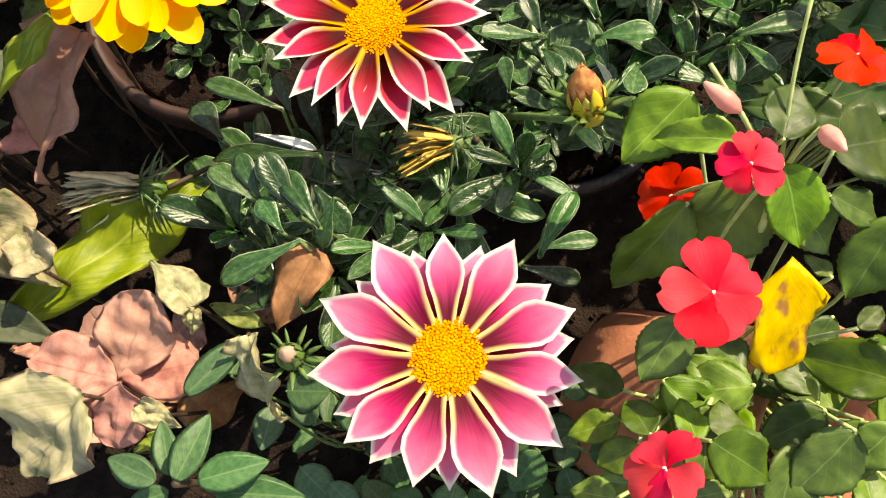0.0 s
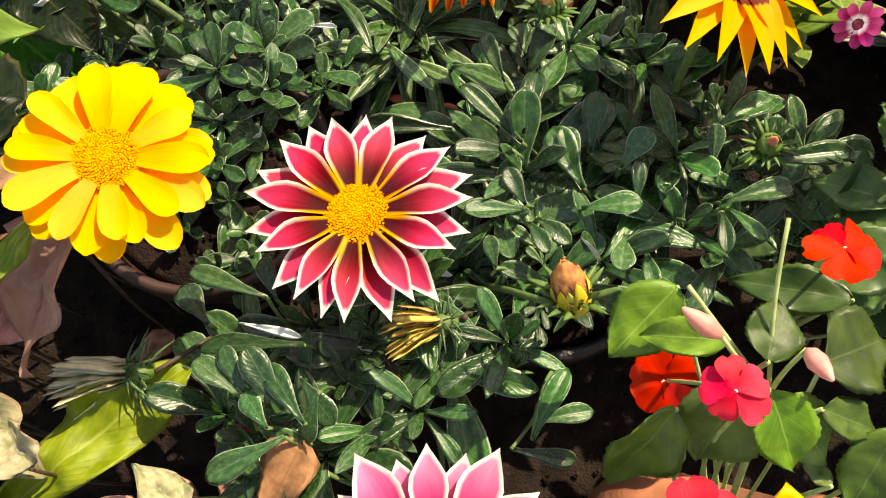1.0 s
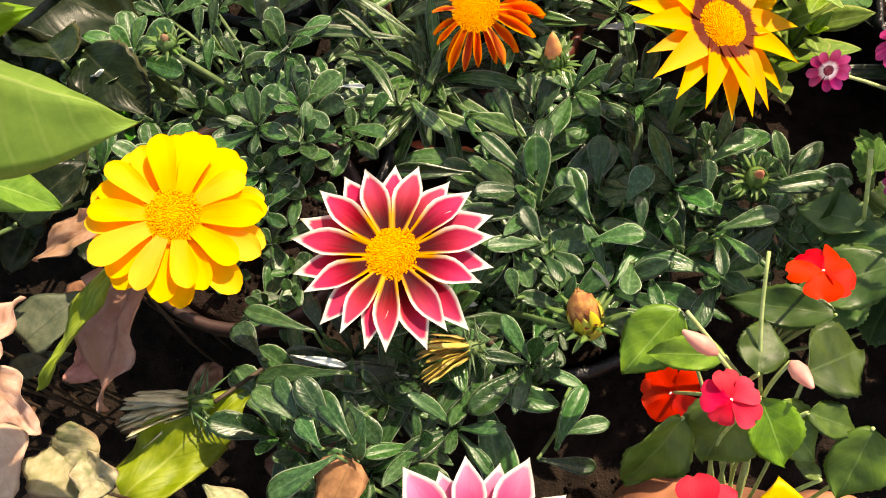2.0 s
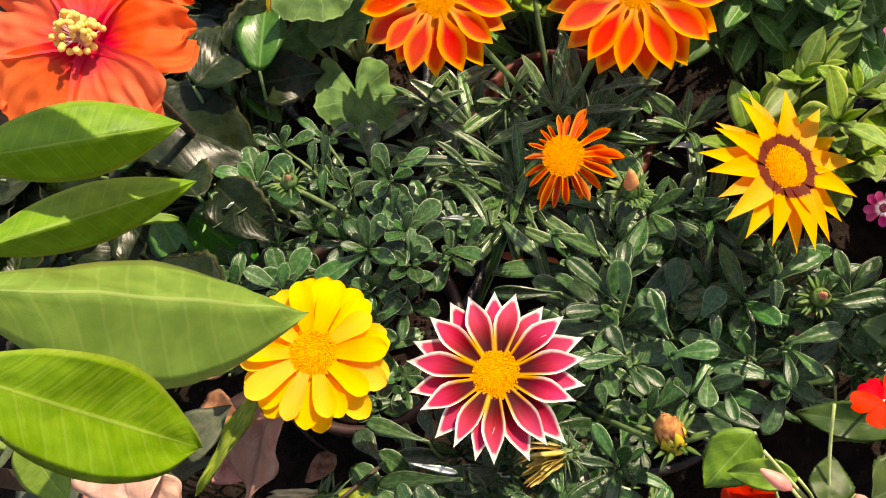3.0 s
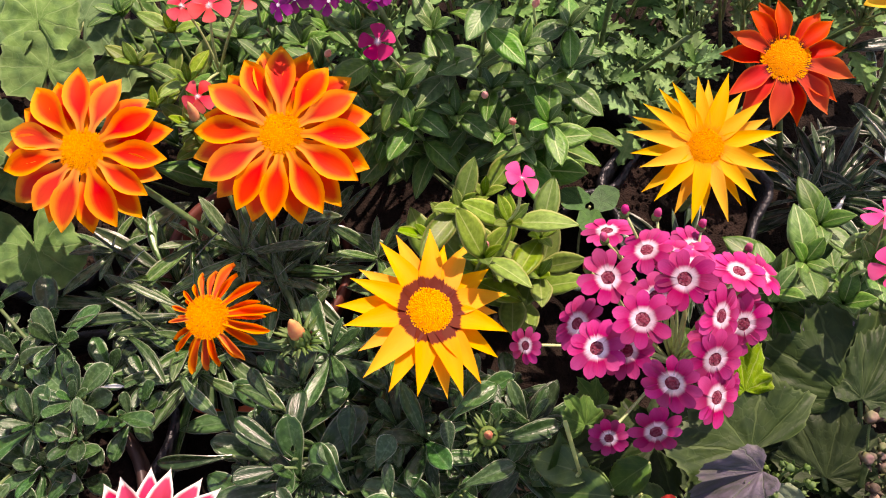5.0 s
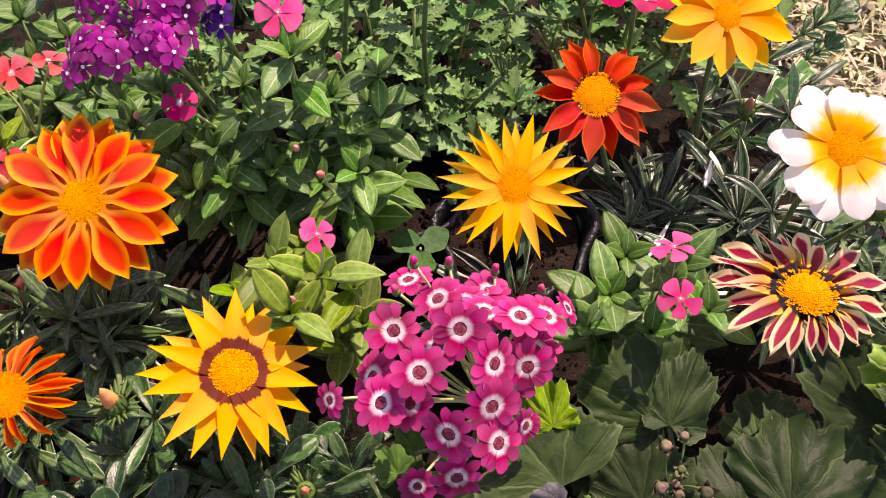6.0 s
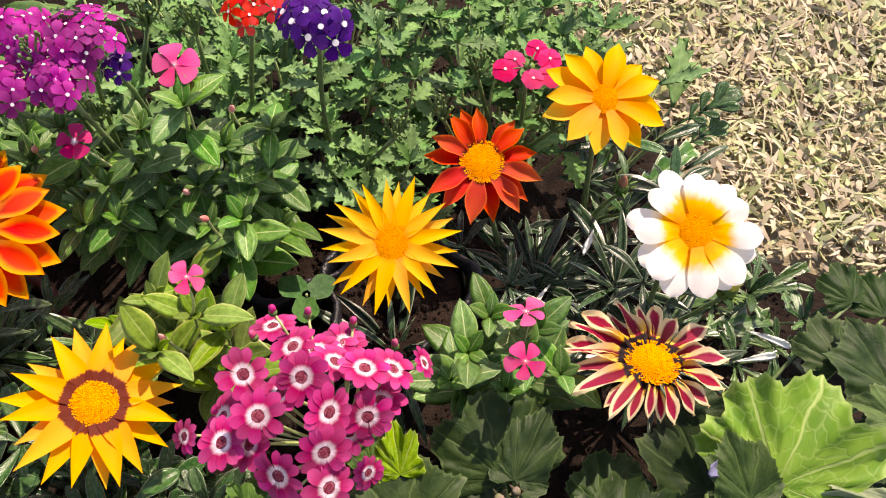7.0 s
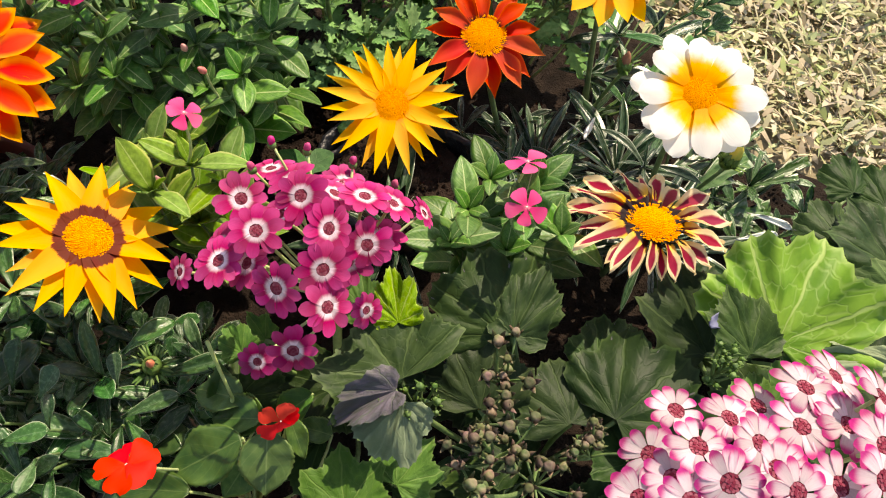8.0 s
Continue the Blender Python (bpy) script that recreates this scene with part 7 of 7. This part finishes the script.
for k, p in enumerate(((0.361, 0.471, 0.19), (0.401, 0.48, 0.19), (0.3, 0.6, 0.2), (0.195, 0.585, 0.22), (0.155, 0.511, 0.21), (0.488, 0.468, 0.17), (0.23, 0.57, 0.22), (0.44, 0.523, 0.18))):
    key = min(V_ROOTS, key=lambda q: (V_ROOTS[q][0] - p[0]) ** 2 + (V_ROOTS[q][1] - p[1]) ** 2)
    bud_cluster(verbenas[key], V_ROOTS[key], p, 22, 0.0055, 0.0019, M_BRACT, 200 + k)
bud_cluster(verbenas["pink"], V_ROOTS["pink"], (0.473, 0.503, 0.19), 9, 0.0035, 0.0017, M_BRACT, 209)
bud_cluster(verbenas["magenta"], V_ROOTS["magenta"], (0.137, 0.507, 0.275), 14, 0.005, 0.0018, M_BRACT, 210)
bed_clover = thing("clover", (0.275, 0.39, 0.02), "small green clover leaf growing between pots", "clover")
for a in (0.3, 2.4, 4.5):
    part("leaflet", ROUND_CLOVER[0], bed_clover, Matrix.Translation((0.275 + 0.011 * math.cos(a), 0.39 + 0.011 * math.sin(a), 0.1)) @ Matrix.Rotation(a, 4, "Z") @ Matrix.Scale(0.0125, 4))
stem(bed_clover, (0.275, 0.39, 0.015), (0.275, 0.39, 0.1), 0.0009, M_STEM_PALE, 3)

# ---- geranium ----
geranium = thing("geranium_plant", (-0.13, 0.48, 0.06), "geranium with round scalloped pale-green leaves", "geranium")
GER_ROWS = [
    (-0.137, 0.493, 0.178, 0.036, 0.0, 10.0, -60.0),
    (-0.076, 0.528, 0.19, 0.032, 90.0, 10.0, -90.0),
    (-0.154, 0.57, 0.17, 0.026, 60.0, 10.0, -90.0),
    (-0.079, 0.563, 0.2, 0.032, 90.0, 10.0, -90.0),
    (-0.123, 0.437, 0.11, 0.036, -80.0, 20.0, -40.0),
    (-0.2, 0.559, 0.15, 0.032, 150.0, 10.0, -90.0),
    (-0.048, 0.577, 0.13, 0.031, 0.0, 10.0, -90.0),
    (-0.132, 0.491, 0.13, 0.025, -40.0, 10.0, -90.0),
    (-0.183, 0.605, 0.17, 0.03, 100.0, 10.0, -90.0),
    (-0.126, 0.594, 0.18, 0.029, 80.0, 15.0, -90.0),
    (-0.059, 0.585, 0.17, 0.03, 60.0, 10.0, -90.0),
    (-0.048, 0.554, 0.12, 0.033, 20.0, 10.0, -90.0),
    (-0.177, 0.487, 0.12, 0.026, -90.0, 15.0, -60.0),
    (-0.16, 0.521, 0.16, 0.032, 40.0, 10.0, -90.0),
]
for row in GER_ROWS:
    palmate(geranium, ROUND_GERANIUM, (-0.13, 0.5, 0.06), *row)
for row in ((-0.177, 0.522, 0.19, 0.024, 90, 25, -90), (-0.171, 0.5, 0.165, 0.02, -60, 20, -90)):
    palmate(geranium, ROUND_YELLOW, (-0.15, 0.5, 0.06), *row, "yellowed curled leaf")

# ---- hibiscus ----
hibiscus = thing("hibiscus_plant", (-0.25, 0.42, 0.015), "hibiscus with dark glossy leaves and a large orange flower", "hibiscus")
HIB_DARK = [
    (-0.317, 0.467, 0.12, -0.242, 0.53, 0.13, 1.05, 0.0),
    (-0.29, 0.422, 0.145, -0.191, 0.385, 0.135, 0.85, 0.0),
    (-0.331, 0.562, 0.11, -0.276, 0.589, 0.11, 1.0, 0.0),
    (-0.278, 0.468, 0.1, -0.242, 0.411, 0.09, 0.7, 0.0),
    (-0.307, 0.39, 0.13, -0.263, 0.369, 0.12, 0.8, 0.0),
    (-0.301, 0.353, 0.12, -0.256, 0.293, 0.1, 0.7, 0.0),
    (-0.328, 0.574, 0.11, -0.283, 0.58, 0.1, 0.8, 0.0),
    (-0.274, 0.472, 0.11, -0.24, 0.539, 0.1, 0.75, 0.0),
    (-0.255, 0.372, 0.09, -0.206, 0.309, 0.08, 0.45, 0.0),
    (-0.23, 0.396, 0.08, -0.192, 0.347, 0.07, 0.8, 0.0),
    (-0.288, 0.334, 0.11, -0.304, 0.305, 0.1, 0.7, 0.0),
    (-0.356, 0.508, 0.1, -0.318, 0.523, 0.1, 0.8, 0.0),
    (-0.321, 0.554, 0.1, -0.265, 0.571, 0.09, 0.8, 0.0),
]
HIB_FRESH = [
    (-0.235, 0.425, 0.1, -0.248, 0.498, 0.12, 0.6, 0.0),
    (-0.25, 0.348, 0.11, -0.2, 0.309, 0.1, 0.7, 0.0),
    (-0.187, 0.441, 0.15, -0.18, 0.506, 0.165, 0.62, 0.0),
    (-0.275, 0.394, 0.14, -0.3, 0.38, 0.14, 0.8, 0.0),
    (-0.211, 0.445, 0.12, -0.185, 0.465, 0.12, 0.5, 0.0),
    (-0.271, 0.346, 0.12, -0.246, 0.297, 0.1, 0.6, 0.0),
    (-0.207, 0.444, 0.12, -0.182, 0.421, 0.11, 0.6, 0.0),
]
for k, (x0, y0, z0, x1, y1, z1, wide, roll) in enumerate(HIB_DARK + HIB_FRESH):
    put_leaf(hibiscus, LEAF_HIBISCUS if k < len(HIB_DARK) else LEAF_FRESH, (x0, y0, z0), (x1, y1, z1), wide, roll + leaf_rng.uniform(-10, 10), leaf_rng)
    stem(hibiscus, (-0.25 + 0.3 * (x0 + 0.25), 0.42 + 0.3 * (y0 - 0.42), 0.015), (x0, y0, z0), 0.0014, M_STEM, k, 0.08, "stalk")
stem(hibiscus, (-0.25, 0.42, 0.015), (-0.209, 0.341, 0.322), 0.003, M_STEM_BROWN, 8, 0.05, "branch")
HIB_AT, HIB_N = Vector((-0.2085, 0.338, 0.331)), Vector((0.1, -0.3, 1)).normalized()
hib_flower = part("flower", lathe("flower_throat", [(0.003, -0.012), (0.007, -0.004), (0.009, 0.0), (0.004, 0.001)], [M_BRACT], 12), hibiscus, facing(HIB_AT, HIB_N), "large ruffled orange flower with a crimson throat")
for k in range(5):
    hm = facing(HIB_AT, HIB_N) @ Matrix.Rotation(1.2566 * k - 0.16, 4, "Z") @ Matrix.Translation((0.002, 0, 0.0006 * k)) @ Matrix.Rotation(-0.22, 4, "Y") @ Matrix.Diagonal((0.0475, 0.048, 0.05, 1))
    part("petal", PETALS["hibiscus"][k % 3], hib_flower, hm)
part("pistil", tube("pistil", [HIB_AT + HIB_N * d for d in (0, 0.006, 0.012, 0.016)], 0.0016, 0.001, M_P_SALMON), hib_flower)
pin_rng = random.Random(4)
anther = lathe("anther", [(0.4, -0.8), (1.0, -0.2), (0.8, 0.6), (0.2, 0.9)], [D_POLLEN], 8)
for k in range(76):
    d = Vector((pin_rng.gauss(0, 1), pin_rng.gauss(0, 1), pin_rng.uniform(0.2, 1.4))).normalized()
    p0 = HIB_AT + HIB_N * pin_rng.uniform(0.008, 0.016)
    p1 = p0 + d * pin_rng.uniform(0.0085, 0.013)
    part("filament", tube("filament", [p0, p0.lerp(p1, 0.5), p1], 0.0003, 0.00025, M_P_SALMON, 4), hib_flower)
    part("anther", anther, hib_flower, facing(p1, d, 0, 0.0018))

# ---- shrub with large elliptic leaves ----
shrub = thing("shrub", (-0.33, 0.16, 0.0), "shrub with long bright-green elliptic leaves", "shrub")
for k, (base, tip, wide, roll) in enumerate((
    ((-0.18, 0.174, 0.44), (-0.09, 0.199, 0.33), 0.39, 2),
    ((-0.157, 0.143, 0.47), (-0.11, 0.127, 0.388), 0.4, 4),
    ((-0.188, 0.19, 0.325), (-0.144, 0.187, 0.28), 0.42, 0),
    ((-0.278, 0.243, 0.31), (-0.177, 0.295, 0.265), 0.3, 34),
    ((-0.202, 0.228, 0.42), (-0.131, 0.253, 0.389), 0.4, 36),
    # unseen leaf, added up-sun only to cast shade on the leaves below
    ((-0.2, 0.335, 0.55), (-0.06, 0.31, 0.57), 0.4, 0),
    ((-0.33, 0.29, 0.22), (-0.235, 0.335, 0.165), 0.3, -10),
    ((-0.241, 0.159, 0.3), (-0.227, 0.127, 0.28), 0.6, 5),
    ((-0.34, 0.2, 0.25), (-0.275, 0.165, 0.22), 0.4, 0),
)):
    put_leaf(shrub, [LEAF_MANGO[0 if k in (0, 3, 4) else 1]], base, tip, wide, roll, leaf_rng)
    stem(shrub, (-0.33, 0.16, 0.2), base, 0.0018, M_STEM_PALE, int(abs(base[0]) * 999), 0.06, "stalk")
stem(shrub, (-0.33, 0.16, 0.0), (-0.33, 0.16, 0.32), 0.006, M_STEM_BROWN, 9, 0.02, "trunk")

# ---- dry arrowhead vine and fallen leaves ----
vine = thing("arrowhead_vine", (-0.17, 0.09, 0.015), "withering arrowhead vine with pinkish and cream dry leaves", "vine")
DRY_A = [
    ((-0.26, 0.177, 0.17), (-0.256, 0.118, 0.15), 0.87, 0, "pink"),
    ((-0.256, 0.162, 0.155), (-0.225, 0.19, 0.165), 0.62, -15, "pink"),
    ((-0.247, 0.151, 0.15), (-0.219, 0.121, 0.145), 0.72, 10, "pink"),
    ((-0.246, 0.126, 0.152), (-0.242, 0.071, 0.145), 0.93, 0, "blush"),
    ((-0.22, 0.119, 0.13), (-0.189, 0.087, 0.125), 0.87, 0, "cream"),
    ((-0.277, 0.132, 0.135), (-0.314, 0.123, 0.13), 0.71, 0, "lobe"),
    ((-0.318, 0.178, 0.13), (-0.339, 0.106, 0.12), 0.66, 0, "dull"),
    ((-0.23, 0.169, 0.15), (-0.2, 0.197, 0.15), 0.76, 0, "dull"),
    ((-0.215, 0.151, 0.13), (-0.19, 0.17, 0.135), 0.75, 0, "lobe"),
    ((-0.181, 0.224, 0.175), (-0.226, 0.21, 0.165), 0.42, -10, "hanging"),
    ((-0.163, 0.193, 0.172), (-0.195, 0.13, 0.145), 0.62, 12, "hanging"),
    ((-0.247, 0.158, 0.13), (-0.215, 0.168, 0.13), 0.43, 0, "dull"),
    ((-0.291, 0.163, 0.12), (-0.316, 0.109, 0.11), 0.69, 0, "lobe"),
    ((-0.295, 0.112, 0.14), (-0.295, 0.084, 0.13), 0.31, 0, "yellowing"),
    ((-0.232, 0.209, 0.11), (-0.205, 0.192, 0.11), 0.74, 0, "brown"),
    ((-0.149, 0.031, 0.16), (-0.182, -0.005, 0.15), 1.0, 0, "cream"),
    ((-0.109, 0.07, 0.15), (-0.126, 0.09, 0.16), 0.75, 20, "cream"),
    ((-0.109, 0.07, 0.15), (-0.112, 0.058, 0.145), 0.8, 0, "cream"),
]
DRY_B = [
    # pinkish leaves in shade; the brown kind puts that shade into their colour
    ((-0.058, 0.099, 0.14), (-0.079, 0.062, 0.135), 0.62, 0, "brown"),
    ((-0.086, 0.073, 0.11), (-0.105, 0.088, 0.115), 0.8, 0, "brown"),
    ((-0.107, 0.094, 0.09), (-0.06, 0.086, 0.085), 0.75, 0, "brown"),
    ((-0.08, 0.055, 0.17), (-0.072, 0.017, 0.155), 0.5, 30, "cream"),
    ((-0.142, 0.039, 0.14), (-0.129, 0.078, 0.15), 0.95, 0, "lobe"),
    ((-0.142, 0.039, 0.14), (-0.181, 0.048, 0.14), 0.85, 0, "lobe"),
    ((-0.142, 0.039, 0.14), (-0.109, 0.048, 0.14), 0.85, 0, "lobe"),
    ((-0.142, 0.039, 0.14), (-0.147, 0.009, 0.13), 0.9, 0, "lobe"),
    ((-0.129, 0.027, 0.155), (-0.111, 0.018, 0.15), 0.6, 0, "cream"),
    ((-0.221, 0.073, 0.11), (-0.189, 0.063, 0.105), 0.6, 0, "dull"),
    ((-0.208, 0.057, 0.11), (-0.189, 0.064, 0.1), 0.7, 0, "lobe"),
    ((-0.212, 0.073, 0.1), (-0.118, 0.147, 0.116), 0.74, 6, "yellowing"),
    ((-0.109, 0.076, 0.125), (-0.084, 0.067, 0.12), 0.9, 0, "yellowing"),
    ((-0.14, 0.009, 0.12), (-0.124, 0.019, 0.125), 0.8, 0, "yellowing"),
    ((-0.158, 0.207, 0.19), (-0.216, 0.138, 0.165), 0.3, -14, "yellowing"),
    ((-0.186, 0.091, 0.13), (-0.206, 0.116, 0.135), 0.71, 0, "cream"),
]
DRY_KINDS = {"pink": LEAF_DRY_PINK, "blush": LEAF_DRY_BLUSH, "hanging": LEAF_DRY_HANG, "cream": LEAF_DRY_CREAM, "dull": LEAF_DULL, "brown": LEAF_DRY_BROWN, "lobe": LEAF_DRY_LOBE, "yellowing": LEAF_YELLOW_GREEN[:1]}
DRY_LABELS = {"dull": "dull grey-green leaf", "yellowing": "yellow-green leaf"}
for k, (base, tip, wide, roll, kind) in enumerate(DRY_A + DRY_B):
    put_leaf(vine, DRY_KINDS[kind], base, tip, wide, roll, leaf_rng, label=DRY_LABELS[kind] if kind in DRY_LABELS else "")
    stem(vine, (0.88 * base[0] - 0.02, 0.88 * base[1] + 0.011, 0.015), base, 0.001, M_STEM_BROWN, 300 + k, 0.06, "stalk")
part("leaf", ROUND_DRY[0], vine, Matrix.Translation((-0.144, 0.045, 0.12)) @ Matrix.Rotation(2.2, 4, "Z") @ Matrix.Scale(0.034, 4), "large pinkish funnel-shaped dry leaf")
stem(vine, (-0.17, 0.09, 0.015), (-0.144, 0.045, 0.13), 0.0016, M_STEM_BROWN, 340)

rose = thing("rose_shoot", (-0.11, -0.02, 0.015), "rose shoot with oval grey-green leaflets", "rose")
for x0, y0, z0, x1, y1, z1, wide, roll in (
    (-0.103, -0.003, 0.2, -0.122, 0.005, 0.2, 0.62, 0.0),
    (-0.096, -0.003, 0.2, -0.086, 0.021, 0.2, 0.55, 0.0),
    (-0.088, -0.003, 0.2, -0.063, 0.004, 0.2, 0.6, 0.0),
    (-0.101, -0.001, 0.19, -0.107, 0.019, 0.19, 0.55, 0.0),
    (-0.084, -0.007, 0.19, -0.051, -0.009, 0.19, 0.5, 0.0),
    (-0.101, -0.007, 0.19, -0.117, -0.012, 0.19, 0.6, 0.0),
    (-0.107, 0.031, 0.16, -0.082, 0.057, 0.16, 0.4, 0.0),
):
    put_leaf(rose, LEAF_ROSE, (x0, y0, z0), (x1, y1, z1), wide, roll, leaf_rng, "leaflet")
stem(rose, (-0.11, -0.02, 0.015), (-0.096, -0.004, 0.2), 0.0015, M_STEM_BROWN, 5)

# ---- low leaves and litter that fill the gaps ----
low_rng = random.Random(77)
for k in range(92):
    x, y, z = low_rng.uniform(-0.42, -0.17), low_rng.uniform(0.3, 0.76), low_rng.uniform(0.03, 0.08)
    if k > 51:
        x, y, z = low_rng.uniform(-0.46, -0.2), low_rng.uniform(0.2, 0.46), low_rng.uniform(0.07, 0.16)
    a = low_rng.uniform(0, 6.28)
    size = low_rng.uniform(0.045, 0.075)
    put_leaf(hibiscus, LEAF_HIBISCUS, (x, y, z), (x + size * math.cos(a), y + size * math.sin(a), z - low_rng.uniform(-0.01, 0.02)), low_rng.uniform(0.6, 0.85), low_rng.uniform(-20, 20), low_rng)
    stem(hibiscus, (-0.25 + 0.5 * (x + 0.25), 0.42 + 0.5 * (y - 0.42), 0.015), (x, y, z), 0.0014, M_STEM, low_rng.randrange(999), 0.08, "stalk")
for _ in range(40):
    x, y, z = low_rng.uniform(0.085, 0.22), low_rng.uniform(-0.05, 0.05), low_rng.uniform(0.13, 0.18)
    a = low_rng.uniform(0, 6.28)
    size = low_rng.uniform(0.022, 0.036)
    put_leaf(imp_plant, LEAF_IMPATIENS, (x, y, z), (x + size * math.cos(a), y + size * math.sin(a), z - low_rng.uniform(0.0, 0.012)), low_rng.uniform(0.75, 0.95), low_rng.uniform(-15, 15), low_rng)
    stem(imp_plant, (0.145, 0.045, 0.1), (x, y, z), 0.001, M_STEM_PALE, low_rng.randrange(999), 0.08, "stalk")
for _ in range(70):
    x, y, z = low_rng.uniform(-0.12, 0.5), low_rng.uniform(0.47, 0.8), low_rng.uniform(0.04, 0.1)
    if x > lawn_edge(y) - 0.06:
        continue
    a = low_rng.uniform(0, 6.28)
    size = low_rng.uniform(0.04, 0.06)
    put_leaf(vin_back, LEAF_VINCA, (x, y, z), (x + size * math.cos(a), y + size * math.sin(a), z + low_rng.uniform(-0.01, 0.02)), low_rng.uniform(0.9, 1.2), low_rng.uniform(-20, 20), low_rng)
    stem(vin_back, (0.22 + 0.8 * (x - 0.22), 0.46 + 0.8 * (y - 0.46), 0.012), (x, y, z), 0.0012, M_STEM, low_rng.randrange(999), 0.08, "stalk")
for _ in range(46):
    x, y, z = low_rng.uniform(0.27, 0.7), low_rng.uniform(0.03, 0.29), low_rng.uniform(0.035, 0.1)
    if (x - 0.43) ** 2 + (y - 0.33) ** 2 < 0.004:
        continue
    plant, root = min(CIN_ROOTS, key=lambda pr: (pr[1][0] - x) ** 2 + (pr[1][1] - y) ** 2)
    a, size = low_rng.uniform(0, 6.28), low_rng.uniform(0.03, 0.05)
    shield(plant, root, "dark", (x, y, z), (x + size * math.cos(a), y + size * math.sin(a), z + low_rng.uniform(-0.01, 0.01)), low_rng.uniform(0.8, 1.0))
weed = thing("chickweed", (-0.01, 0.0, 0.012), "low weed with small round green leaves on the soil", "weed")
for _ in range(70):
    x, y, z = low_rng.uniform(-0.1, 0.07), low_rng.uniform(-0.06, 0.05), low_rng.uniform(0.04, 0.13)
    a = low_rng.uniform(0, 6.28)
    size = low_rng.uniform(0.014, 0.024)
    put_leaf(weed, LEAF_ROSE, (x, y, z), (x + size * math.cos(a), y + size * math.sin(a), z + low_rng.uniform(-0.006, 0.006)), low_rng.uniform(0.7, 1.0), low_rng.uniform(-20, 20), low_rng)
    stem(weed, (-0.01 + 0.6 * (x + 0.01), 0.6 * y, 0.012), (x, y, z), 0.0008, M_STEM, low_rng.randrange(999), 0.1, "stalk")
for k in range(20):
    x, y = low_rng.uniform(-0.34, -0.03), low_rng.uniform(-0.06, 0.2)
    a = low_rng.uniform(0, 6.28)
    size = low_rng.uniform(0.02, 0.05)
    meshes = (LEAF_DRY_BROWN, LEAF_DRY_LOBE, LEAF_DRY_BROWN, LEAF_DRY_BROWN)[k % 4]
    solo("fallen_leaf", meshes[0], blade_pose((x, y, 0.02 + 0.012 * low_rng.random()), (x + size * math.cos(a), y + size * math.sin(a), 0.024), low_rng.uniform(0.5, 0.9), low_rng.uniform(-15, 15)), "curled dry leaf lying on dark soil", "leaf", "fallen leaves")
for x, y, z in ((-0.017, 0.3, 0.083), (-0.025, 0.305, 0.083), (0.005, 0.298, 0.083)):
    solo("fallen_petal", leaf_mesh("fallen_petal", STRAP, [M_FALLEN_ORANGE], 0.3, 0.1, 0.05, seed=3), blade_pose((x, y, z), (x + 0.012, y - 0.004, z + 0.002), 1.6), "fallen orange petal lying on a pot rim", "petal", "fallen petals")
crumpled = leaf_mesh("fallen_petal", ROUND_TIP, [M_LILAC], 0.5, 0.3, 0.12, nu=6, nv=9, seed=6, twist=0.5)
solo("fallen_petal", crumpled, blade_pose((0.492, 0.18, 0.186), (0.506, 0.184, 0.18), 1.2, 15), "crumpled lilac petal caught between green leaves", "petal", "fallen petals")
seedling = thing("seedling", (-0.228, 0.6, 0.074), "small round-leaved seedling in a terracotta pot", "seedling")
for k, (dx, dy) in enumerate(((-0.018, 0.008), (-0.01, -0.016), (0.012, -0.01), (0.016, 0.014), (0.0, 0.02), (-0.024, -0.006))):
    p = (-0.228 + dx, 0.6 + dy, 0.105 + 0.004 * (k % 3))
    stem(seedling, (-0.228 + 0.3 * dx, 0.6 + 0.3 * dy, 0.074), p, 0.0008, M_STEM_PALE, k)
    part("leaf", ROUND_CLOVER[0], seedling, Matrix.Translation(p) @ Matrix.Rotation(k, 4, "Z") @ Matrix.Rotation(0.2, 4, "Y") @ Matrix.Scale(0.011, 4))
spots = [(low_rng.uniform(-0.4, 0.7), low_rng.uniform(-0.1, 0.75), 0.014) for _ in range(5000)]
crumbs("soil_crumbs", [p for p in spots if p[0] < lawn_edge(p[1])], 0.003, M_CRUMB, "loose dark soil crumbs over the bed", 12)
